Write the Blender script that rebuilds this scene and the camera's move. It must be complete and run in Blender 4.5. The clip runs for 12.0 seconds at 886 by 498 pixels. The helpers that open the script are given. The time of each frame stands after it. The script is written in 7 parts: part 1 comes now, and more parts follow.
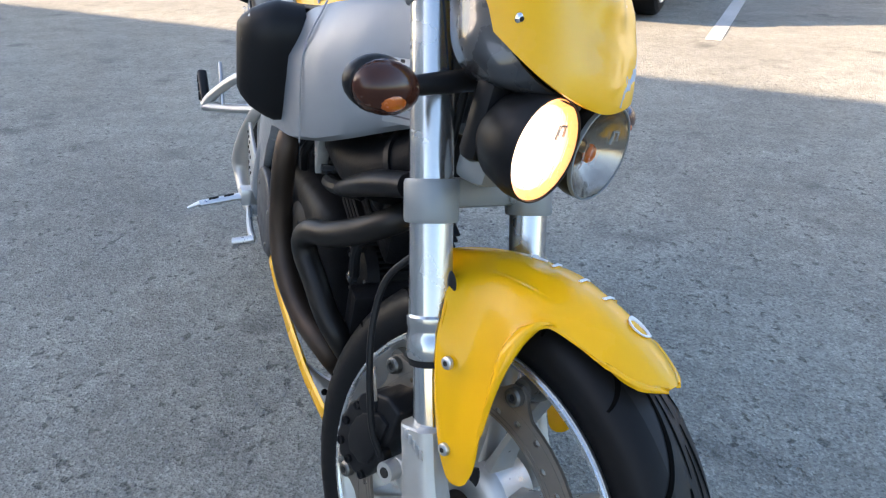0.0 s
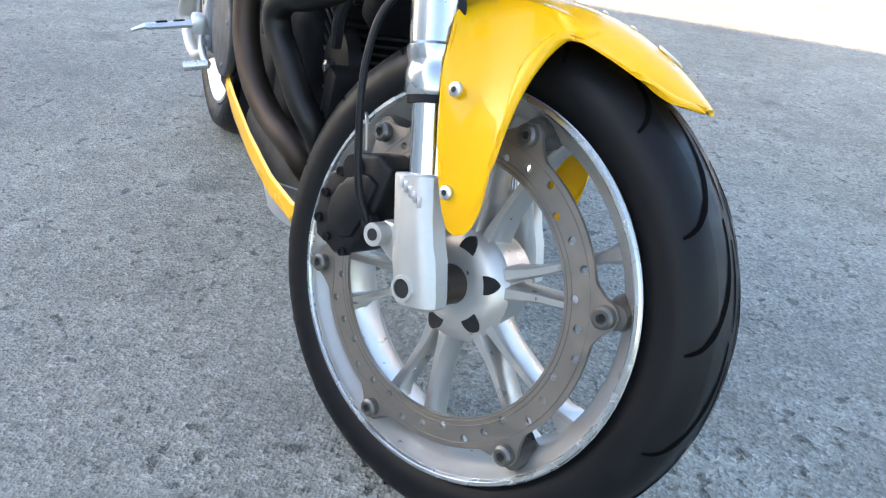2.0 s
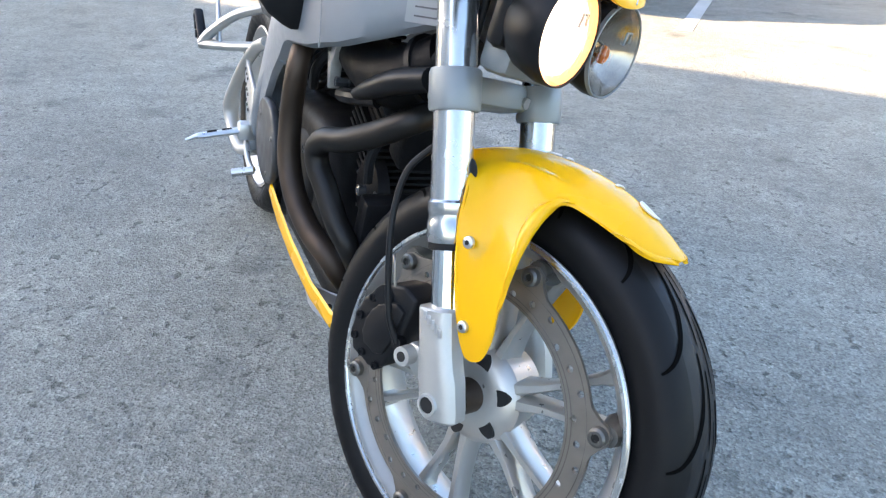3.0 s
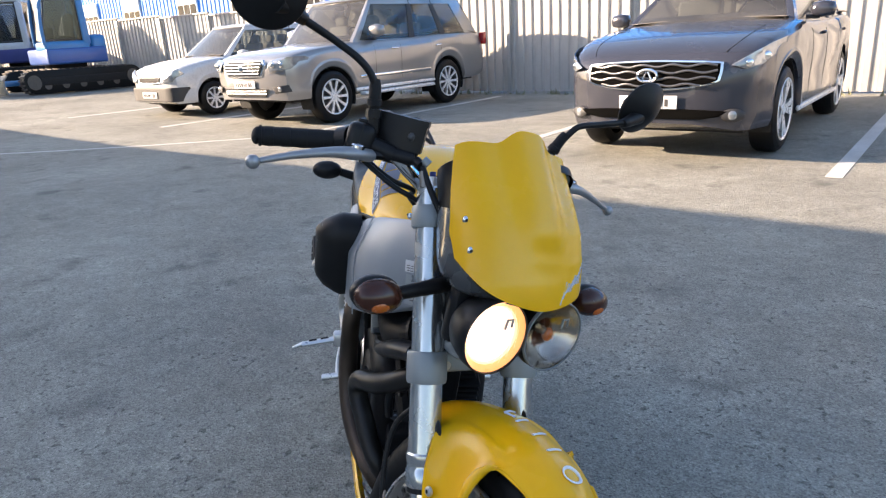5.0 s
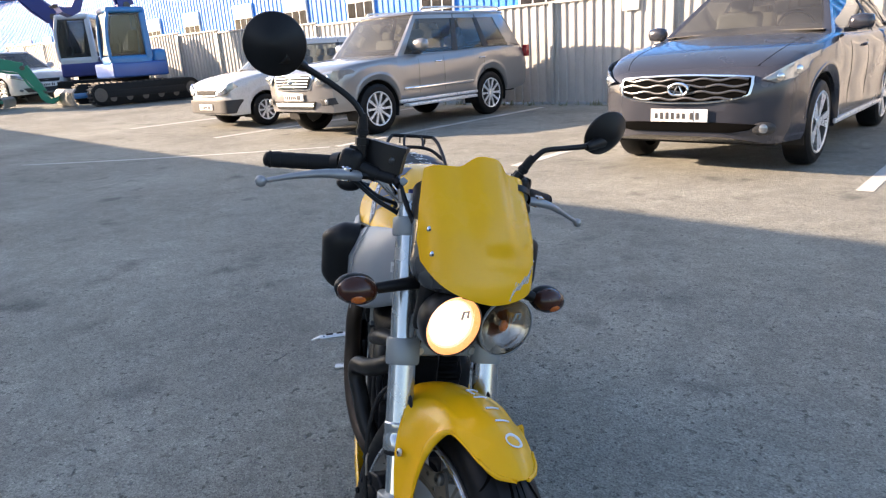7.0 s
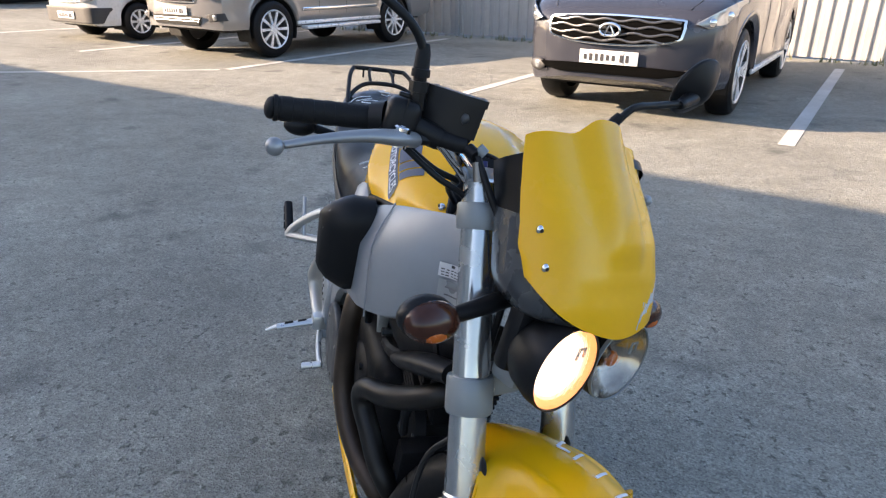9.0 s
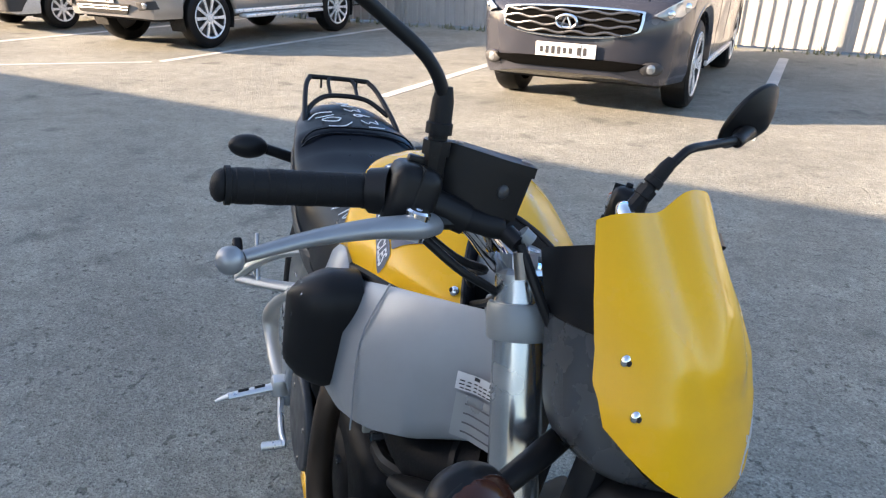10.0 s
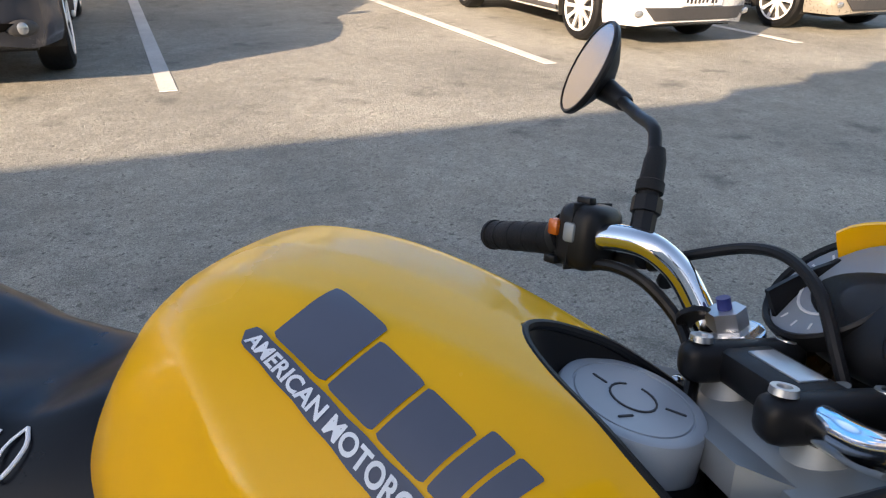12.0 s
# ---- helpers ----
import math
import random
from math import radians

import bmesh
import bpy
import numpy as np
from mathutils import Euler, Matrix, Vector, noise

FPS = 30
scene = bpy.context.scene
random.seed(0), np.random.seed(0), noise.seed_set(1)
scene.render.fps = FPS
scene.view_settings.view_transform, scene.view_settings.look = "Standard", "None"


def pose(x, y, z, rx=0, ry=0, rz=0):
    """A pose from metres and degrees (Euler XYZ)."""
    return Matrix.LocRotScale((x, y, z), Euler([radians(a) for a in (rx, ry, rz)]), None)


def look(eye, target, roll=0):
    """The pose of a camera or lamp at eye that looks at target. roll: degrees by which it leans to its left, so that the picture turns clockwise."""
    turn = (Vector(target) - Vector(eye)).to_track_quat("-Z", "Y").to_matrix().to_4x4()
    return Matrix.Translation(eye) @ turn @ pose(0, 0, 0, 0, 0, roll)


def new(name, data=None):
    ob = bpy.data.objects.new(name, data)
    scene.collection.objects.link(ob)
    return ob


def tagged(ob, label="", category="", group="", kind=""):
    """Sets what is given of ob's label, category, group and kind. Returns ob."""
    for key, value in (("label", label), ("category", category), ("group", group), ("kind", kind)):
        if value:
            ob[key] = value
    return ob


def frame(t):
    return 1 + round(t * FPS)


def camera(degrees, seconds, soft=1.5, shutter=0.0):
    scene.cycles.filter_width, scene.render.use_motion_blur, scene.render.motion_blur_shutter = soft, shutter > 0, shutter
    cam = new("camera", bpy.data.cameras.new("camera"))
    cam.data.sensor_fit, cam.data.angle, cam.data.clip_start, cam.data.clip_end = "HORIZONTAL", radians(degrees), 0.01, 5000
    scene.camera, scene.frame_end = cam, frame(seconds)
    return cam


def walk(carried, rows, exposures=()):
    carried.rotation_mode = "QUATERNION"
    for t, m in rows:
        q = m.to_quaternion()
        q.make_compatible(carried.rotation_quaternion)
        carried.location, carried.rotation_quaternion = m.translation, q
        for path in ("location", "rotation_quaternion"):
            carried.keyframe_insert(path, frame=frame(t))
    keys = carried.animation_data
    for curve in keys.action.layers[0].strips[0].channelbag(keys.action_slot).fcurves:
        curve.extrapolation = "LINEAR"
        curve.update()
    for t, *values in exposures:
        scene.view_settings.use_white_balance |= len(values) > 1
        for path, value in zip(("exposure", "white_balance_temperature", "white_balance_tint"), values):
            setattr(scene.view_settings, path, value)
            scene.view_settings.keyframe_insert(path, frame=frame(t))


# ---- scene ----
cam = camera(67.4, 12.0, soft=1.25)
PATH = [
    (0, (0.18, 0.091, 1.017), (-0.217, 1.805, 0.066), 0.1),
    (0.2, (0.175, 0.093, 0.964), (-0.164, 1.789, -0.04), 0.5),
    (0.5, (0.157, 0.095, 0.882), (-0.146, 1.743, -0.21), 1.5),
    (1, (0.144, 0.095, 0.776), (-0.122, 1.759, -0.3), 2.8),
    (1.5, (0.132, 0.071, 0.733), (-0.069, 1.768, -0.306), 5.2),
    (2, (0.125, 0.03, 0.745), (-0.069, 1.736, -0.28), 5.5),
    (2.5, (0.127, -0.016, 0.793), (-0.085, 1.687, -0.235), 5.4),
    (3, (0.135, -0.019, 0.915), (-0.156, 1.713, -0.042), 3.0),
    (3.5, (0.174, -0.013, 1.009), (-0.213, 1.762, 0.174), 3.1),
    (3.7, (0.208, -0.007, 1.048), (-0.231, 1.747, 0.191), 0.8),
    (5.3, (0.53, -0.116, 1.217), (-0.327, 1.594, 0.631), -3.4),
    (5.5, (0.576, -0.155, 1.223), (-0.282, 1.553, 0.636), -3.5),
    (6, (0.652, -0.225, 1.241), (-0.268, 1.452, 0.657), -3.5),
    (6.5, (0.702, -0.242, 1.262), (-0.249, 1.44, 0.743), -4.6),
    (7, (0.682, -0.196, 1.254), (-0.279, 1.461, 0.678), -3.9),
    (7.2, (0.657, -0.152, 1.24), (-0.31, 1.489, 0.631), -3.4),
    (8.8, (0.277, 0.037, 1.213), (-0.36, 1.755, 0.41), -1.0),
    (9, (0.225, 0.055, 1.231), (-0.394, 1.791, 0.455), 0.6),
    (9.5, (0.136, 0.162, 1.236), (-0.429, 1.92, 0.466), 0.8),
    (10, (0.056, 0.302, 1.249), (-0.406, 2.072, 0.44), 1.1),
    (10.5, (-0.084, 0.406, 1.224), (-0.274, 2.181, 0.321), -0.1),
    (11, (-0.256, 0.525, 1.251), (-0.005, 2.292, 0.348), -1.2),
    (11.5, (-0.351, 0.709, 1.215), (0.238, 2.395, 0.314), -1.1),
    (12, (-0.368, 0.86, 1.193), (0.752, 2.247, 0.287), 2.0),
]
EXPOSURES = [(0, 2.53, 6700, 14), (0.5, 2.45, 6750, 14), (1, 2.59, 6850, 14), (2, 3.18, 6850, 13), (2.5, 3.22, 6850, 13), (3.5, 2.78, 6700, 14), (5.5, 1.92, 6550, 15), (7, 1.90, 6550, 15), (9, 2.02, 6650, 15), (10.5, 2.21, 6650, 13), (11.5, 1.97, 7100, 16), (12, 1.79, 7000, 15)]
walk(cam, [(t, look(eye, target, roll)) for t, eye, target, roll in PATH], EXPOSURES)

# ---- light ----
SUN_AZ, SUN_EL = 197.0, 19.5          # degrees: where the sun stands, counted from +x towards +y; height
world = bpy.data.worlds.new("daylight")
scene.world = world
world.use_nodes = True
wt = world.node_tree
sky = wt.nodes.new("ShaderNodeTexSky")
sky.sky_type, sky.sun_disc = "NISHITA", False
sky.sun_elevation, sky.sun_rotation = radians(SUN_EL), radians(90 - SUN_AZ)
sky.air_density, sky.dust_density, sky.ozone_density = 1.0, 1.8, 1.3
wt.links.new(sky.outputs[0], wt.nodes["Background"].inputs[0])
wt.nodes["Background"].inputs[1].default_value = 0.11
sun_data = bpy.data.lights.new("sun", "SUN")
sun_data.energy, sun_data.angle, sun_data.color = 5.0, radians(0.3), (1.0, 0.785, 0.56)
sun = new("sun", sun_data)
_sd = Vector((math.cos(radians(SUN_AZ)) * math.cos(radians(SUN_EL)), math.sin(radians(SUN_AZ)) * math.cos(radians(SUN_EL)), math.sin(radians(SUN_EL))))
sun.matrix_world = look(_sd * 60, (0, 0, 0))


# ---- materials ----
def mat(name, col, rough=0.5, metal=0.0, vary=0.12, scale=30.0, bump=0.0, bscale=200.0, rvary=0.1, coat=0.0, spec=0.5, big=2.0):
    m = bpy.data.materials.new(name)
    m.use_nodes = True
    nt = m.node_tree
    b = nt.nodes["Principled BSDF"]
    tc = nt.nodes.new("ShaderNodeTexCoord")
    n1 = nt.nodes.new("ShaderNodeTexNoise")
    n1.inputs["Scale"].default_value, n1.inputs["Detail"].default_value = scale, 6
    n2 = nt.nodes.new("ShaderNodeTexNoise")
    n2.inputs["Scale"].default_value, n2.inputs["Detail"].default_value = big, 4
    for n in (n1, n2):
        nt.links.new(tc.outputs["Object"], n.inputs["Vector"])
    add = nt.nodes.new("ShaderNodeMath")
    nt.links.new(n1.outputs[0], add.inputs[0])
    nt.links.new(n2.outputs[0], add.inputs[1])
    ramp = nt.nodes.new("ShaderNodeMapRange")
    ramp.inputs["From Min"].default_value, ramp.inputs["From Max"].default_value = 0.6, 1.4
    ramp.inputs["To Min"].default_value, ramp.inputs["To Max"].default_value = 1 - vary, 1 + vary
    nt.links.new(add.outputs[0], ramp.inputs["Value"])
    mix = nt.nodes.new("ShaderNodeVectorMath")
    mix.operation = "SCALE"
    mix.inputs[0].default_value = col
    nt.links.new(ramp.outputs[0], mix.inputs["Scale"])
    nt.links.new(mix.outputs[0], b.inputs["Base Color"])
    rr = nt.nodes.new("ShaderNodeMapRange")
    rr.inputs["From Min"].default_value, rr.inputs["From Max"].default_value = 0.3, 0.7
    rr.inputs["To Min"].default_value, rr.inputs["To Max"].default_value = max(0.02, rough - rvary), min(1, rough + rvary)
    nt.links.new(n1.outputs[0], rr.inputs["Value"])
    nt.links.new(rr.outputs[0], b.inputs["Roughness"])
    b.inputs["Metallic"].default_value = metal
    b.inputs["Coat Weight"].default_value = coat
    b.inputs["Coat Roughness"].default_value = 0.05
    b.inputs["Specular IOR Level"].default_value = spec
    if bump:
        n3 = nt.nodes.new("ShaderNodeTexNoise")
        n3.inputs["Scale"].default_value, n3.inputs["Detail"].default_value = bscale, 5
        nt.links.new(tc.outputs["Object"], n3.inputs["Vector"])
        bp = nt.nodes.new("ShaderNodeBump")
        bp.inputs["Strength"].default_value, bp.inputs["Distance"].default_value = bump, 0.002
        nt.links.new(n3.outputs[0], bp.inputs["Height"])
        nt.links.new(bp.outputs[0], b.inputs["Normal"])
    return m


def glow(name, col, strength):
    m = mat(name, col, 0.3)
    b = m.node_tree.nodes["Principled BSDF"]
    b.inputs["Emission Color"].default_value = (*col, 1)
    b.inputs["Emission Strength"].default_value = strength
    return m


def glass(name, col=(1, 1, 1), rough=0.02):
    m = bpy.data.materials.new(name)
    m.use_nodes = True
    b = m.node_tree.nodes["Principled BSDF"]
    b.inputs["Base Color"].default_value = (*col, 1)
    b.inputs["Roughness"].default_value = rough
    b.inputs["Transmission Weight"].default_value = 1.0
    b.inputs["IOR"].default_value = 1.08
    return m


def pane_mat(name, tint, dust):
    """Thin tinted window glass: clear through, with a glossy face and a film of dust that also stands in for sky glare.
    """
    m = bpy.data.materials.new(name)
    m.use_nodes = True
    nt = m.node_tree
    out = nt.nodes["Material Output"]
    tr = nt.nodes.new("ShaderNodeBsdfTransparent")
    tr.inputs[0].default_value = (*tint, 1)
    film = nt.nodes.new("ShaderNodeBsdfDiffuse")
    film.inputs[0].default_value = (0.62, 0.59, 0.54, 1)
    noise = nt.nodes.new("ShaderNodeTexNoise")
    noise.inputs["Scale"].default_value = 3.0
    noise.inputs["Detail"].default_value = 6.0
    span = nt.nodes.new("ShaderNodeMapRange")
    span.inputs[1].default_value, span.inputs[2].default_value = 0.3, 0.7
    span.inputs[3].default_value, span.inputs[4].default_value = dust * 0.6, dust * 1.4
    dusty = nt.nodes.new("ShaderNodeMixShader")
    gl = nt.nodes.new("ShaderNodeBsdfGlossy")
    gl.inputs["Roughness"].default_value = 0.02
    fr = nt.nodes.new("ShaderNodeFresnel")
    fr.inputs[0].default_value = 1.55
    mx = nt.nodes.new("ShaderNodeMixShader")
    nt.links.new(noise.outputs[0], span.inputs[0])
    nt.links.new(span.outputs[0], dusty.inputs[0])
    nt.links.new(tr.outputs[0], dusty.inputs[1])
    nt.links.new(film.outputs[0], dusty.inputs[2])
    nt.links.new(fr.outputs[0], mx.inputs[0])
    nt.links.new(dusty.outputs[0], mx.inputs[1])
    nt.links.new(gl.outputs[0], mx.inputs[2])
    nt.links.new(mx.outputs[0], out.inputs[0])
    return m


def asphalt_mat():
    m = bpy.data.materials.new("asphalt")
    m.use_nodes = True
    nt = m.node_tree
    b = nt.nodes["Principled BSDF"]
    tc = nt.nodes.new("ShaderNodeTexCoord")

    def tex(kind, scale, detail=6.0):
        n = nt.nodes.new(kind)
        n.inputs["Scale"].default_value = scale
        if kind == "ShaderNodeTexNoise":
            n.inputs["Detail"].default_value = detail
        nt.links.new(tc.outputs["Object"], n.inputs["Vector"])
        return n

    stones = tex("ShaderNodeTexVoronoi", 165.0)
    grit = tex("ShaderNodeTexNoise", 300.0, 2.0)
    # pale and dark flecks put the light and shade of coarse grain into the colour
    lit_flecks = tex("ShaderNodeTexNoise", 95.0, 2.0)
    shade_flecks = tex("ShaderNodeTexNoise", 120.0, 1.0)
    patch = tex("ShaderNodeTexNoise", 6.0, 8.0)
    stain = tex("ShaderNodeTexNoise", 0.7, 6.0)
    blot = tex("ShaderNodeTexNoise", 22.0, 5.0)
    ramp = nt.nodes.new("ShaderNodeValToRGB")
    ramp.color_ramp.elements[0].position, ramp.color_ramp.elements[0].color = 0.0, (0.172, 0.170, 0.150, 1)
    ramp.color_ramp.elements[1].position, ramp.color_ramp.elements[1].color = 1.0, (0.335, 0.330, 0.288, 1)
    for at, c in ((0.22, 0.22), (0.78, 0.275)):
        e = ramp.color_ramp.elements.new(at)
        e.color = (c * 1.0, c * 0.985, c * 0.855, 1)
    bw = nt.nodes.new("ShaderNodeSeparateColor")
    nt.links.new(stones.outputs["Color"], bw.inputs[0])
    nt.links.new(bw.outputs[0], ramp.inputs[0])
    mul = ramp.outputs[0]
    for n, lo, hi, a, c in ((patch, 0.3, 0.7, 0.84, 1.16), (stain, 0.3, 0.7, 0.78, 1.22), (blot, 0.25, 0.75, 0.86, 1.14), (grit, 0.3, 0.7, 0.84, 1.16), (lit_flecks, 0.60, 0.66, 1.0, 1.22), (shade_flecks, 0.58, 0.66, 1.0, 0.66)):
        mr = nt.nodes.new("ShaderNodeMapRange")
        mr.inputs["From Min"].default_value, mr.inputs["From Max"].default_value = lo, hi
        mr.inputs["To Min"].default_value, mr.inputs["To Max"].default_value = a, c
        nt.links.new(n.outputs[0], mr.inputs["Value"])
        v = nt.nodes.new("ShaderNodeVectorMath")
        v.operation = "SCALE"
        nt.links.new(mul, v.inputs[0])
        nt.links.new(mr.outputs[0], v.inputs["Scale"])
        mul = v.outputs[0]
    # dust and dark oil spots
    spot = tex("ShaderNodeTexNoise", 2.6, 5.0)
    sr = nt.nodes.new("ShaderNodeValToRGB")
    sr.color_ramp.elements[0].position, sr.color_ramp.elements[0].color = 0.60, (1, 1, 1, 1)
    sr.color_ramp.elements[1].position, sr.color_ramp.elements[1].color = 0.72, (0.55, 0.55, 0.57, 1)
    nt.links.new(spot.outputs[0], sr.inputs[0])
    v = nt.nodes.new("ShaderNodeVectorMath")
    v.operation = "MULTIPLY"
    nt.links.new(mul, v.inputs[0])
    nt.links.new(sr.outputs[0], v.inputs[1])
    pits = tex("ShaderNodeTexNoise", 34.0, 4.0)
    pr = nt.nodes.new("ShaderNodeMapRange")
    pr.inputs["From Min"].default_value, pr.inputs["From Max"].default_value = 0.585, 0.655
    nt.links.new(pits.outputs[0], pr.inputs["Value"])
    where = nt.nodes.new("ShaderNodeMapRange")
    where.inputs["From Min"].default_value, where.inputs["From Max"].default_value = 0.42, 0.56
    nt.links.new(patch.outputs[0], where.inputs["Value"])
    pm = nt.nodes.new("ShaderNodeMath")
    pm.operation = "MULTIPLY"
    nt.links.new(pr.outputs[0], pm.inputs[0])
    nt.links.new(where.outputs[0], pm.inputs[1])
    ps = nt.nodes.new("ShaderNodeMapRange")
    ps.inputs["To Min"].default_value, ps.inputs["To Max"].default_value = 1.0, 0.5
    nt.links.new(pm.outputs[0], ps.inputs["Value"])
    v2 = nt.nodes.new("ShaderNodeVectorMath")
    v2.operation = "SCALE"
    nt.links.new(v.outputs[0], v2.inputs[0])
    nt.links.new(ps.outputs[0], v2.inputs["Scale"])
    nt.links.new(v2.outputs[0], b.inputs["Base Color"])
    b.inputs["Roughness"].default_value = 0.85
    bp = nt.nodes.new("ShaderNodeBump")
    bp.inputs["Strength"].default_value, bp.inputs["Distance"].default_value = 0.95, 0.004
    sm = nt.nodes.new("ShaderNodeMath")
    nt.links.new(stones.outputs["Distance"], sm.inputs[0])
    nt.links.new(grit.outputs[0], sm.inputs[1])
    sk = nt.nodes.new("ShaderNodeMath")
    sk.operation = "MULTIPLY_ADD"
    sk.inputs[1].default_value = -2.5
    nt.links.new(pm.outputs[0], sk.inputs[0])
    nt.links.new(sm.outputs[0], sk.inputs[2])
    nt.links.new(sk.outputs[0], bp.inputs["Height"])
    nt.links.new(bp.outputs[0], b.inputs["Normal"])
    return m


ASPHALT = asphalt_mat()
LINE = mat("worn white road paint", (0.50, 0.49, 0.465), 0.8, vary=0.35, scale=60, bump=0.4)
YELLOW = mat("glossy yellow paint", (0.81, 0.418, 0.005), 0.26, vary=0.05, scale=8, coat=0.32, spec=0.16, rvary=0.03)
SILVER = mat("silver painted frame", (0.275, 0.293, 0.315), 0.42, 0.35, vary=0.06, scale=60, rvary=0.08)
CAST = mat("sand cast aluminium", (0.50, 0.50, 0.48), 0.5, 0.75, vary=0.1, scale=120, bump=0.15, bscale=700)
WHEEL = mat("silver painted wheel", (0.50, 0.485, 0.455), 0.36, 0.7, vary=0.08, scale=50)
CHROME = mat("chrome", (0.75, 0.76, 0.78), 0.1, 1.0, vary=0.04, rvary=0.04)
ALU = mat("polished aluminium", (0.58, 0.59, 0.60), 0.36, 0.9, vary=0.06, scale=40)
FORKM = mat("satin grey anodised fork", (0.52, 0.535, 0.545), 0.24, 0.9, vary=0.04, scale=20)
STEEL = mat("brushed brake steel", (0.26, 0.23, 0.20), 0.40, 0.8, vary=0.12, scale=60)
LEVERM = mat("satin cast lever", (0.29, 0.30, 0.315), 0.42, 0.6, vary=0.10, scale=60)
CAPM = mat("pale grey cap plastic", (0.32, 0.355, 0.39), 0.4, 0.1, vary=0.1)
CLAMP = mat("grey painted casting", (0.24, 0.26, 0.27), 0.45, 0.3, vary=0.08)
TYRE = mat("tyre rubber", (0.006, 0.0063, 0.0072), 0.48, spec=0.18, vary=0.2, scale=60, bump=0.1, bscale=900)
TREAD = mat("dusty worn tread rubber", (0.010, 0.0105, 0.012), 0.5, spec=0.24, vary=0.45, scale=35, bump=0.12, bscale=700, big=9)
BOLT = mat("dark steel bolt", (0.13, 0.125, 0.115), 0.35, 0.7, vary=0.1)
SCORE = mat("scored brake steel", (0.16, 0.14, 0.12), 0.45, 0.8, vary=0.1)
RIMLIP = mat("bright machined rim edge", (0.66, 0.66, 0.65), 0.25, 0.9, vary=0.06, scale=30)
# near-black that stands in for the shade in tyre cuts, grille and intake
HOLLOW_SHADE = mat("near-black shade of cuts and openings", (0.002, 0.002, 0.002), 1.0, spec=0.05)
BLACKP = mat("satin black plastic", (0.009, 0.009, 0.010), 0.42, vary=0.15, bump=0.06, bscale=900, spec=0.22)
RUBBER = mat("black rubber grip", (0.009, 0.009, 0.010), 0.62, spec=0.22, vary=0.2, bump=0.3, bscale=600)
SEATM = mat("black vinyl seat", (0.003, 0.004, 0.007), 0.30, spec=0.13, vary=0.1, bump=0.02, bscale=900, rvary=0.03)
GREYP = mat("dark metallic grey plastic", (0.050, 0.053, 0.058), 0.28, 0.3, vary=0.08, coat=0.7)
TAILP = mat("grey tail panel", (0.040, 0.042, 0.046), 0.5, 0.1, vary=0.1)
ENGINE = mat("black engine paint", (0.009, 0.009, 0.010), 0.5, 0.1, spec=0.10, vary=0.4, bump=0.3, bscale=250)
HEADER = mat("heat stained exhaust", (0.056, 0.040, 0.030), 0.46, 0.65, vary=0.5, scale=14, big=6)
PIPE2 = mat("dark exhaust pipe", (0.018, 0.0165, 0.0155), 0.46, 0.6, vary=0.3, scale=14, big=6)
BELLYG = mat("silver grey chin fairing", (0.36, 0.37, 0.38), 0.45, 0.2, vary=0.08)
ORANGE = mat("orange lens", (0.45, 0.10, 0.012), 0.2, vary=0.3, scale=90, coat=0.5)
SMOKED = mat("smoked amber lens", (0.050, 0.016, 0.009), 0.2, vary=0.3, scale=60, coat=0.25, spec=0.3)
# greyed and roughened to imitate a dull reflection of the asphalt
MIRROR = mat("dulled mirror glass", (0.42, 0.40, 0.38), 0.2, 1.0, vary=0.02, rvary=0.01)
# near-black for dark parts and for the shade in holes, recesses and arches
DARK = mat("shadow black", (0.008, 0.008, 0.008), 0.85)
LOGO = mat("slate logo vinyl", (0.075, 0.085, 0.12), 0.5, vary=0.1)
CHALK = mat("chalk marker", (0.75, 0.76, 0.78), 0.8)
PAPER = mat("white label", (0.62, 0.63, 0.64), 0.5, vary=0.05)
DIAL = mat("blue grey dial", (0.25, 0.29, 0.34), 0.45, vary=0.1)
FOIL = mat("silver foil label", (0.36, 0.375, 0.39), 0.35, 0.5, vary=0.06)
FOILINK = mat("grey print", (0.10, 0.10, 0.11), 0.6)
INK = mat("black print", (0.03, 0.03, 0.035), 0.6)
LAMP_ON = glow("lit headlamp reflector", (1.0, 0.80, 0.58), 0.50)
LAMP_WARM = glow("lit headlamp flank", (1.0, 0.60, 0.36), 0.27)
LAMP_RIM = glow("lit headlamp edge", (1.0, 0.40, 0.13), 0.26)
REFL = mat("lamp reflector", (0.46, 0.40, 0.33), 0.16, 1.0, vary=0.25, scale=25)
GLASS = glass("lamp glass")
FENCE = mat("light grey profiled sheet", (0.41, 0.40, 0.385), 0.5, 0.1, vary=0.12, scale=6, big=0.8)
POST = mat("grey fence post", (0.36, 0.37, 0.37), 0.5, 0.2)
BLUEW = mat("blue profiled cladding", (0.010, 0.20, 0.66), 0.42, vary=0.1, scale=3, big=0.4)
WHITEF = mat("white window frame", (0.75, 0.75, 0.73), 0.4, vary=0.05)
PANE = mat("dark window pane", (0.030, 0.030, 0.032), 0.25, vary=0.5, scale=2, spec=0.05)
CONCRETE = mat("pale wall", (0.44, 0.43, 0.40), 0.8, vary=0.1)
FXP = mat("dark grey metallic car paint", (0.048, 0.050, 0.064), 0.24, 0.35, vary=0.06, scale=3, coat=0.6, rvary=0.05)
LXP = mat("silver bronze car paint", (0.27, 0.265, 0.265), 0.3, 0.55, vary=0.03, scale=3, coat=1.0, rvary=0.0)
BEIGE = mat("beige silver car paint", (0.30, 0.28, 0.24), 0.3, 0.5, vary=0.05, coat=1.0, rvary=0.05)
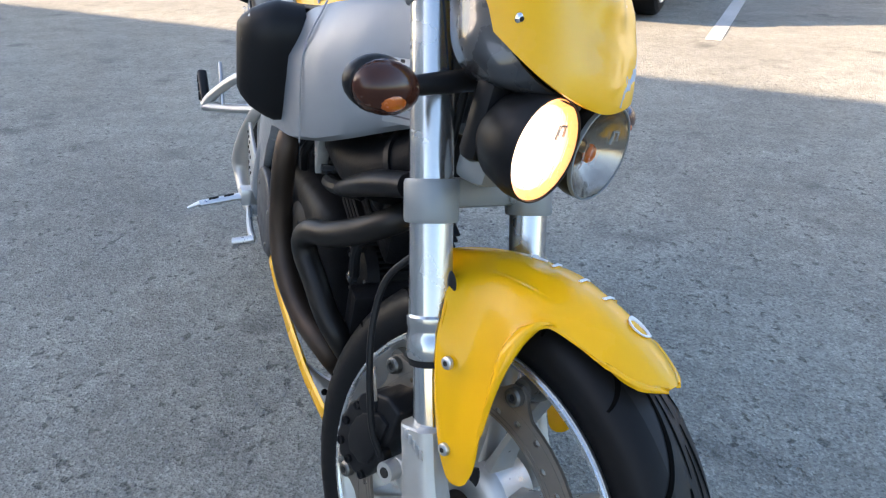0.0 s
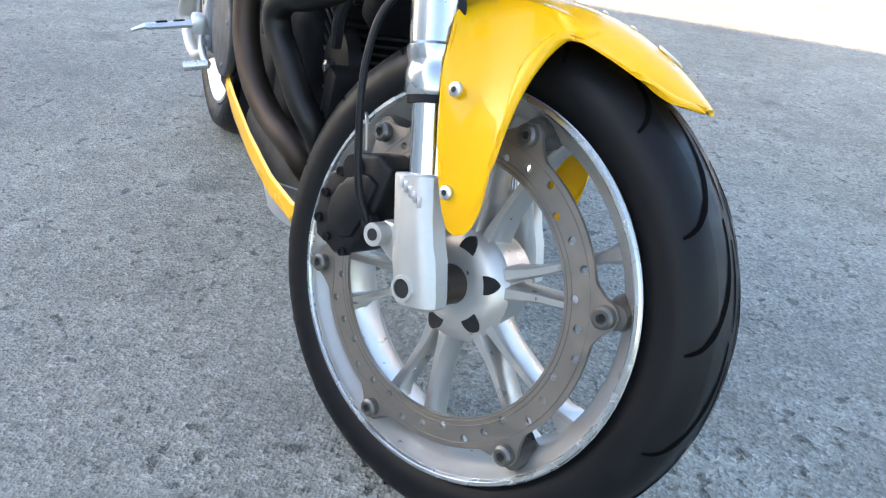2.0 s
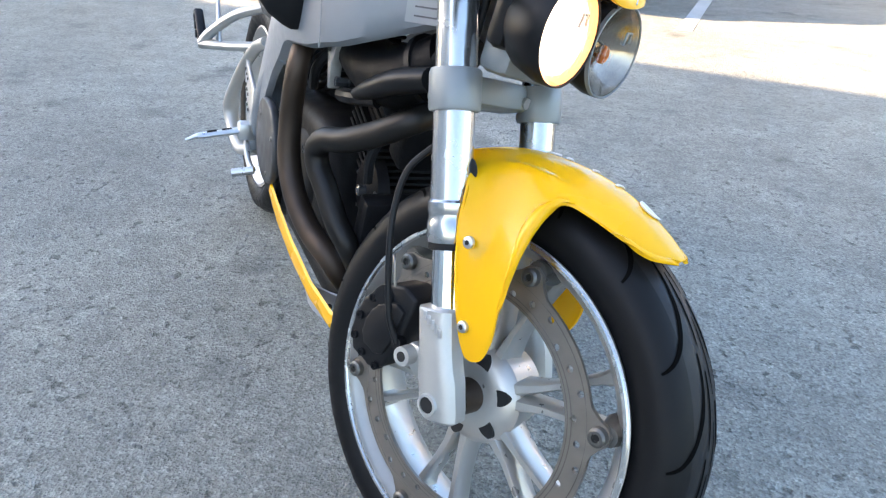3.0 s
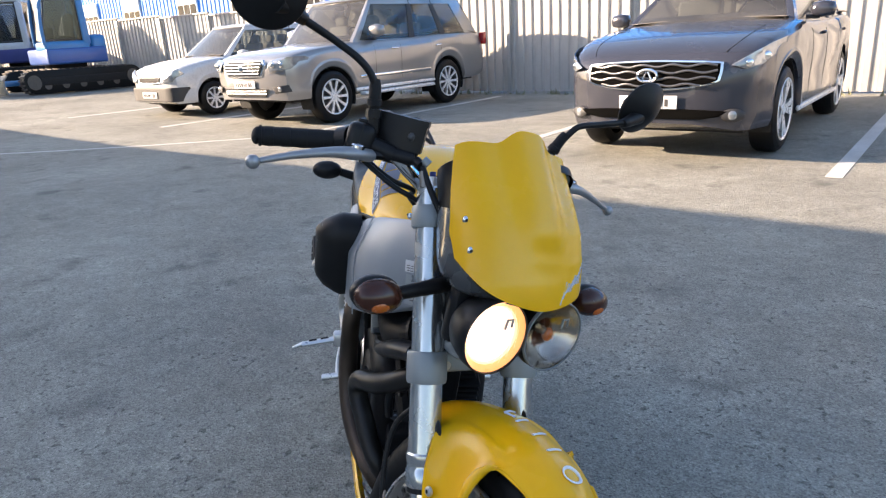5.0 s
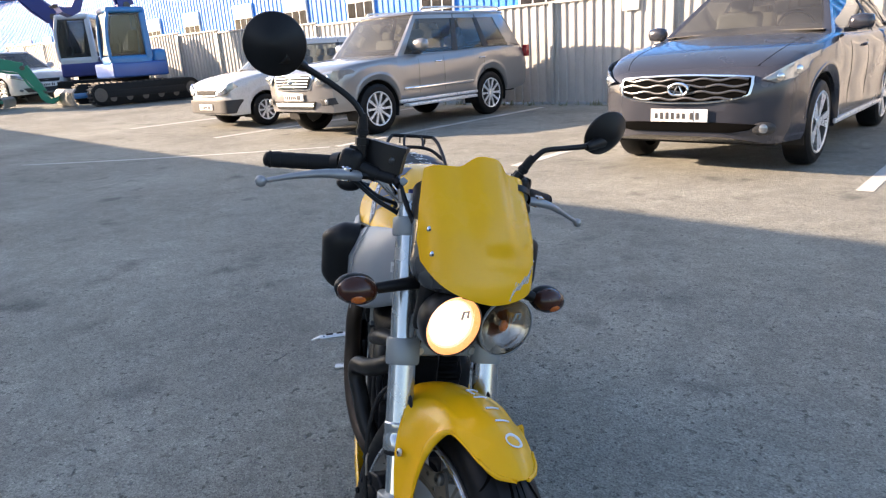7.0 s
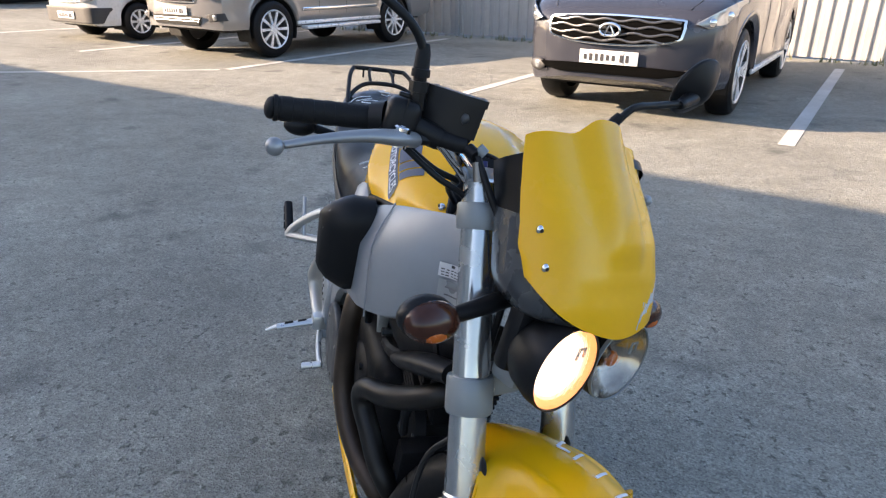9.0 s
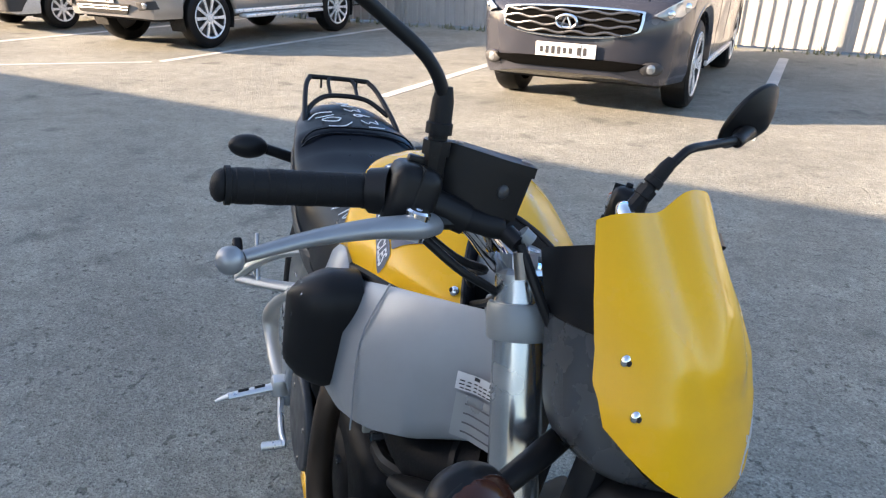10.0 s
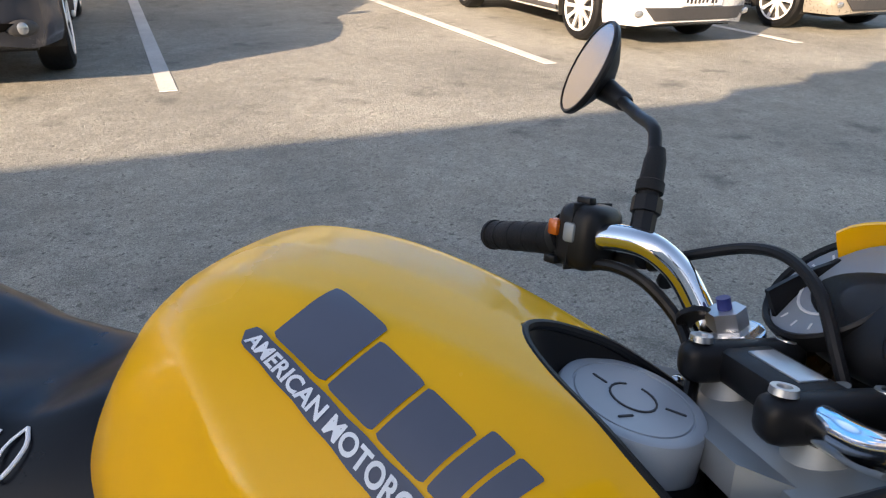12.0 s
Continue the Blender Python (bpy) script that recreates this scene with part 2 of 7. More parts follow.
WHP = mat("white car paint", (0.50, 0.51, 0.52), 0.3, 0.0, vary=0.04, coat=1.0)
BLP = mat("blue digger paint", (0.02, 0.085, 0.32), 0.4, vary=0.1, coat=0.3)
NAVY = mat("dark blue digger boom", (0.025, 0.035, 0.17), 0.45, vary=0.12)
GREENP = mat("green digger paint", (0.02, 0.22, 0.13), 0.45, vary=0.12)
CARGLASS = pane_mat("tinted car glass", (0.46, 0.49, 0.48), 0.08)
CABIN = mat("grey beige car interior", (0.20, 0.185, 0.165), 0.8, vary=0.15)
PLATEW = mat("white number plate", (0.78, 0.78, 0.77), 0.4, vary=0.04)
RED = mat("red tail lamp", (0.35, 0.01, 0.012), 0.2, coat=0.6)
MUD = mat("muddy steel", (0.10, 0.088, 0.075), 0.8, 0.1, vary=0.3, scale=20)
GRASS = mat("dry grass and debris", (0.2, 0.2, 0.12), 0.9, vary=0.4)


# ---- mesh helpers ----
def part(name, bm, material, parent=None, label="", matrix=None, angle=35):
    if matrix is not None:
        bm.transform(matrix)
    bmesh.ops.recalc_face_normals(bm, faces=bm.faces[:])
    for f in bm.faces:
        f.smooth = True
    me = bpy.data.meshes.new(name)
    bm.to_mesh(me)
    bm.free()
    me.set_sharp_from_angle(angle=radians(angle))
    me.materials.append(material)
    ob = new(name, me)
    ob.parent = parent
    if label:
        ob["label"] = label
    return ob


def thing(name, m, label, category, group="", kind=""):
    ob = new(name)
    ob.empty_display_size = 0.1
    ob.matrix_world = m
    return tagged(ob, label, category, group, kind)


def box(c, s, rot=(0, 0, 0), bevel=0.0, seg=2, bm=None):
    bm2 = bmesh.new()
    bmesh.ops.create_cube(bm2, size=1)
    bm2.transform(Matrix.Diagonal((*s, 1)))
    if bevel:
        bmesh.ops.bevel(bm2, geom=bm2.edges[:], offset=bevel, segments=seg, affect="EDGES", profile=0.5)
    bm2.transform(pose(*c, *rot))
    return merge(bm, bm2)


def merge(bm, bm2):
    if bm is None:
        return bm2
    me = bpy.data.meshes.new("tmp")
    bm2.to_mesh(me)
    bm2.free()
    bm.from_mesh(me)
    bpy.data.meshes.remove(me)
    return bm


def smooth_path(pts, n=6):
    pts = [Vector(p) for p in pts]
    if len(pts) < 3:
        return pts
    out = []
    P = [pts[0] * 2 - pts[1]] + pts + [pts[-1] * 2 - pts[-2]]
    for i in range(1, len(P) - 2):
        a, b, c, d = P[i - 1], P[i], P[i + 1], P[i + 2]
        for k in range(n):
            t = k / n
            out.append(0.5 * (2 * b + (c - a) * t + (2 * a - 5 * b + 4 * c - d) * t * t + (3 * b - a - 3 * c + d) * t ** 3))
    out.append(pts[-1])
    return out


def tube(pts, r, n=12, steps=6, bm=None, flat=1.0):
    """A round bar along a smooth path. r: one radius or one a given point. flat: height over width."""
    raw = [Vector(p) for p in pts]
    rs = list(r) if isinstance(r, (list, tuple)) else [r] * len(raw)
    path = smooth_path(raw, steps)
    k = max(1, (len(path) - 1) // max(1, len(raw) - 1))
    bm2 = bmesh.new()
    rings = []
    side = None
    for i, p in enumerate(path):
        d = (path[min(i + 1, len(path) - 1)] - path[max(i - 1, 0)]).normalized()
        if side is None:
            side = d.cross(Vector((0, 0, 1)))
            if side.length < 0.1:
                side = d.cross(Vector((1, 0, 0)))
        side = (side - d * side.dot(d)).normalized()
        up = d.cross(side)
        f = i / k
        j = min(int(f), len(rs) - 2) if len(rs) > 1 else 0
        rad = rs[0] if len(rs) == 1 else rs[j] + (rs[j + 1] - rs[j]) * (f - j)
        rings.append([bm2.verts.new(p + side * math.cos(2 * math.pi * a / n) * rad + up * math.sin(2 * math.pi * a / n) * rad * flat) for a in range(n)])
    for a, b in zip(rings, rings[1:]):
        for j in range(n):
            bm2.faces.new((a[j], a[(j + 1) % n], b[(j + 1) % n], b[j]))
    bm2.faces.new(rings[0])
    bm2.faces.new(rings[-1])
    return merge(bm, bm2)


def cyl(p0, p1, r0, r1=None, n=20, bm=None):
    return tube([p0, p1], [r0, r0 if r1 is None else r1], n, 1, bm)


def lathe(profile, c=(0, 0, 0), n=64, closed=False, bm=None):
    """Turns (x, r) pairs about the x axis through c."""
    bm2 = bmesh.new()
    rings = [[bm2.verts.new((c[0] + x, c[1] + r * math.cos(2 * math.pi * a / n), c[2] + r * math.sin(2 * math.pi * a / n))) for a in range(n)] for x, r in profile]
    pairs = list(zip(rings, rings[1:])) + ([(rings[-1], rings[0])] if closed else [])
    for a, b in pairs:
        for j in range(n):
            bm2.faces.new((a[j], a[(j + 1) % n], b[(j + 1) % n], b[j]))
    return merge(bm, bm2)


def loft(rings, caps=True, closed=True, bm=None):
    bm2 = bmesh.new()
    vs = [[bm2.verts.new(p) for p in ring] for ring in rings]
    n = len(vs[0])
    for a, b in zip(vs, vs[1:]):
        for j in range(n if closed else n - 1):
            bm2.faces.new((a[j], a[(j + 1) % n], b[(j + 1) % n], b[j]))
    if caps and closed:
        bm2.faces.new(vs[0])
        bm2.faces.new(vs[-1])
    return merge(bm, bm2)


def shell(rings, thick, bm=None):
    """A sheet over a grid of points, thickened inwards."""
    nu, nv = len(rings), len(rings[0])
    P = [[Vector(p) for p in r] for r in rings]
    N = []
    for i in range(nu):
        row = []
        for j in range(nv):
            du = P[min(i + 1, nu - 1)][j] - P[max(i - 1, 0)][j]
            dv = P[i][min(j + 1, nv - 1)] - P[i][max(j - 1, 0)]
            n = du.cross(dv)
            row.append(n.normalized() if n.length > 1e-12 else Vector((0, 0, 0)))
        N.append(row)
    bm2 = bmesh.new()
    A = [[bm2.verts.new(p) for p in r] for r in P]
    B = [[bm2.verts.new(p + n * thick) for p, n in zip(r, m)] for r, m in zip(P, N)]
    for i in range(nu - 1):
        for j in range(nv - 1):
            bm2.faces.new((A[i][j], A[i + 1][j], A[i + 1][j + 1], A[i][j + 1]))
            bm2.faces.new((B[i][j], B[i][j + 1], B[i + 1][j + 1], B[i + 1][j]))
    edge = [(i, 0) for i in range(nu)] + [(nu - 1, j) for j in range(1, nv)] + [(i, nv - 1) for i in range(nu - 2, -1, -1)] + [(0, j) for j in range(nv - 2, 0, -1)]
    for (i, j), (k, l) in zip(edge, edge[1:] + edge[:1]):
        bm2.faces.new((A[i][j], A[k][l], B[k][l], B[i][j]))
    return merge(bm, bm2)


def slab(outline, x0, x1, bevel=0.0, seg=2, bm=None):
    """A plate of outline (y, z) between x0 and x1."""
    bm2 = bmesh.new()
    a = [bm2.verts.new((x0, y, z)) for y, z in outline]
    b = [bm2.verts.new((x1, y, z)) for y, z in outline]
    n = len(a)
    bm2.faces.new(a)
    bm2.faces.new(b[::-1])
    for i in range(n):
        bm2.faces.new((a[i], b[i], b[(i + 1) % n], a[(i + 1) % n]))
    bmesh.ops.recalc_face_normals(bm2, faces=bm2.faces[:])
    if bevel:
        bmesh.ops.bevel(bm2, geom=[e for e in bm2.edges], offset=bevel, segments=seg, affect="EDGES", profile=0.5, clamp_overlap=True)
    return merge(bm, bm2)


def ball(c, r, n=20, rot=(0, 0, 0), bm=None):
    bm2 = bmesh.new()
    bmesh.ops.create_uvsphere(bm2, u_segments=n, v_segments=n // 2, radius=1)
    bm2.transform(pose(*c, *rot) @ Matrix.Diagonal((*r, 1)))
    return merge(bm, bm2)


def lerp(table, t):
    """Values at t from rows (t, values...)."""
    if t <= table[0][0]:
        return table[0][1:]
    for a, b in zip(table, table[1:]):
        if t <= b[0]:
            f = (t - a[0]) / (b[0] - a[0])
            f = f * f * (3 - 2 * f) * 0.5 + f * 0.5
            return [p + (q - p) * f for p, q in zip(a[1:], b[1:])]
    return table[-1][1:]


# ---- the lot ----
def rise(x, y):
    d = max(0.0, -x - 7.0)
    return 0.03 * d * d / (d + 3.0) if d < 60 else 0.03 * 60


def ground():
    xs = [-400, -120, -60] + [-40 + i for i in range(0, 61)] + [30, 60, 120, 400]
    ys = [-400, -100, -30] + [-10 + 2 * i for i in range(0, 26)] + [60, 120, 400]
    bm = bmesh.new()
    g = [[bm.verts.new((x, y, rise(max(x, -67), y))) for y in ys] for x in xs]
    for i in range(len(xs) - 1):
        for j in range(len(ys) - 1):
            bm.faces.new((g[i][j], g[i + 1][j], g[i + 1][j + 1], g[i][j + 1]))
    return tagged(part("ground", bm, ASPHALT), "worn grey asphalt of a car park with dark stains", "ground", kind="structure")


ground()
U = Vector((math.cos(radians(-12)), math.sin(radians(-12)), 0))
V = Vector((math.sin(radians(13)), math.cos(radians(13)), 0))


def strip(name, a, b, w, label):
    a, b = Vector(a), Vector(b)
    d = (b - a).normalized()
    s = Vector((-d.y, d.x, 0)) * w / 2
    n = max(2, int((b - a).length / 0.5))
    bm = bmesh.new()
    rows = []
    for i in range(n + 1):
        p = a + (b - a) * i / n
        rows.append([bm.verts.new((q.x, q.y, rise(q.x, q.y) + h)) for q, h in ((p - s, 0.0), (p - s, 0.004), (p + s, 0.004), (p + s, 0.0))])
    for r0, r1 in zip(rows, rows[1:]):
        for j in range(3):
            bm.faces.new((r0[j], r0[j + 1], r1[j + 1], r1[j]))
    bm.faces.new(rows[0])
    bm.faces.new(rows[-1])
    return tagged(part(name, bm, LINE), label, "road marking", "parking bay lines", "structure")


for k, (x, y) in enumerate([(7.57, 4.44), (4.18, 5.04), (1.02, 5.72), (-2.15, 6.35), (-5.42, 7.48), (-8.6, 8.1), (-11.8, 8.8)]):
    p = Vector((x, y, 0))
    strip("parking_line", p, p + V * 5.3, 0.12, "worn white painted parking bay line on the asphalt")
strip("parking_line", (-9.4, 5.2, 0), (-5.5, 7.4, 0), 0.06, "faded thin white line on the asphalt")

FA = Vector((-4.23, 13.33, 0))          # a point at the fence's foot


def fence():
    th = thing("fence", Matrix(), "light grey profiled sheet metal fence along the car park", "fence", kind="structure")
    pitch = 0.2
    for i in range(-13, 9):
        a = FA + U * (2.5 * i)
        pts = []
        nrib = int(2.5 / pitch)
        for k in range(nrib):
            for f, dep in ((0.0, 0), (0.45, 0), (0.55, 0.03), (0.9, 0.03)):
                pts.append((k * pitch + f * pitch, dep))
        pts.append((2.5, 0))
        z0 = rise(a.x, a.y)
        N = Vector((-U.y, U.x, 0))
        rings = [[a + U * s + N * d + Vector((0, 0, z0 + z)) for s, d in pts] for z in (0.03, 1.98)]
        part("fence_panel", shell(rings, 0.004), FENCE, th)
        part("fence_post", box((a.x - N.x * 0.05, a.y - N.y * 0.05, z0 + 1.0), (0.08, 0.06, 2.0), (0, 0, -12), 0.004), POST, th)
        part("fence_cap", box((a.x + U.x * 1.25, a.y + U.y * 1.25, z0 + 2.0), (2.5, 0.06, 0.05), (0, 0, -12), 0.004), FENCE, th)
    return th


fence()


def fence_sign():
    N = Vector((-U.y, U.x, 0))
    p = FA + U * 1.69 - N * 0.03
    return tagged(part("fence_sign", box((p.x, p.y, 1.82), (0.34, 0.012, 0.22), (0, 0, -12), 0.003), PAPER), "small white sign plate on the grey fence", "sign")


fence_sign()
def clumps():
    rnd = random.Random(5)
    bm = bmesh.new()
    N = Vector((-U.y, U.x, 0))
    for i in range(900):
        p = FA + U * rnd.uniform(-25, 20) - N * rnd.uniform(0.12, 0.38)
        h = rnd.uniform(0.03, 0.13)
        a = rnd.uniform(0, 6.28)
        d = Vector((math.cos(a), math.sin(a), 0)) * rnd.uniform(0.01, 0.03)
        z = rise(p.x, p.y)
        v = [bm.verts.new((p.x - d.x, p.y - d.y, z)), bm.verts.new((p.x + d.x, p.y + d.y, z)), bm.verts.new((p.x + d.y * 2, p.y - d.x, z + h))]
        bm.faces.new(v)
    return tagged(part("weeds", bm, GRASS), "dry weeds and litter along the fence", "weeds", kind="stuff")


clumps()


def building():
    th = thing("blue_building", Matrix(), "long bright blue metal clad hall behind the fence", "building", kind="structure")
    N = Vector((-U.y, U.x, 0))
    base = FA + N * 9.0
    L0, L1, H = -80.0, 34.0, 7.5
    pts = []
    s = L0
    while s < L1:
        pts += [(s, 0), (s + 0.16, 0), (s + 0.2, -0.035), (s + 0.3, -0.035), (s + 0.34, 0)]
        s += 0.34
    rings = [[base + U * a + N * d + Vector((0, 0, z)) for a, d in pts] for z in (0.0, H)]
    part("wall", shell(rings, 0.01), BLUEW, th)
    part("roof", box((base.x + U.x * -18 + N.x * 8, base.y + U.y * -18 + N.y * 8, H + 0.1), (106, 17, 0.25), (0, 0, -12)), BLUEW, th)
    m0 = Matrix.Translation(base) @ pose(0, 0, 0, 0, 0, -12)
    for s in WINDOWS:
        w = part("window", box((s, -0.06, 3.2), (1.75, 0.1, 1.9), bevel=0.01), WHITEF, th, "white framed window with blind above", m0)
        part("blind", box((s, -0.12, 3.80), (1.72, 0.03, 0.66), bevel=0.005), WHITEF, w, "", m0)
        for k in (-1, 0, 1):
            for zc, hh in ((3.13, 0.62), (2.54, 0.44)):
                part("pane", box((s + k * 0.55, -0.115, zc), (0.47, 0.02, hh)), PANE, w, "", m0)
    return th


WINDOWS = [-61.0, -56.5, -52.0, -43.0, -38.7, -34.4, -29.8, -24.5, -20.0, -15.4, -10.9, -6.1, -1.5, 3.2, 7.8, 12.4]
building()


def shade_block():
    """An unseen building, put off to the side so that its roof edge shades the motorcycle."""
    H = 6.4
    reach = H / math.tan(radians(SUN_EL))
    s = Vector((-math.cos(radians(SUN_AZ)), -math.sin(radians(SUN_AZ)), 0))
    d = Vector((math.cos(radians(-14.2)), math.sin(radians(-14.2)), 0))
    n = Vector((-d.y, d.x, 0))
    e = Vector((1.1, 4.28, 0)) - s * reach
    c = e - n * 20 - d * 7
    th = thing("unseen_shade_building", Matrix(), "unseen pale concrete block placed to shade the motorcycle", "building", kind="structure")
    part("wall", box((c.x, c.y, H / 2), (35, 40, H), (0, 0, -14.2), 0.02), CONCRETE, th)
    # steps added to the roof's far end, to bend the edge of the cast shade
    for start, up in ((3.35, 0.17), (4.1, 0.34), (4.8, 0.48)):
        w = 10.4 - start
        b = e + d * (start + w / 2) - n * 2.0
        part("shade_step", box((b.x, b.y, H + up / 2 - 0.05), (w, 4.0 + 0.01 * up, up + 0.1), (0, 0, -14.2), 0.01), CONCRETE, th)


shade_block()


# ---- parked vehicles ----
def car_wheel(parent, c, R, rim_r, sx, width=0.24, spokes=10, twin=False):
    x0, x1 = c[0] - sx * width, c[0]
    prof = [(x0, rim_r), (x0 + 0.004 * sx, R - 0.05), (x0 + 0.020 * sx, R - 0.018), (x0 + 0.05 * sx, R - 0.002), (x0 + 0.12 * sx, R), (x1 - 0.05 * sx, R - 0.002), (x1 - 0.020 * sx, R - 0.018), (x1 - 0.004 * sx, R - 0.05), (x1, (R + rim_r) / 2), (x1 - 0.006 * sx, rim_r)]
    w = part("wheel", lathe(prof, (0, c[1], c[2]), 40), TYRE, parent, "black tyre with a bright alloy rim")
    part("rim", lathe([(x1 - 0.004 * sx, rim_r + 0.004), (x1, rim_r), (x1 - 0.012 * sx, rim_r - 0.022), (x1 - 0.10 * sx, rim_r - 0.03), (x1 - 0.10 * sx, 0.0)], (0, c[1], c[2]), 40), WHEEL_DARK, w)
    part("rim_lip", lathe([(x1 - 0.004 * sx, rim_r + 0.008), (x1 + 0.003 * sx, rim_r + 0.002), (x1 - 0.004 * sx, rim_r - 0.014), (x1 - 0.02 * sx, rim_r - 0.018)], (0, c[1], c[2]), 40), ALLOY, w)
    for k in range(spokes * (2 if twin else 1)):
        a = 2 * math.pi * k / spokes if not twin else 2 * math.pi * (k // 2) / spokes + (0.17 if k % 2 else -0.17)
        d = Vector((0, math.cos(a), math.sin(a)))
        t = Vector((0, -math.sin(a), math.cos(a)))
        rows = []
        fat = 1.5 if twin else 1.0
        for r, h, dx in ((0.03, 0.022, 0.02), (rim_r * 0.55, 0.017 * fat, 0.012), (rim_r - 0.012, 0.024 * fat, 0.008)):
            q = Vector((x1 - dx * sx, c[1], c[2])) + d * r
            rows.append([q + t * h, q - t * h, q - t * h * 0.6 + Vector((-0.03 * sx, 0, 0)), q + t * h * 0.6 + Vector((-0.03 * sx, 0, 0))])
        part("rim_spoke", loft(rows), ALLOY, w)
    part("hub_cap", lathe([(x1 - 0.03 * sx, 0.055), (x1 - 0.008 * sx, 0.05), (x1 - 0.004 * sx, 0.0)], (0, c[1], c[2]), 20), ALLOY, w)
    return w


ALLOY = mat("bright alloy", (0.74, 0.74, 0.74), 0.32, 0.35, vary=0.05)
WHEEL_DARK = mat("wheel inner", (0.10, 0.10, 0.10), 0.5, 0.6)
GRILLEBAR = mat("satin grille bars", (0.15, 0.15, 0.155), 0.35, 0.9, vary=0.05)
TRIM = mat("black bumper plastic", (0.03, 0.03, 0.032), 0.6, vary=0.15)
CLEAR = mat("headlight lens", (0.30, 0.32, 0.34), 0.12, 0.5, vary=0.4, scale=14, coat=1.0)


def curve(table, t):
    """Values at t on a smooth curve through rows (t, values...), with no overshoot."""
    T = [r[0] for r in table]
    t = min(max(t, T[0]), T[-1])
    i = max(k for k in range(len(T) - 1) if T[k] <= t)
    h = T[i + 1] - T[i]
    f = (t - T[i]) / h
    out = []
    for c in range(1, len(table[0])):
        V = [r[c] for r in table]
        sl = [(V[k + 1] - V[k]) / (T[k + 1] - T[k]) for k in range(len(T) - 1)]

        def tangent(k):
            if k == 0 or k == len(T) - 1:
                return sl[0] if k == 0 else sl[-1]
            return 0.0 if sl[k - 1] * sl[k] <= 0 else 2 * sl[k - 1] * sl[k] / (sl[k - 1] + sl[k])
        out.append((2 * f ** 3 - 3 * f * f + 1) * V[i] + (f ** 3 - 2 * f * f + f) * h * tangent(i) + (3 * f * f - 2 * f ** 3) * V[i + 1] + (f ** 3 - f * f) * h * tangent(i + 1))
    return out


def car(name, m, paint, label, L, hw, wf, wr, R, rim, belt, roof, sill=0.28, lower=None, spokes=10, arch=0.06, group="", twin=False, mirror_y=0.42, mirror_s=1.0, mirror_z=0.085, bright=False, posts=((6.9, 7.1, 6.95, 7.08), (8.45, 9.5, 8.6, 9.4))):
    """belt: rows (y, top of the lower body, width factor, nose bottom). roof: (y cowl, y roof front, y roof rear, y tail, roof z, belt z, half width at the roof)."""
    th = thing(name, m, label, "car", group)
    ys = set(L * i / 46 for i in range(47))
    Ra = R + arch
    for yw in (wf, wr):
        for k in range(-8, 9):
            ys.add(yw + Ra * math.sin(radians(k * 11.2)))
        ys.add(yw - Ra - 0.004)
        ys.add(yw + Ra + 0.004)
    rings = []
    for y in sorted(v for v in ys if 0 <= v <= L):
        zt, fw, zb = curve(belt, y)
        zb = max(zb, sill)
        flare = 0.0
        for yw in (wf, wr):
            d = abs(y - yw)
            if d < Ra:
                zb = max(zb, R + math.sqrt(Ra * Ra - d * d))
            if d < Ra + 0.12:
                flare = max(flare, 0.018 * (1 - max(0, d - Ra) / 0.12))
        w = hw * fw
        h = zt - zb
        side = [(w * 0.80, zb), (w * 0.955 + flare, zb), (w * 0.985 + flare, zb + min(0.10, h * 0.25)), (w * 0.985 + flare * 0.6, zb + h * 0.35), (w * 0.995, zb + h * 0.55), (w * 0.99, zt - h * 0.22), (w * 0.965, zt - h * 0.10), (w * 0.92, zt - h * 0.02), (w * 0.72, zt + 0.018), (w * 0.36, zt + 0.030), (0, zt + 0.034)]
        side = side[:1] + [(q.x, q.y) for q in smooth_path([Vector((a, b, 0)) for a, b in side[1:]], 3)]
        rings.append([Vector((a, y, b)) for a, b in side] + [Vector((-a, y, b)) for a, b in side[-2::-1]])
    part("body", loft(rings), paint, th, "", None, 42)
    yc, y0, y1, yt, zr, zb, wr_ = roof
    def plan(k, top):
        # outlines of the greenhouse at belt and roof
        f = wr_ if top else hw * 0.90
        a, b = (y0, y1) if top else (yc, yt)
        pts = []
        for u in (-1, -0.6, -0.2, 0.2, 0.6, 1):
            pts.append((f * u * (0.97 if top else 0.985), a - (0.10 if top else 0.16) * (1 - u * u)))
        for v in (0.25, 0.5, 0.75):
            pts.append((f * (1.0 + 0.012 * math.sin(math.pi * v)), a + (b - a) * v))
        for u in (1, 0.5, 0, -0.5, -1):
            pts.append((f * u * 0.93, b + 0.08 * (1 - u * u)))
        for v in (0.75, 0.5, 0.25):
            pts.append((-f * (1.0 + 0.012 * math.sin(math.pi * v)), a + (b - a) * v))
        return pts
    bot = [Vector((x, y, zb - 0.05)) for x, y in plan(0, False)]
    top = [Vector((x, y, zr - 0.045)) for x, y in plan(0, True)]
    part("glazing", loft([bot, [p.lerp(q, 0.5) + Vector((p.x * 0.015, 0, 0)) for p, q in zip(bot, top)], top]), CARGLASS, th, "tinted windows", None, 25)
    # cabin: deck, dashboard, seats with head rests, steering wheel
    rows = []
    for i in range(13):
        y = yc + 0.05 + (yt - yc - 0.1) * i / 12
        rows.append([Vector((hw * (0.80 if i < 2 else 0.86) * u, y, lerp(belt, y)[0] + 0.042 + 0.02 * (1 - u * u))) for u in (-1, -0.6, 0, 0.6, 1)])
    part("cabin_deck", shell(rows, 0.006), CABIN, th)
    part("dashboard", box((0, yc + 0.42, zb + 0.05), (hw * 1.55, 0.40, 0.10), (0, 0, 0), 0.04, 3), CABIN, th)
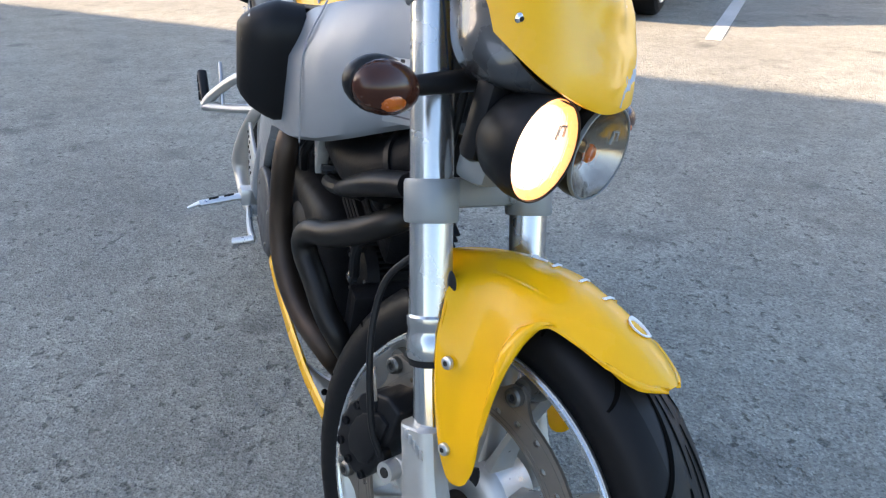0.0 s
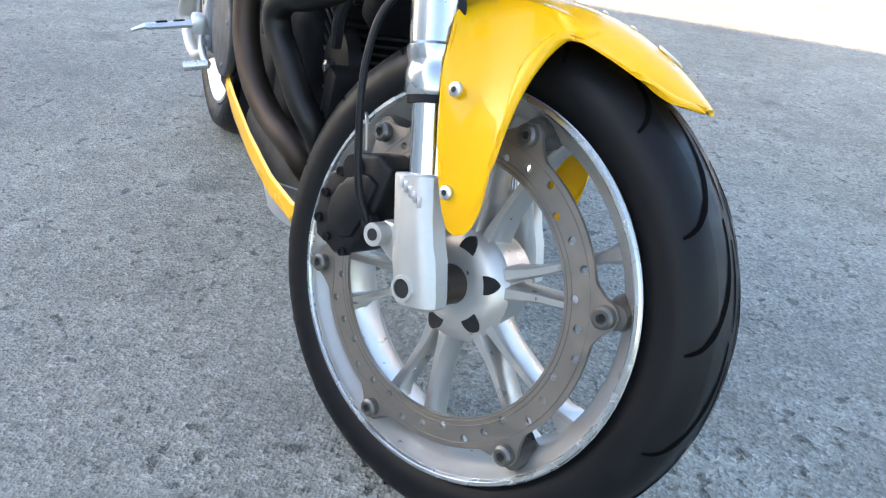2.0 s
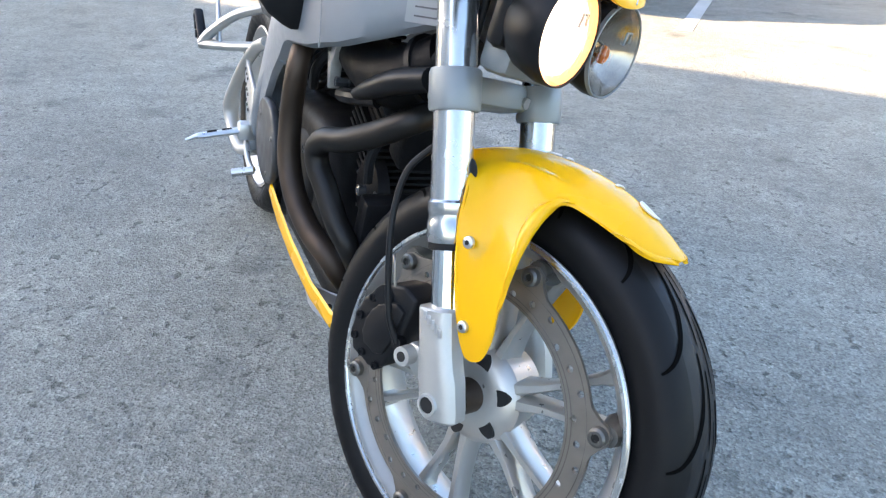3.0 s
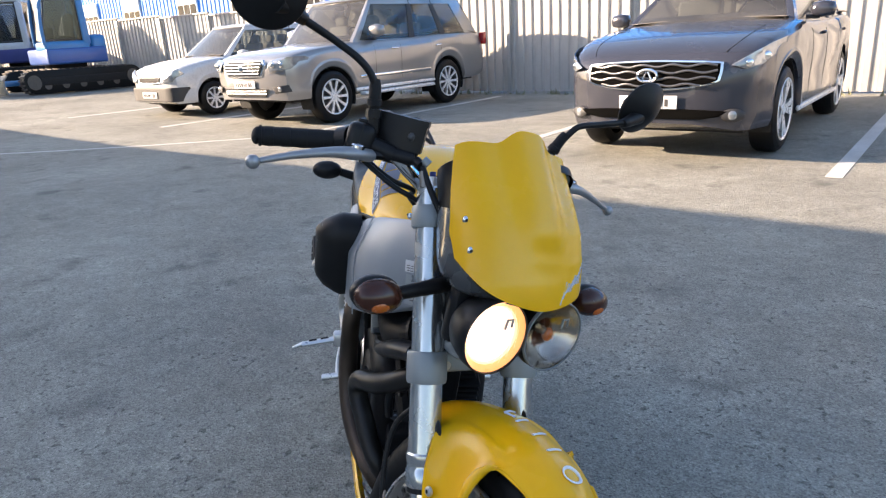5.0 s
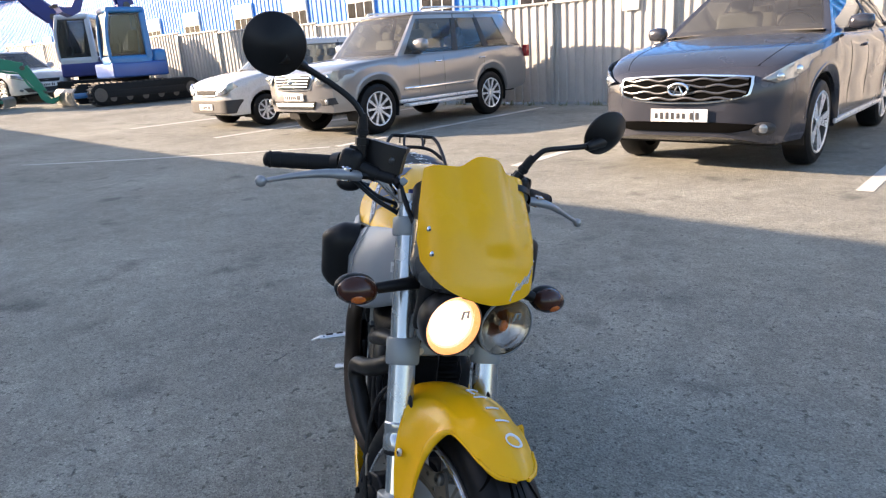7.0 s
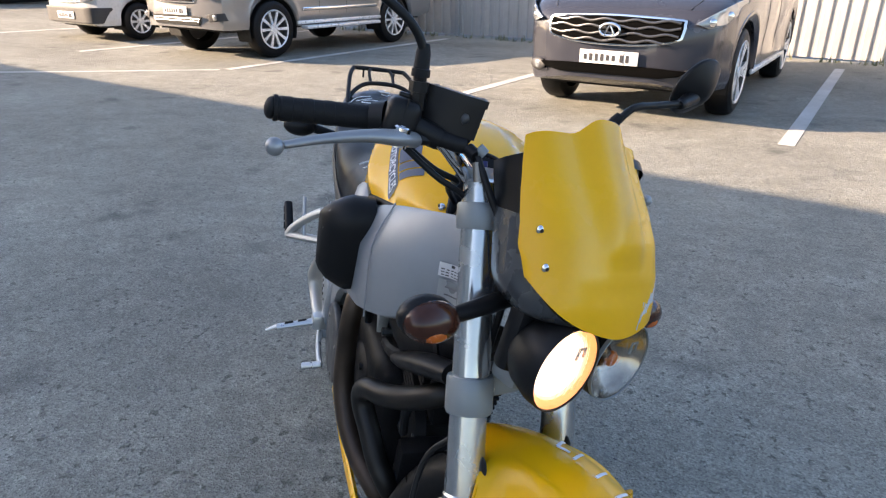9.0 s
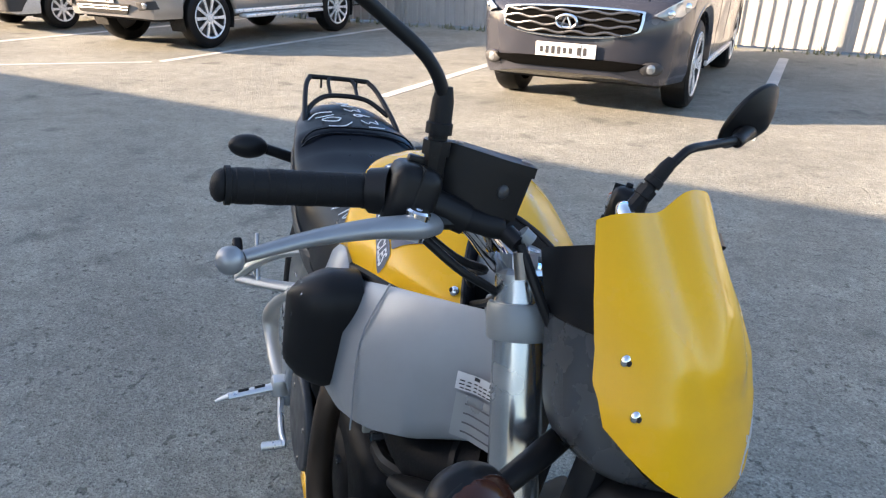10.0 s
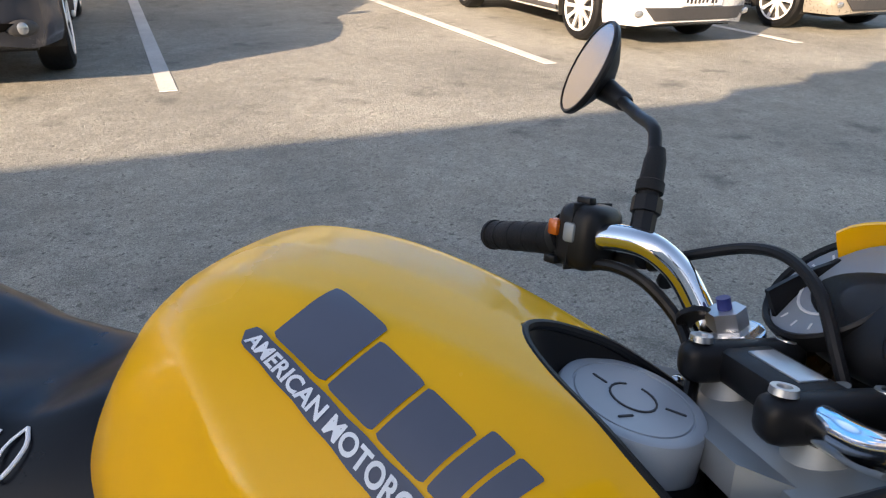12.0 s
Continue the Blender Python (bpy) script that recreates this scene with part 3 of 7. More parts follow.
    for ys_, n_ in ((y0 + 0.30, 2), (y0 + 1.22, 3)):
        for k in range(n_):
            xs = (k - (n_ - 1) / 2) * (hw * 0.76 if n_ == 2 else hw * 0.48)
            st = part("car_seat", box((xs, ys_, zb + 0.12), (hw * (0.52 if n_ == 2 else 0.46), 0.14, 0.30), (-12, 0, 0), 0.05, 3), CABIN, th)
            part("head_rest", box((xs, ys_ + 0.05, zb + 0.34), (0.25, 0.09, 0.16), (-12, 0, 0), 0.04, 3), CABIN, st)
    part("steering_wheel", tube([(hw * 0.38 + 0.18 * math.cos(t), yc + 0.62 - 0.06 * math.sin(t), zb + 0.06 + 0.17 * math.sin(t)) for t in [2 * math.pi * k / 20 for k in range(21)]], 0.014, 8, 1), TRIM, th)
    part("rear_view_mirror", box((0, y0 - 0.02, zr - 0.16), (0.22, 0.03, 0.07), (0, 0, 0), 0.012), TRIM, th)
    cx = sum((p.y for p in top)) / len(top)
    rr = []
    for s, dz in ((1.015, -0.055), (1.03, -0.03), (1.0, 0.0), (0.9, 0.018), (0.6, 0.03), (0.2, 0.034)):
        rr.append([Vector((p.x * s, cx + (p.y - cx) * s, zr - 0.02 + dz)) for p in top])
    part("roof", loft(rr), paint, th, "", None, 40)
    def skin(i, v, out):
        k = int(math.floor(i))
        p, q = [ring[k % 17].lerp(ring[(k + 1) % 17], i - k) for ring in (bot, top)]
        r = p.lerp(q, v)
        r.x *= 1 + 0.06 * v * (1 - v)
        d = Vector((r.x, (r.y - cx) * 0.35, 0)).normalized()
        return r + d * out

    def post(b0, b1, t0, t1, material, v0=0.0, v1=1.0, out=0.012):
        n = max(2, int(4 * max(b1 - b0, t1 - t0)))
        rows = []
        for k in range(9):
            v = v0 + (v1 - v0) * k / 8
            i0, i1 = b0 + (t0 - b0) * v, b1 + (t1 - b1) * v
            outer = [skin(i0 + (i1 - i0) * j / n, v, out * (0.45 if j in (0, n) else 1.0)) for j in range(n + 1)]
            inner = [skin(i0 + (i1 - i0) * j / n, v, -0.02) for j in range(n, -1, -1)]
            rows.append(outer + inner)
        return part("pillar", loft(rows), material, th)
    for b0, b1, t0, t1 in ((4.80, 5.16, 4.84, 5.10),) + posts:
        dark = TRIM if b1 - b0 < 0.3 and b0 > 5.5 else paint
        post(b0, b1, t0, t1, dark)
        k = 22 if b0 > 5.5 else 5
        post(k - b1, k - b0, k - t1, k - t0, dark)
    for i0, i1 in ((5.0, 9.2), (12.8, 17.0)):
        post(i0, i1, i0, i1, paint, 0.0, 0.085, 0.010)
        post(i0, i1, i0, i1, paint, 0.88, 1.0, 0.010)
    post(9.0, 13.0, 9.0, 13.0, paint, 0.0, 0.3, 0.010)
    for sx in (-1, 1):
        for yw in (wf, wr):
            car_wheel(th, (sx * (hw * 0.965), yw, R), R, rim, sx, 0.24, spokes, twin)
            # near-black liner: the shade of the arch is in its colour
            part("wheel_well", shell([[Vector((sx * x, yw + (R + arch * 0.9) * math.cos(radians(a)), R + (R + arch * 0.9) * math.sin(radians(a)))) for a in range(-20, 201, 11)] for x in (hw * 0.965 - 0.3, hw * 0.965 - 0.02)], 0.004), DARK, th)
        mirror_shape = loft([[Vector((sx * (hw + 0.055 + a), yc + mirror_y + 0.10 * a * sx * sx + dy, zb + mirror_z + c)) for a, c in ((-0.10 * g, -0.055 * g), (0.0, -0.075 * g), (0.095 * g, -0.06 * g), (0.115 * g, 0.0), (0.095 * g, 0.06 * g), (0.0, 0.078 * g), (-0.09 * g, 0.06 * g), (-0.11 * g, 0.0))] for dy, g in [(q, f * mirror_s) for q, f in ((-0.085, 0.45), (-0.07, 0.78), (-0.035, 0.97), (0.0, 1.0), (0.035, 0.95))]])
        part("wing_mirror", mirror_shape, paint, th, "", None, 60)
        part("mirror_arm", box((sx * (hw - 0.03), yc + mirror_y, zb + 0.02), (0.12, 0.05, 0.04), (0, 0, 0), 0.012), TRIM, th)
        mid = (wf + wr) / 2
        for yd in (yc + 0.40, mid + 0.12, wr - R * 0.55):
            zt_, fw_, zb_ = lerp(belt, yd)
            zb_ = max(zb_, sill)
            h_ = zt_ - zb_
            part("door_seam", tube([(sx * (hw * fw_ * k + 0.001), yd + 0.02 * q, zb_ + h_ * q) for k, q in ((0.984, 0.2), (0.984, 0.35), (0.994, 0.55), (0.989, 0.78), (0.965, 0.9))], 0.0032, 6, 3), DARK, th)
        for yd in (mid - 0.02, wr - R * 0.7):
            part("door_handle", box((sx * (hw * 0.995), yd, zb - 0.14), (0.04, 0.17, 0.03), (0, 0, 0), 0.012, 3), CHROME if bright else paint, th)
        part("sill_strip", box((sx * (hw * 0.985), mid, sill + 0.05), (0.03, wr - wf - 2 * Ra + 0.05, 0.05), (0, 0, 0), 0.01), TRIM if lower is None else lower, th)
    part("underbody", box((0, L / 2, sill + 0.02), (hw * 1.55, L - 0.5, 0.12)), DARK, th)
    return th


def number_plate(th, y, z, w=0.52, h=0.112):
    p = part("number_plate", box((0, y, z), (w, 0.012, h), (0, 0, 0), 0.003), PLATEW, th, "white number plate with dark bars")
    for k in range(8):
        x = -w * 0.40 + k * w * 0.098 + (0.02 if k > 5 else 0)
        part("plate_bar", box((x, y - 0.008, z - 0.004), (w * 0.055, 0.004, h * (0.55 if k not in (0, 4, 5) else 0.42))), INK, p)
    part("plate_divider", box((w * 0.262, y - 0.008, z), (0.003, 0.004, h * 0.9)), INK, p)
    return p


def pad(pts, y0, depth, material, name, th, label="", bevel=0.01, fit=None):
    """A shape drawn in (x, z) on the car's front, of that depth, bent to the front's plan by fit(x)."""
    bm = slab([(p[0], p[1]) for p in pts], -depth, 0, bevel)
    bm.transform(Matrix(((0, 1, 0, 0), (1, 0, 0, y0), (0, 0, 1, 0), (0, 0, 0, 1))))
    if fit:
        for axis, step in ((Vector((1, 0, 0)), 0.05), (Vector((0, 0, 1)), 0.04)):
            for k in range(-22, 34):
                bmesh.ops.bisect_plane(bm, geom=bm.verts[:] + bm.edges[:] + bm.faces[:], plane_co=axis * step * k, plane_no=axis)
        for v in bm.verts:
            v.co.y += fit(v.co.x, v.co.z)
    return part(name, bm, material, th, label)


def nose(belt, hw, out=0.0):
    """How far back the front of the body lies at x and z."""
    ys = [0.012 * i for i in range(60)]
    rows = [curve(belt, y) for y in ys]
    ws = [r[1] * hw * 0.985 for r in rows]
    tops = [r[0] for r in rows]

    def fit(x, z):
        return max(float(np.interp(abs(x), ws, ys)), float(np.interp(z, tops, ys))) - out
    return fit


LOT = -13.0
# dark grey crossover
fxm = Matrix.Translation((-0.225, 7.03, 0)) @ pose(0, 0, 0, 0, 0, LOT) @ Matrix.Translation((0, -0.92, 0))
FXB = [(0.0, 0.70, 0.42, 0.36), (0.015, 0.76, 0.56, 0.33), (0.05, 0.83, 0.70, 0.29), (0.12, 0.90, 0.815, 0.26), (0.22, 0.955, 0.885, 0.24), (0.45, 1.03, 0.95, 0.24), (0.92, 1.11, 0.99, 0.24), (1.45, 1.165, 1.0, 0.26), (2.2, 1.15, 1.0, 0.27), (3.2, 1.15, 1.0, 0.27), (3.9, 1.18, 0.99, 0.28), (4.5, 1.18, 0.93, 0.36), (4.80, 1.08, 0.82, 0.44), (4.865, 0.95, 0.74, 0.50)]
fx = car("crossover_car", fxm, FXP, "dark grey metallic crossover car parked nose out, dusty", 4.865, 0.96, 0.92, 3.805, 0.39, 0.275, FXB, (1.35, 2.12, 3.75, 4.60, 1.67, 1.16, 0.60), 0.30, lower=ALLOY, spokes=5, twin=True, mirror_y=0.36)


# grille with its bright surround, waves, lamps
OV = [(-0.57, 0.875), (-0.30, 0.892), (0, 0.90), (0.30, 0.892), (0.57, 0.875), (0.600, 0.85), (0.595, 0.755), (0.555, 0.70), (0.30, 0.655), (0, 0.645), (-0.30, 0.655), (-0.555, 0.70), (-0.595, 0.755), (-0.600, 0.85)]
OVS = [(v.x, v.y) for v in smooth_path([Vector((a, b, 0)) for a, b in OV + OV[:1]], 4)[:-1]]


def slope(x, z):
    return 0.20 * (abs(x)) ** 2.2 + 0.22 * max(0.0, z - 0.70) - 0.012


pad(OVS, 0.0, 0.030, CHROME, "grille_surround", fx, "chrome grille surround", 0.008, slope)
# the dark depth of the grille is painted on a shallow pad
pad([(a * 0.965, 0.772 + (b - 0.772) * 0.87) for a, b in OVS], 0.0, 0.034, HOLLOW_SHADE, "grille", fx, "black grille", 0.003, slope)
for r in range(4):
    zc = 0.692 + 0.053 * r
    reach = (0.44, 0.555, 0.565, 0.56)[r]
    pts = [(x, slope(x, zc) - 0.040, zc + 0.010 * math.sin(x * 24 + r * 3.1)) for x in [-reach + 2 * reach * i / 40 for i in range(41)]]
    part("grille_bar", tube(pts, 0.0085, 8, 1, flat=1.3), GRILLEBAR, fx)
part("emblem", tube([(0.088 * math.cos(t), -0.062, 0.772 + 0.052 * math.sin(t)) for t in [2 * math.pi * k / 24 for k in range(25)] if abs(t - 1.5 * math.pi) > 0.3], 0.013, 8, 1), CHROME, fx, "chrome oval emblem")
for sx in (-1, 1):
    part("emblem_stroke", tube([(sx * 0.030, -0.064, 0.724), (sx * 0.036, -0.066, 0.745), (sx * 0.006, -0.068, 0.808)], [0.013, 0.011, 0.006], 8, 2), CHROME, fx)
number_plate(fx, -0.032, 0.545)
lip = nose(FXB, 0.96, 0.012)
# a flat pad; its near-black paints in the shade of a recess
pad([(-0.66, 0.470), (-0.4, 0.485), (0.4, 0.485), (0.66, 0.470), (0.60, 0.425), (0.45, 0.40), (-0.45, 0.40), (-0.60, 0.425)], 0.0, 0.010, HOLLOW_SHADE, "lower_intake", fx, "lower air intake with its shade painted black", 0.004, lip)
for sx in (-1, 1):
    rows = [(y, curve(FXB, y)) for y in (0.16, 0.28, 0.45, 0.7, 1.0, 1.3)]
    part("hood_seam", tube([(sx * 0.72 * 0.96 * fw, y, zt + 0.0175) for y, (zt, fw, zb) in rows], 0.0035, 6, 3), DARK, fx)
lamp_fit = nose(FXB, 0.96, 0.004)
for sx in (-1, 1):
    HL = [(sx * 0.665, 0.845), (sx * 0.75, 0.90), (sx * 0.86, 0.975), (sx * 0.938, 1.045), (sx * 0.944, 1.03), (sx * 0.918, 0.925), (sx * 0.86, 0.835), (sx * 0.77, 0.805)]
    pad(HL, 0.0, 0.012, CLEAR, "headlight", fx, "clear headlight", 0.005, lamp_fit)
    for x, z, r in ((0.785, 0.855, 0.034), (0.87, 0.90, 0.038)):
        y = lamp_fit(x, z) - 0.010
        part("lamp_projector", ball((sx * x, y, z), (r, 0.016, r), 16, (0, 0, 40 * sx)), CHROME, fx)
    y = lamp_fit(0.70, 0.45)
    part("fog_bezel", ball((sx * 0.70, y, 0.435), (0.10, 0.022, 0.055), 18, (0, 0, 25 * sx)), TRIM, fx)
    part("fog_lamp", ball((sx * 0.70, y - 0.014, 0.435), (0.042, 0.014, 0.040), 16, (0, 0, 25 * sx)), CLEAR, fx)
    part("roof_rail", tube([(sx * 0.60, 2.1, 1.655), (sx * 0.62, 2.3, 1.70), (sx * 0.62, 3.4, 1.70), (sx * 0.60, 3.65, 1.655)], 0.014, 8), ALLOY, fx)
part("wiper", tube([(-0.5, 1.20, 1.10), (0.1, 1.16, 1.13)], 0.01, 6, 1), TRIM, fx)

# large silver off-roader
lxm = Matrix.Translation((-6.45, 9.03, 0)) @ pose(0, 0, 0, 0, 0, LOT - 1) @ Matrix.Translation((0, -0.93, 0))
LXB = [(0.0, 0.90, 0.55, 0.44), (0.03, 0.96, 0.72, 0.40), (0.08, 1.0, 0.84, 0.36), (0.25, 1.07, 0.93, 0.34), (0.6, 1.13, 0.97, 0.34), (1.2, 1.18, 0.99, 0.34), (1.6, 1.20, 1.0, 0.36), (2.6, 1.22, 1.0, 0.37), (4.0, 1.25, 1.0, 0.38), (4.8, 1.24, 0.96, 0.45), (4.99, 1.10, 0.90, 0.50)]
lx = car("offroad_car", lxm, LXP, "large silver bronze off-road car parked nose out", 4.99, 0.985, 0.93, 3.78, 0.40, 0.265, LXB, (1.45, 2.10, 4.50, 4.92, 1.90, 1.20, 0.72), 0.42, lower=ALLOY, mirror_s=1.3, mirror_z=0.15, bright=True, posts=((6.55, 6.72, 6.45, 6.6), (7.6, 7.78, 7.4, 7.55), (8.55, 9.5, 8.35, 9.4)))


lx_front = nose(LXB, 0.985, 0.0)


def lx_slope(x, z):
    return 0.14 * abs(x) ** 2.4 + 0.25 * max(0.0, z - 0.93)


G1 = [(-0.48, 1.02), (0.48, 1.02), (0.53, 0.94), (0.43, 0.77), (-0.43, 0.77), (-0.53, 0.94)]
pad(G1, 0.0, 0.04, CHROME, "grille_surround", lx, "chrome grille surround", 0.012, lx_slope)
pad([(a * 0.92, 0.895 + (b - 0.895) * 0.82) for a, b in G1], 0.0, 0.043, DARK, "grille", lx, "black grille", 0.003, lx_slope)
for r in range(4):
    w = 0.40 + 0.02 * r
    part("grille_bar", tube([(x, lx_slope(x, 0.83 + 0.042 * r) - 0.052, 0.825 + 0.045 * r) for x in [-w + 2 * w * i / 8 for i in range(9)]], 0.013, 8, 1), CHROME, lx)
part("emblem", ball((0, -0.062, 0.895), (0.07, 0.012, 0.05), 18), CHROME, lx)
number_plate(lx, -0.03, 0.665)
pad([(-0.55, 0.60), (0.55, 0.60), (0.48, 0.48), (-0.48, 0.48)], 0.0, 0.012, DARK, "lower_intake", lx, "", 0.004, nose(LXB, 0.985, 0.01))
for z in (0.53, 0.565):
    part("intake_bar", tube([(x, lx_front(x, z) - 0.018, z) for x in [-0.5 + 0.1 * i for i in range(11)]], 0.010, 8, 1), GRILLEBAR, lx)
lx_lamp = nose(LXB, 0.985, 0.006)
for sx in (-1, 1):
    pad([(sx * 0.57, 1.00), (sx * 0.74, 1.035), (sx * 0.93, 1.05), (sx * 0.945, 0.95), (sx * 0.88, 0.87), (sx * 0.61, 0.84)], 0.0, 0.015, CLEAR, "headlight", lx, "clear headlight", 0.006, lx_lamp)
    for x in (0.68, 0.81):
        part("lamp_projector", ball((sx * x, lx_lamp(x, 0.94) - 0.015, 0.94), (0.045, 0.014, 0.045), 14), CHROME, lx)
    pad([(sx * 0.64, 0.63), (sx * 0.86, 0.65), (sx * 0.88, 0.55), (sx * 0.68, 0.53)], 0.0, 0.012, TRIM, "fog_recess", lx, "", 0.004, nose(LXB, 0.985, 0.008))
    part("fog_lamp", ball((sx * 0.76, lx_lamp(0.76, 0.59) - 0.016, 0.59), (0.05, 0.014, 0.04), 14), CLEAR, lx)
    part("roof_rail", tube([(sx * 0.68, 2.3, 1.90), (sx * 0.70, 2.45, 1.955), (sx * 0.70, 4.2, 1.955), (sx * 0.68, 4.4, 1.90)], 0.018, 8), ALLOY, lx)
    part("running_board", box((sx * 1.0, 2.35, 0.40), (0.16, 1.75, 0.05), (0, 0, 0), 0.015), ALLOY, lx)
    part("side_moulding", box((sx * 0.99, 2.35, 0.66), (0.02, 1.75, 0.05), (0, 0, 0), 0.008), CHROME, lx)
    part("tail_lamp", box((sx * 0.93, 4.93, 1.12), (0.12, 0.10, 0.22), (0, 0, 0), 0.02), RED, lx)

# small white estate with black bumper
wm = Matrix.Translation((-9.65, 9.95, rise(-9.65, 9.95))) @ pose(0, 0, 0, 0, 0, LOT - 2) @ Matrix.Translation((0, -0.8, 0))
WB = [(0.0, 0.68, 0.66, 0.32), (0.03, 0.76, 0.80, 0.28), (0.10, 0.84, 0.90, 0.25), (0.35, 0.93, 0.97, 0.22), (0.9, 1.01, 1.0, 0.22), (1.5, 1.04, 1.0, 0.22), (4.2, 1.02, 0.99, 0.25), (4.45, 0.9, 0.92, 0.3)]
wh = car("white_estate", wm, WHP, "small white estate car with a black front bumper", 4.45, 0.875, 0.80, 3.70, 0.31, 0.19, WB, (1.05, 1.85, 3.9, 4.35, 1.62, 0.98, 0.58), 0.26, spokes=8)


wh_fit = nose(WB, 0.875, 0.004)
pad([(-0.84, 0.55), (-0.4, 0.56), (0.4, 0.56), (0.84, 0.55), (0.80, 0.30), (-0.80, 0.30)], 0.0, 0.03, TRIM, "front_bumper", wh, "black plastic bumper", 0.01, wh_fit)
pad([(-0.40, 0.735), (0.40, 0.735), (0.34, 0.62), (-0.34, 0.62)], 0.0, 0.012, DARK, "grille", wh, "", 0.003, wh_fit)
part("grille_bar", tube([(x, wh_fit(x, 0.65) - 0.02, 0.65 - 0.02 * math.cos(x * 3)) for x in [-0.4 + 0.1 * i for i in range(9)]], 0.012, 8, 1), CHROME, wh)
number_plate(wh, -0.045, 0.42)
for sx in (-1, 1):
    pad([(sx * 0.45, 0.735), (sx * 0.60, 0.80), (sx * 0.80, 0.875), (sx * 0.825, 0.78), (sx * 0.73, 0.66), (sx * 0.48, 0.63)], 0.0, 0.015, CLEAR, "headlight", wh, "clear headlight", 0.005, wh_fit)

# light cars further along the row and beyond the diggers
SB = [(0.0, 0.58, 0.45, 0.28), (0.03, 0.64, 0.62, 0.24), (0.08, 0.72, 0.77, 0.2), (0.2, 0.79, 0.88, 0.2), (0.4, 0.84, 0.95, 0.2), (1.0, 0.93, 1.0, 0.2), (1.5, 0.98, 1.0, 0.2), (4.0, 1.02, 0.98, 0.22), (4.4, 0.98, 0.9, 0.3), (4.5, 0.85, 0.82, 0.4)]
sb_fit = nose(SB, 0.90, 0.004)
for name, x, y, turn, paint, lab in (("saloon_car", 6.20, 5.62, LOT, WHP, "white car parked nose out in the sun"), ("saloon_car", 9.25, 5.05, LOT, BEIGE, "beige silver car parked nose out in the sun"), ("hatchback_car", -23.2, 13.6, 84, WHP, "white car parked behind the diggers")):
    mm = Matrix.Translation((x, y, rise(x, y))) @ pose(0, 0, 0, 0, 0, turn) @ Matrix.Scale(1.17 if name == "hatchback_car" else 1.0, 4) @ Matrix.Translation((0, -0.85, 0))
    cc = car(name, mm, paint, lab, 4.5, 0.90, 0.85, 3.55, 0.34, 0.24, SB, (1.2, 1.95, 3.4, 4.1, 1.48, 0.97, 0.56), 0.24)
    pad([(-0.66, 0.42), (0.66, 0.42), (0.55, 0.30), (-0.55, 0.30)], 0.0, 0.012, TRIM, "lower_intake", cc, "", 0.003, sb_fit)
    pad([(-0.40, 0.66), (0.40, 0.66), (0.34, 0.57), (-0.34, 0.57)], 0.0, 0.012, DARK, "grille", cc, "", 0.003, sb_fit)
    number_plate(cc, -0.02, 0.49)
    for sx in (-1, 1):
        pad([(sx * 0.5, 0.68), (sx * 0.66, 0.75), (sx * 0.82, 0.80), (sx * 0.83, 0.71), (sx * 0.6, 0.62)], 0.0, 0.014, CLEAR, "headlight", cc, "clear headlight", 0.004, sb_fit)
        part("fog_lamp", ball((sx * 0.70, sb_fit(0.70, 0.36) - 0.01, 0.36), (0.06, 0.016, 0.035), 12), CLEAR, cc)


BLADE = mat("worn blade steel", (0.20, 0.195, 0.185), 0.5, 0.3, vary=0.3, scale=8)
DIGGLASS = pane_mat("dark cab glass", (0.52, 0.55, 0.56), 0.015)
CYANP = mat("light blue digger paint", (0.02, 0.17, 0.42), 0.4, vary=0.1, coat=0.3)


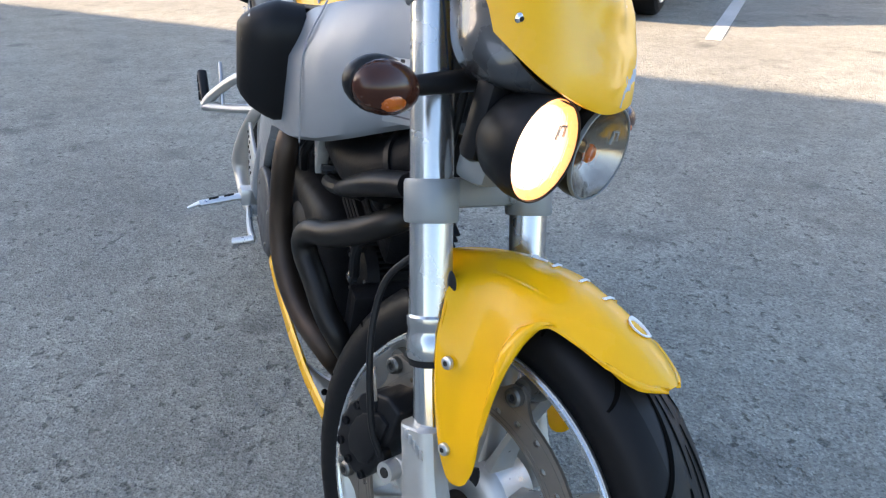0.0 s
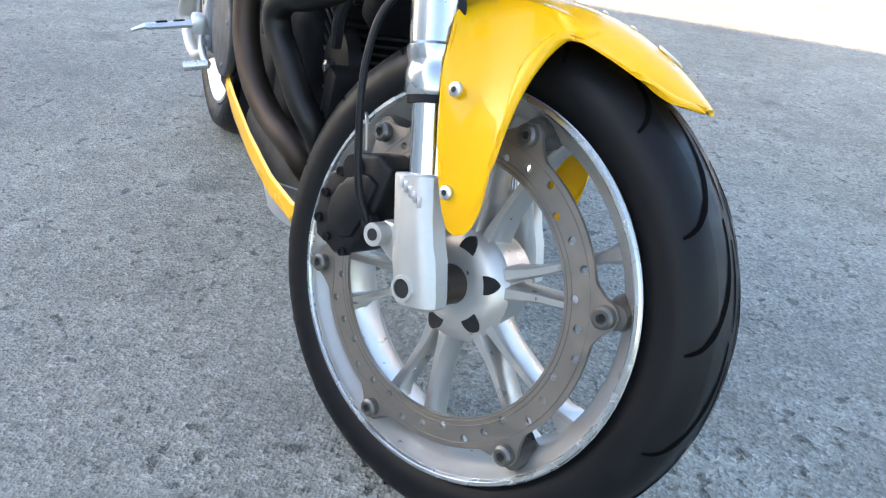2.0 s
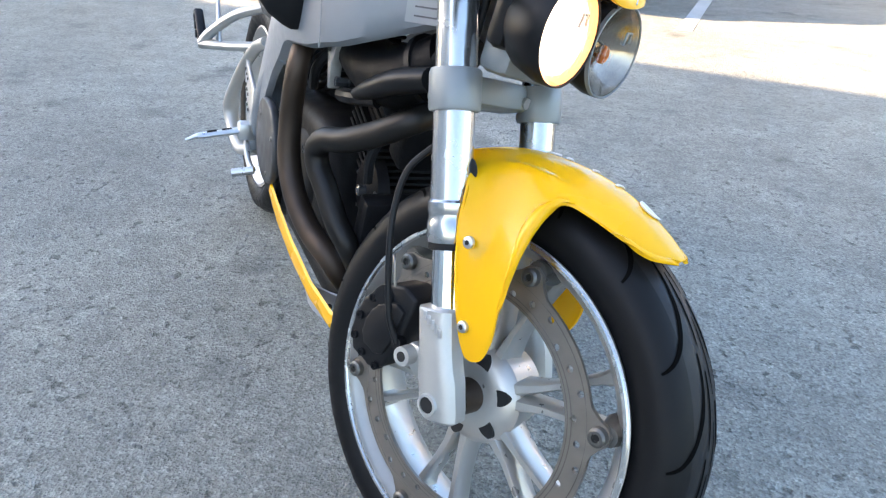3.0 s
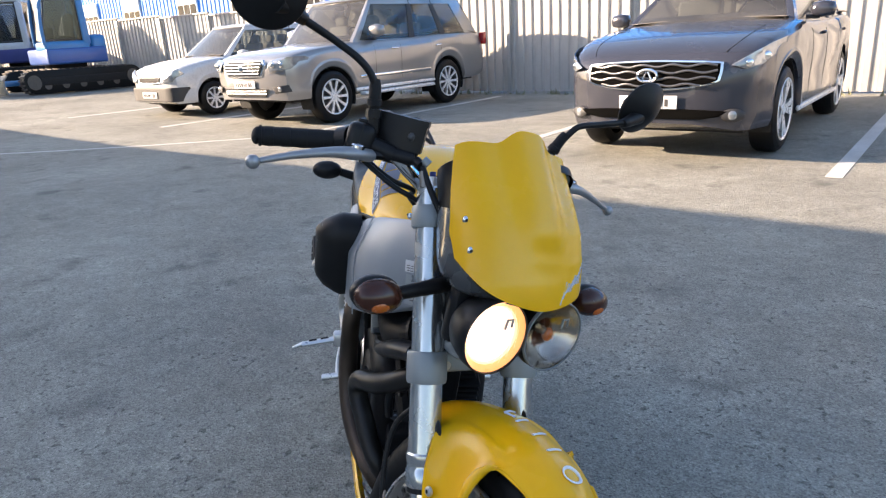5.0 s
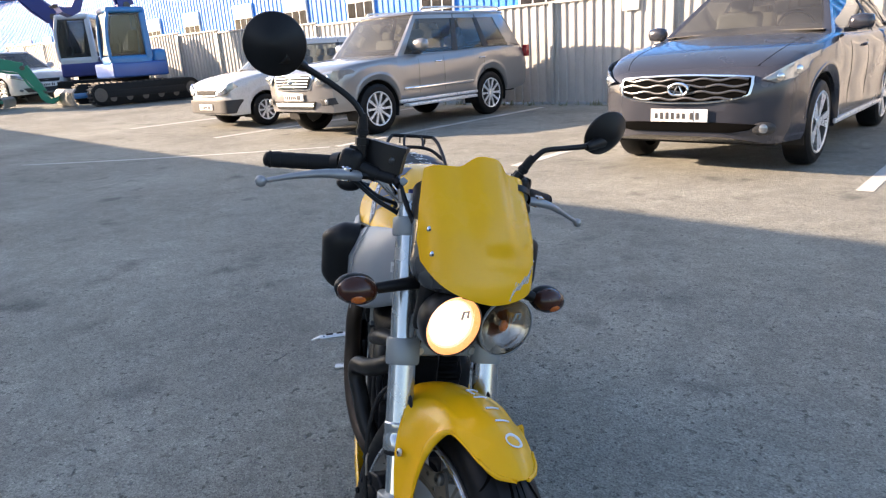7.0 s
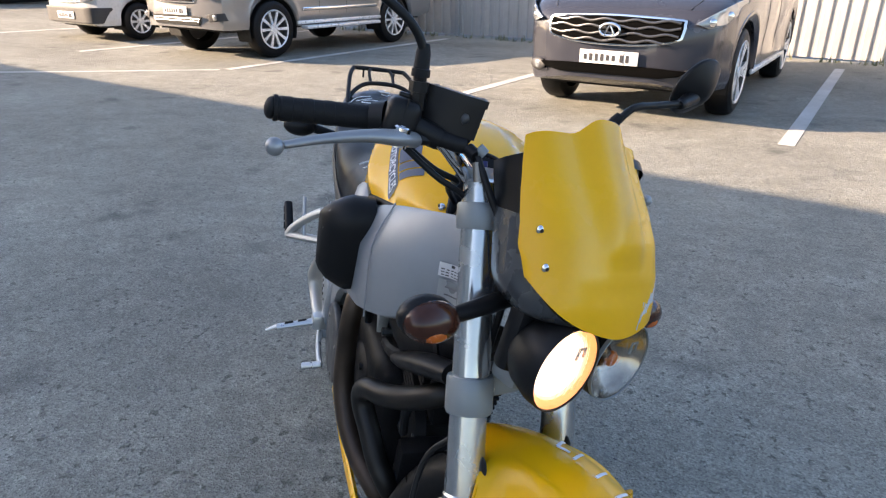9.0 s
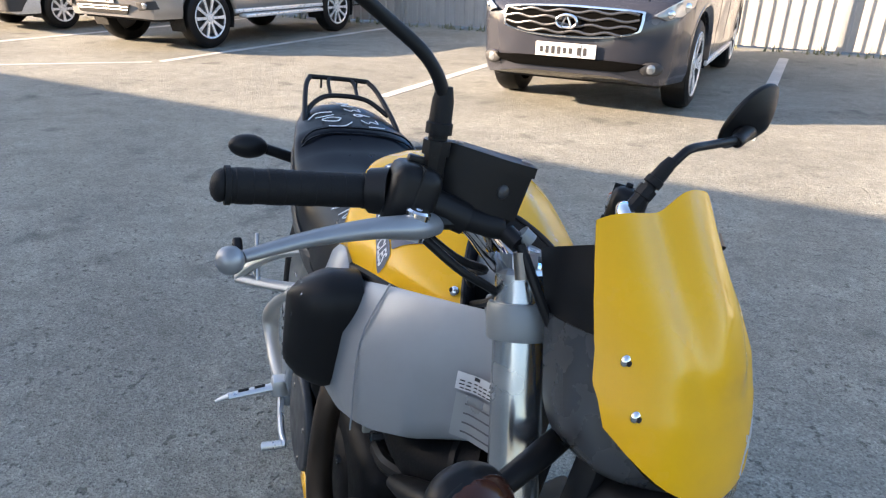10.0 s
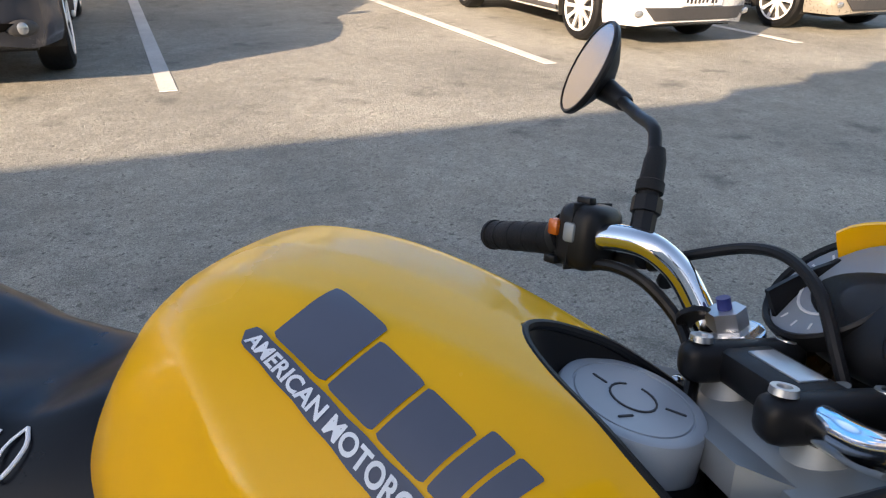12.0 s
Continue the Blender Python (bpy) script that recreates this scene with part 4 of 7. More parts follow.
def digger(m, cab_paint, boom_paint, boom_pts, label):
    th = thing("excavator", m, label, "excavator", "diggers on the lot")
    for sx in (-1, 1):
        out = [(-1.35 + 0.30 * math.cos(a), 0.30 + 0.30 * math.sin(a)) for a in [radians(90 + 18 * k) for k in range(11)]] + [(1.55 + 0.30 * math.cos(a), 0.30 + 0.30 * math.sin(a)) for a in [radians(-90 + 18 * k) for k in range(11)]]
        tr = part("track", slab(out, sx * 0.95 - 0.2, sx * 0.95 + 0.2, 0.02), TYRE, th, "black crawler track")
        for k in range(5):
            part("roller", cyl((sx * 0.95 + 0.203 * sx, -1.0 + 0.5 * k, 0.2), (sx * 0.95 + 0.15 * sx, -1.0 + 0.5 * k, 0.2), 0.1), MUD, tr)
        for yy in (-1.35, 1.55):
            part("sprocket", cyl((sx * 0.95 + 0.205 * sx, yy, 0.3), (sx * 0.95 + 0.15 * sx, yy, 0.3), 0.19), MUD, tr)
        for k in range(16):
            part("track_pad", box((sx * 0.95, -1.35 + 0.18 * k, 0.605), (0.42, 0.06, 0.03)), MUD, tr)
        for k in range(9):
            q = radians(90 + 20 * k)
            part("track_pad", box((sx * 0.95, -1.35 + 0.305 * math.cos(q), 0.30 + 0.305 * math.sin(q)), (0.42, 0.03, 0.06), (20 * k, 0, 0)), MUD, tr)
        part("track_frame", box((sx * 0.95 + 0.19 * sx, 0.1, 0.31), (0.05, 2.5, 0.20), (0, 0, 0), 0.02), DARK, tr)
    part("dozer_blade", loft([[Vector((x, y, z)) for x in (-1.1, 1.1)] + [Vector((x, y - 0.05, z)) for x in (1.1, -1.1)] for y, z in ((-2.05, 0.05), (-2.12, 0.22), (-2.10, 0.42), (-2.0, 0.52))]), BLADE, th, "worn steel dozer blade")
    for sx in (-1, 1):
        part("blade_arm", box((sx * 0.5, -1.5, 0.3), (0.1, 1.2, 0.12), (0, 0, 0), 0.02), cab_paint, th)
    part("undercarriage", box((0, 0, 0.42), (1.5, 1.6, 0.3), (0, 0, 0), 0.05), MUD, th)
    part("turntable", cyl((0, 0, 0.55), (0, 0, 0.75), 0.6), DARK, th)
    part("house", box((0.05, 0.08, 0.93), (1.85, 1.75, 0.42), (0, 0, 0), 0.06, 3), BLP if cab_paint is CYANP else NAVY if cab_paint is WHP else cab_paint, th, "painted engine housing")
    part("counterweight", box((0.0, 0.80, 1.16), (1.7, 0.50, 0.62), (0, 0, 0), 0.14, 3), NAVY if cab_paint is not CYANP else CYANP, th)
    # rounded cab: a shell with one tall glazed opening on each side
    x0, x1, y0, y1, zs, zt = 0.02, 0.95, -0.80, 0.52, 1.12, 2.56
    cb = part("cab", box(((x0 + x1) / 2, (y0 + y1) / 2, zs + 0.06), (x1 - x0, y1 - y0, 0.30), (0, 0, 0), 0.09, 3), cab_paint, th, "operator cab")
    part("cab_roof", box(((x0 + x1) / 2, (y0 + y1) / 2 + 0.05, zt - 0.02), (x1 - x0 + 0.02, y1 - y0 - 0.12, 0.16), (0, 0, 0), 0.075, 4), cab_paint, cb)
    for x in (x0 + 0.045, x1 - 0.045):
        side_out = [(y0 + 0.02, zs + 0.1), (y0 + 0.02, zs + 0.55), (y0 + 0.07, zs + 1.0), (y0 + 0.16, zt - 0.12), (y0 + 0.26, zt - 0.03), (y1 - 0.2, zt - 0.03), (y1 - 0.08, zt - 0.1), (y1 - 0.05, zs + 0.9), (y1 - 0.03, zs + 0.1)]
        part("cab_post", tube([(x, y, z) for y, z in side_out], 0.055, 10, 4, flat=1.0), cab_paint, cb)
        part("rear_post", box((x, y1 - 0.10, (zs + zt) / 2), (0.10, 0.20, zt - zs - 0.2), (0, 0, 0), 0.035, 3), cab_paint, cb)
        part("door_sash", tube([(x, y0 + 0.08, zs + 0.24), (x, y1 - 0.24, zs + 0.24), (x, y1 - 0.24, zt - 0.14), (x, y0 + 0.26, zt - 0.14), (x, y0 + 0.08, zs + 0.6)], 0.018, 6, 1), TRIM, cb)
        part("side_glass", slab([(y0 + 0.06, zs + 0.15), (y0 + 0.06, zs + 0.58), (y0 + 0.2, zt - 0.12), (y1 - 0.12, zt - 0.1), (y1 - 0.12, zs + 0.15)], x - 0.004, x + 0.004), DIGGLASS, cb)
    part("front_glass", box(((x0 + x1) / 2, y0 + 0.08, (zs + zt) / 2 + 0.06), (x1 - x0 - 0.12, 0.008, zt - zs - 0.3), (-6, 0, 0)), DIGGLASS, cb)
    part("rear_glass", box(((x0 + x1) / 2, y1 - 0.06, (zs + zt) / 2 + 0.06), (x1 - x0 - 0.12, 0.008, zt - zs - 0.2)), DIGGLASS, cb)
    part("operator_seat", box((0.46, 0.14, 1.66), (0.50, 0.18, 0.72), (-8, 0, 0), 0.07, 3), DARK, cb)
    part("seat_cushion", box((0.46, -0.12, 1.38), (0.52, 0.52, 0.16), (0, 0, 0), 0.05), DARK, cb)
    for sx in (-1, 1):
        part("control_lever", tube([(0.46 + 0.28 * sx, -0.30, 1.32), (0.46 + 0.26 * sx, -0.36, 1.85)], 0.025, 8, 1), DARK, cb)
    part("control_console", box((0.46, -0.50, 1.45), (0.55, 0.20, 0.45), (0, 0, 0), 0.05), DARK, cb)
    for a, b, w0, w1 in zip(boom_pts, boom_pts[1:], (0.40, 0.50, 0.44, 0.30), (0.50, 0.44, 0.30, 0.22)):
        a, b = Vector(a), Vector(b)
        d = (b - a).normalized()
        n = Vector((1, 0, 0)).cross(d).normalized()
        part("boom", loft([[a + n * w0 / 2 + Vector((0.11, 0, 0)), a - n * w0 / 2 + Vector((0.11, 0, 0)), a - n * w0 / 2 - Vector((0.11, 0, 0)), a + n * w0 / 2 - Vector((0.11, 0, 0))], [b + n * w1 / 2 + Vector((0.10, 0, 0)), b - n * w1 / 2 + Vector((0.10, 0, 0)), b - n * w1 / 2 - Vector((0.10, 0, 0)), b + n * w1 / 2 - Vector((0.10, 0, 0))]]), boom_paint, th)
        part("boom_pin", cyl(b - Vector((0.16, 0, 0)), b + Vector((0.16, 0, 0)), 0.10), MUD, th)
        part("boom_ram", tube([a.lerp(b, 0.08) + n * (w0 / 2 + 0.03), a.lerp(b, 0.55) + n * (w0 / 2 + 0.06), a.lerp(b, 0.92) + n * (w1 / 2 + 0.03)], [0.05, 0.05, 0.03], 10, 1), boom_paint, th)
    # bucket at the arm's end
    e, d = Vector(boom_pts[-1]), (Vector(boom_pts[-1]) - Vector(boom_pts[-2])).normalized()
    n = Vector((1, 0, 0)).cross(d)
    prof = [(-0.10, 0.16), (0.15, 0.22), (0.45, 0.16), (0.62, -0.06), (0.58, -0.34), (0.46, -0.46), (0.44, -0.28), (0.38, -0.10), (0.16, -0.02), (-0.08, -0.06)]
    rows = [[e + d * a + n * b + Vector((x, 0, 0)) for a, b in prof] for x in (-0.32, -0.29, 0.29, 0.32)]
    bk = part("bucket", loft(rows), boom_paint, th, "digging bucket")
    for k in range(4):
        q = e + d * 0.45 + n * -0.48 + Vector((-0.27 + 0.18 * k, 0, 0))
        part("bucket_tooth", tube([q, q - n * 0.12], [0.045, 0.015], 6, 1), MUD, bk)
    return th


S8 = Matrix.Diagonal((1.06, 0.94, 1.07, 1))
D1 = (-18.7, 14.1)
digger(Matrix.Translation((*D1, rise(*D1))) @ pose(0, 0, 0, 0, 0, -20) @ S8, CYANP, NAVY, [(-0.35, -0.45, 1.1), (-0.35, 0.40, 2.75), (-0.35, 0.30, 3.55), (-0.35, -0.75, 4.55), (-0.35, -1.15, 3.05)], "blue tracked excavator with its arm raised")
D2 = (-22.2, 15.3)
digger(Matrix.Translation((*D2, rise(*D2))) @ pose(0, 0, 0, 0, 0, -52) @ S8, WHP, NAVY, [(-0.35, -0.5, 1.1), (-0.35, -1.15, 2.65), (-0.35, -2.2, 3.5), (-0.35, -4.6, 3.65), (-0.35, -5.6, 2.0)], "older white and navy tracked excavator")
D3 = (-21.8, 10.3)
digger(Matrix.Translation((*D3, rise(*D3))) @ pose(0, 0, 0, 0, 0, 140) @ Matrix.Diagonal((0.68, 0.68, 0.68, 1)), GREENP, GREENP, [(-0.3, -0.6, 0.9), (-0.3, -1.8, 2.0), (-0.3, -3.0, 1.7), (-0.3, -3.6, 0.6)], "small green tracked excavator with lowered arm")


# ---- the motorcycle ----
# Its own axes: x to its left, y rearwards, z up; the front tyre would touch the ground at the origin with the bars straight.
BIKE = Matrix.Translation((0.042, 0.692, 0.0)) @ pose(0, 0, 0, 0, 0, 34.5) @ pose(0, 0, 0, 0, 8.2, 0)
RAKE = radians(21)
_axis = Vector((0, math.sin(RAKE), math.cos(RAKE)))
STEER = Matrix.Translation((0, -0.083, 0)) @ Matrix.Rotation(radians(25.0), 4, _axis) @ Matrix.Translation((0, 0.083, 0))
AXLE = (0.0, -0.002, 0.296)
bike = thing("motorcycle", BIKE, "yellow and silver naked motorcycle on its side stand, one headlamp lit", "motorcycle")


def body(name, bm, material, parent=None, label="", angle=35):
    return part(name, bm, material, parent or bike, label, None, angle)


def front(name, bm, material, parent=None, label="", angle=35):
    return part(name, bm, material, parent or bike, label, STEER, angle)


def fork_y(z):
    return 0.001 + (z - 0.296) * 0.36


def polar(x, r, deg):
    a = radians(deg)
    return (x, AXLE[1] + r * math.cos(a), AXLE[2] + r * math.sin(a))


def front_wheel():
    # the wheel stands a touch more upright than the fork
    true = Matrix.Translation(AXLE) @ pose(0.003, -0.002, 0.002, 0, 1.4, -0.8) @ Matrix.Scale(1.018, 4) @ Matrix.Translation([-v for v in AXLE])

    def wheel_part(name, bm, material, parent=None, label="", angle=35):
        bm.transform(true)
        return front(name, bm, material, parent, label, angle)
    tyre_p = [(-0.046, 0.226), (-0.055, 0.231), (-0.0625, 0.247), (-0.0645, 0.260), (-0.061, 0.274), (-0.052, 0.286), (-0.038, 0.2942), (-0.020, 0.2995), (0, 0.3012)]
    tyre_p = tyre_p + [(-x, r) for x, r in tyre_p[-2::-1]]
    w = wheel_part("front_wheel", lathe(tyre_p + [(0.04, 0.222), (-0.04, 0.222)], AXLE, 96, True), TYRE, None, "black sport tyre on a silver cast wheel", 60)
    # the dusty running band keeps a paler rubber
    w.data.materials.append(TREAD)
    for i, p in enumerate(w.data.polygons):
        if 6 <= i // 96 <= 9:
            p.material_index = 1

    # along the skin from the crown to the shoulder: way, x, radius
    skin = [(0, 0, 0.3012), (0.0201, 0.020, 0.2995), (0.0388, 0.038, 0.2942), (0.0550, 0.052, 0.286), (0.0700, 0.061, 0.274), (0.0845, 0.0645, 0.260)]

    def at(way, deg):
        x = float(np.interp(abs(way), [q[0] for q in skin], [q[1] for q in skin]))
        r = float(np.interp(abs(way), [q[0] for q in skin], [q[2] for q in skin]))
        return polar(math.copysign(x + 0.0004, way), r + 0.0005, deg)

    def groove(path, wide):
        bm = bmesh.new()
        rows = []
        n = len(path) - 1
        for i, (x, deg) in enumerate(path):
            p, q = path[max(0, i - 1)], path[min(n, i + 1)]
            dx_, dt = q[0] - p[0], radians(q[1] - p[1]) * 0.29
            ln = math.hypot(dx_, dt)
            nx, nt_ = -dt / ln, dx_ / ln
            hw = wide * (0.25 + 0.75 * math.sin(math.pi * min(1.0, 0.12 + 0.80 * i / n)))
            rows.append([bm.verts.new(at(x + nx * hw * k, deg + math.degrees(nt_ * hw * k / 0.29))) for k in (-1, -0.33, 0.33, 1)])
        for p, q in zip(rows, rows[1:]):
            for n_ in range(3):
                bm.faces.new((p[n_], p[n_ + 1], q[n_ + 1], q[n_]))
        wheel_part("tread_groove", bm, HOLLOW_SHADE, w)
    # long cuts that run along the middle and hook out to the shoulder, and short slashes between them, as dark strips
    # for their shade
    for k in range(16):
        for sgn in (-1, 1):
            a0 = k * 22.5 + (11 if sgn > 0 else 0) + 4
            arc = []
            for i in range(19):
                t = radians(84) * i / 18
                arc.append((sgn * (0.0760 - 0.0620 * math.cos(t)), a0 + 25 * math.sin(t)))
            groove(arc, 0.0036)
            groove([(sgn * (0.0040 + 0.0035 * i / 8), a0 + 4 + 17 * i / 8) for i in range(9)], 0.0020)
    rim_p = [(-0.062, 0.2325), (-0.0645, 0.2285), (-0.062, 0.2235), (-0.056, 0.2215), (-0.048, 0.213), (-0.034, 0.204), (0, 0.2), (0.034, 0.204), (0.048, 0.213), (0.056, 0.2215), (0.062, 0.2235), (0.0645, 0.2285), (0.062, 0.2325), (0.05, 0.229), (0.03, 0.215), (-0.03, 0.215), (-0.05, 0.229)]
    wheel_part("rim", lathe(rim_p, AXLE, 96, True), WHEEL, w, "silver painted cast rim")
    wheel_part("rim_lip", lathe([(-0.0648, 0.2318), (-0.0668, 0.2300), (-0.0668, 0.2262), (-0.0640, 0.2240), (-0.0600, 0.2236)], AXLE, 96), RIMLIP, w, "bright rim edge")
    wheel_part("hub", lathe([(-0.052, 0.016), (-0.052, 0.036), (-0.050, 0.050), (-0.045, 0.062), (-0.034, 0.070), (0.03, 0.062), (0.05, 0.04), (0.05, 0.016)], AXLE, 48), WHEEL, w)
    # near-black slabs, slightly proud, paint the shade of the hub's hollows
    for k in range(6):
        a = 33 + 60 * k
        out = [polar(0, 0.049 + 0.0125 * math.cos(t) * (1.15 if math.cos(t) > 0 else 0.8), a + 13 * math.sin(t) * (1.0 - 0.35 * math.cos(t)))[1:] for t in [2 * math.pi * i / 14 for i in range(14)]]
        wheel_part("hub_recess", slab(out, -0.0507, -0.030), DARK, w)
    wheel_part("axle_cap", lathe([(-0.085, 0.0), (-0.085, 0.022), (-0.05, 0.024)], AXLE, 24), HEADER, w, "rusty brown axle spacer")
    for k in range(6):
        for d in (-8.0, 8.0):
            a = 32 + 60 * k
            rows = []
            for r, h, t, dx in ((0.050, 0.0135, 0.026, -0.014), (0.070, 0.0088, 0.025, -0.014), (0.10, 0.0062, 0.022, -0.013), (0.145, 0.0054, 0.020, -0.012), (0.185, 0.0066, 0.021, -0.010), (0.204, 0.0125, 0.024, -0.008)):
                ang = a + d * (0.55 + 0.45 * r / 0.2) * (1.25 + 0.65 * max(0.0, (0.09 - r) / 0.04))
                c = Vector(polar(dx, r, ang))
                tang = Vector((0, -math.sin(radians(ang)), math.cos(radians(ang))))
                rows.append([c + Vector((x * t, 0, 0)) + tang * y * h for x, y in ((-1, -0.6), (-0.8, -1), (0.8, -1), (1, -0.6), (1, 0.6), (0.8, 1), (-0.8, 1), (-1, 0.6))])
            wheel_part("spoke", loft(rows), WHEEL, w)
    # drilled brake disc
    dx = -0.067
    bm = bmesh.new()
    N = 36
    for s in range(N):
        a0, a1 = 360 * s / N, 360 * (s + 1) / N
        am = (a0 + a1) / 2
        hr = 0.164 + 0.0065 * (s % 3 - 0.0)
        edge = [(0.153, a0), (0.153, am), (0.153, a1), (hr, a1), (0.188, a1), (0.188, am), (0.188, a0), (hr, a0)]
        hc = Vector(polar(0, hr, am))
        rad_ = Vector((0, math.cos(radians(am)), math.sin(radians(am))))
        tan = Vector((0, -math.sin(radians(am)), math.cos(radians(am))))
        hole = [hc + (rad_ * math.cos(b) + tan * math.sin(b)) * 0.0046 for b in [radians(x) for x in (225, 180, 135, 90, 45, 0, 315, 270)]]
        for x in (dx, dx + 0.005):
            E = [bm.verts.new(Vector(polar(x, r, a))) for r, a in edge]
            Hh = [bm.verts.new(h + Vector((x, 0, 0))) for h in hole]
            for j in range(8):
                bm.faces.new((E[j], E[(j + 1) % 8], Hh[(j + 1) % 8], Hh[j]))
            if x == dx:
                E0, H0 = E, Hh
        for j in range(8):
            bm.faces.new((H0[j], H0[(j + 1) % 8], Hh[(j + 1) % 8], Hh[j]))
        for j in (0, 1, 4, 5):
            bm.faces.new((E0[j], E0[(j + 1) % 8], E[(j + 1) % 8], E[j]))
    bmesh.ops.remove_doubles(bm, verts=bm.verts[:], dist=0.00005)
    disc = wheel_part("brake_disc", bm, STEEL, w, "grey drilled perimeter brake disc")
    for r in (0.1560, 0.1612, 0.1812):
        wheel_part("disc_score", lathe([(dx - 0.0004, r), (dx - 0.0007, r + 0.0006), (dx - 0.0004, r + 0.0012)], AXLE, 96), SCORE, disc, "worn pad track")
    for k in range(6):
        a = 39 + 60 * k
        out = [polar(0, r, a + d)[1:] for r, d in ((0.185, -15), (0.189, -9), (0.197, -5.5), (0.208, -3), (0.212, 0), (0.208, 3), (0.197, 5.5), (0.189, 9), (0.185, 15), (0.178, 6), (0.177, 0), (0.178, -6))]
        wheel_part("disc_lug", slab(out, dx - 0.0006, dx + 0.0056), STEEL, disc)
        c = polar(0, 0.198, a)
        wheel_part("disc_bolt", lathe([(dx - 0.008, 0.0), (dx - 0.008, 0.0046), (dx - 0.0115, 0.0052), (dx - 0.0115, 0.0085), (dx - 0.009, 0.0115), (dx - 0.001, 0.0120)], c, 20), BOLT, disc, "dark steel button head bolt")
        wheel_part("bolt_socket", lathe([(dx - 0.0082, 0.0), (dx - 0.0082, 0.0046)], c, 6), DARK, disc)
        c2 = polar(0, 0.205, a)
        wheel_part("lug_boss", cyl((-0.062, c2[1], c2[2]), (-0.03, c2[1], c2[2]), 0.013, 0.02), BOLT, w)
    v0, v1 = polar(-0.03, 0.2, 215), polar(-0.035, 0.165, 213)
    wheel_part("valve", cyl(v0, v1, 0.004), BLACKP, w)
    return w


front_wheel()


def fork():
    for sx in (-1, 1):
        x = 0.1 * sx

        def P(z, dx=0.0):
            return (x + dx, fork_y(z), z)
        leg = front("fork_leg", tube([P(0.535), P(0.56), P(0.66), P(0.80), P(0.948)], [0.0268, 0.0268, 0.0262, 0.0262, 0.0262], 28, 2), FORKM, None, "satin silver upside down fork tube")
        prof = [(0.498, 0.0275), (0.502, 0.0295), (0.522, 0.0295), (0.525, 0.0278), (0.533, 0.0278), (0.536, 0.0292), (0.546, 0.0292), (0.549, 0.0268)]
        front("fork_collar", tube([P(z) for z, r in prof], [r for z, r in prof], 28, 1), FORKM, leg)
        front("dust_seal", tube([P(0.490), P(0.499)], 0.0265, 28, 1), RUBBER, leg)
        front("slider", tube([P(0.40), P(0.492)], 0.0212, 28, 1), CHROME, leg, "polished chrome slider")
        rows = []
        for z, hw, hd, yc in [(a, b * 0.92, c * 1.0, d) for a, b, c, d in ((0.418, 0.022, 0.023, 0.050), (0.417, 0.025, 0.0265, 0.046), (0.375, 0.025, 0.0265, 0.029), (0.350, 0.026, 0.028, 0.018), (0.335, 0.025, 0.0305, 0.011), (0.300, 0.024, 0.030, -0.005), (0.288, 0.023, 0.028, -0.011), (0.284, 0.019, 0.023, -0.012))]:
            rows.append([Vector((x + 0.010 * sx + hw * max(-0.94, min(0.94, math.cos(t) * 1.08)), yc + dy, z - 0.35 * dy)) for t, dy in [(2 * math.pi * i / 28, hd * max(-0.95, min(0.95, 1.05 * math.sin(2 * math.pi * i / 28)))) for i in range(28)]])
        foot = front("fork_foot", loft(rows), CAST, leg, "rough cast aluminium fork foot")
        hx = x + 0.0292 * sx
        # near-black disc in place of the shade inside the axle hole
        front("axle_hole", lathe([(0, 0.013), (0.0015 * sx, 0.0105), (0.0005 * sx, 0.0)], (hx + 0.0022 * sx, 0.004, 0.302), 20), DARK, leg)
        front("axle_rim", lathe([(-0.002 * sx, 0.0160), (0.0030 * sx, 0.0145), (0.0030 * sx, 0.0110), (0, 0.0108)], (hx + 0.0022 * sx, 0.004, 0.302), 24), CAST, leg)
        front("fork_cap", tube([P(0.948), P(0.952), P(0.953), P(0.967)], [0.0255, 0.022, 0.0155, 0.0155], 6, 1), ALU, leg, "hexagonal fork cap")
        front("adjuster", tube([P(0.967), P(0.976)], 0.0055, 14, 1), NAVY, leg)
        if sx < 0:
            front("foot_boss", cyl((x - 0.03, 0.068, 0.335), (x + 0.02, 0.068, 0.335), 0.0135), CAST, leg)
            front("boss_hole", cyl((x - 0.031, 0.068, 0.335), (x - 0.029, 0.068, 0.335), 0.007), DARK, leg)
            front("foot_web", slab([(0.02, 0.36), (0.075, 0.35), (0.078, 0.322), (0.02, 0.30)], x - 0.012, x + 0.012, 0.004), CAST, leg)
            for k in range(5):
                front("foot_badge", box((x - 0.0322, fork_y(0.395) - 0.016 + 0.0075 * k, 0.398 + 0.0026 * k), (0.0016, 0.0055, 0.012), (-20, 0, 0), 0.0006), ALU, leg)
    # triple clamps
    for z0, z1, m, nm in ((0.652, 0.700, CLAMP, "lower_clamp"), (0.888, 0.922, CLAMP, "upper_clamp")):
        bm = None
        for sx in (-1, 1):
            bm = tube([(0.1 * sx, fork_y(z0), z0), (0.1 * sx, fork_y(z0 + 0.004), z0 + 0.004), (0.1 * sx, fork_y(z1 - 0.004), z1 - 0.004), (0.1 * sx, fork_y(z1), z1)], [0.0315, 0.0332, 0.0332, 0.0315], 28, 1, bm)
        yc = fork_y((z0 + z1) / 2)
        bm = box((0, yc + 0.032, (z0 + z1) / 2 - 0.004), (0.17, 0.062, (z1 - z0) * 0.8), (-20, 0, 0), 0.008, bm=bm)
        c = front(nm, bm, m, None, "grey painted fork clamp")
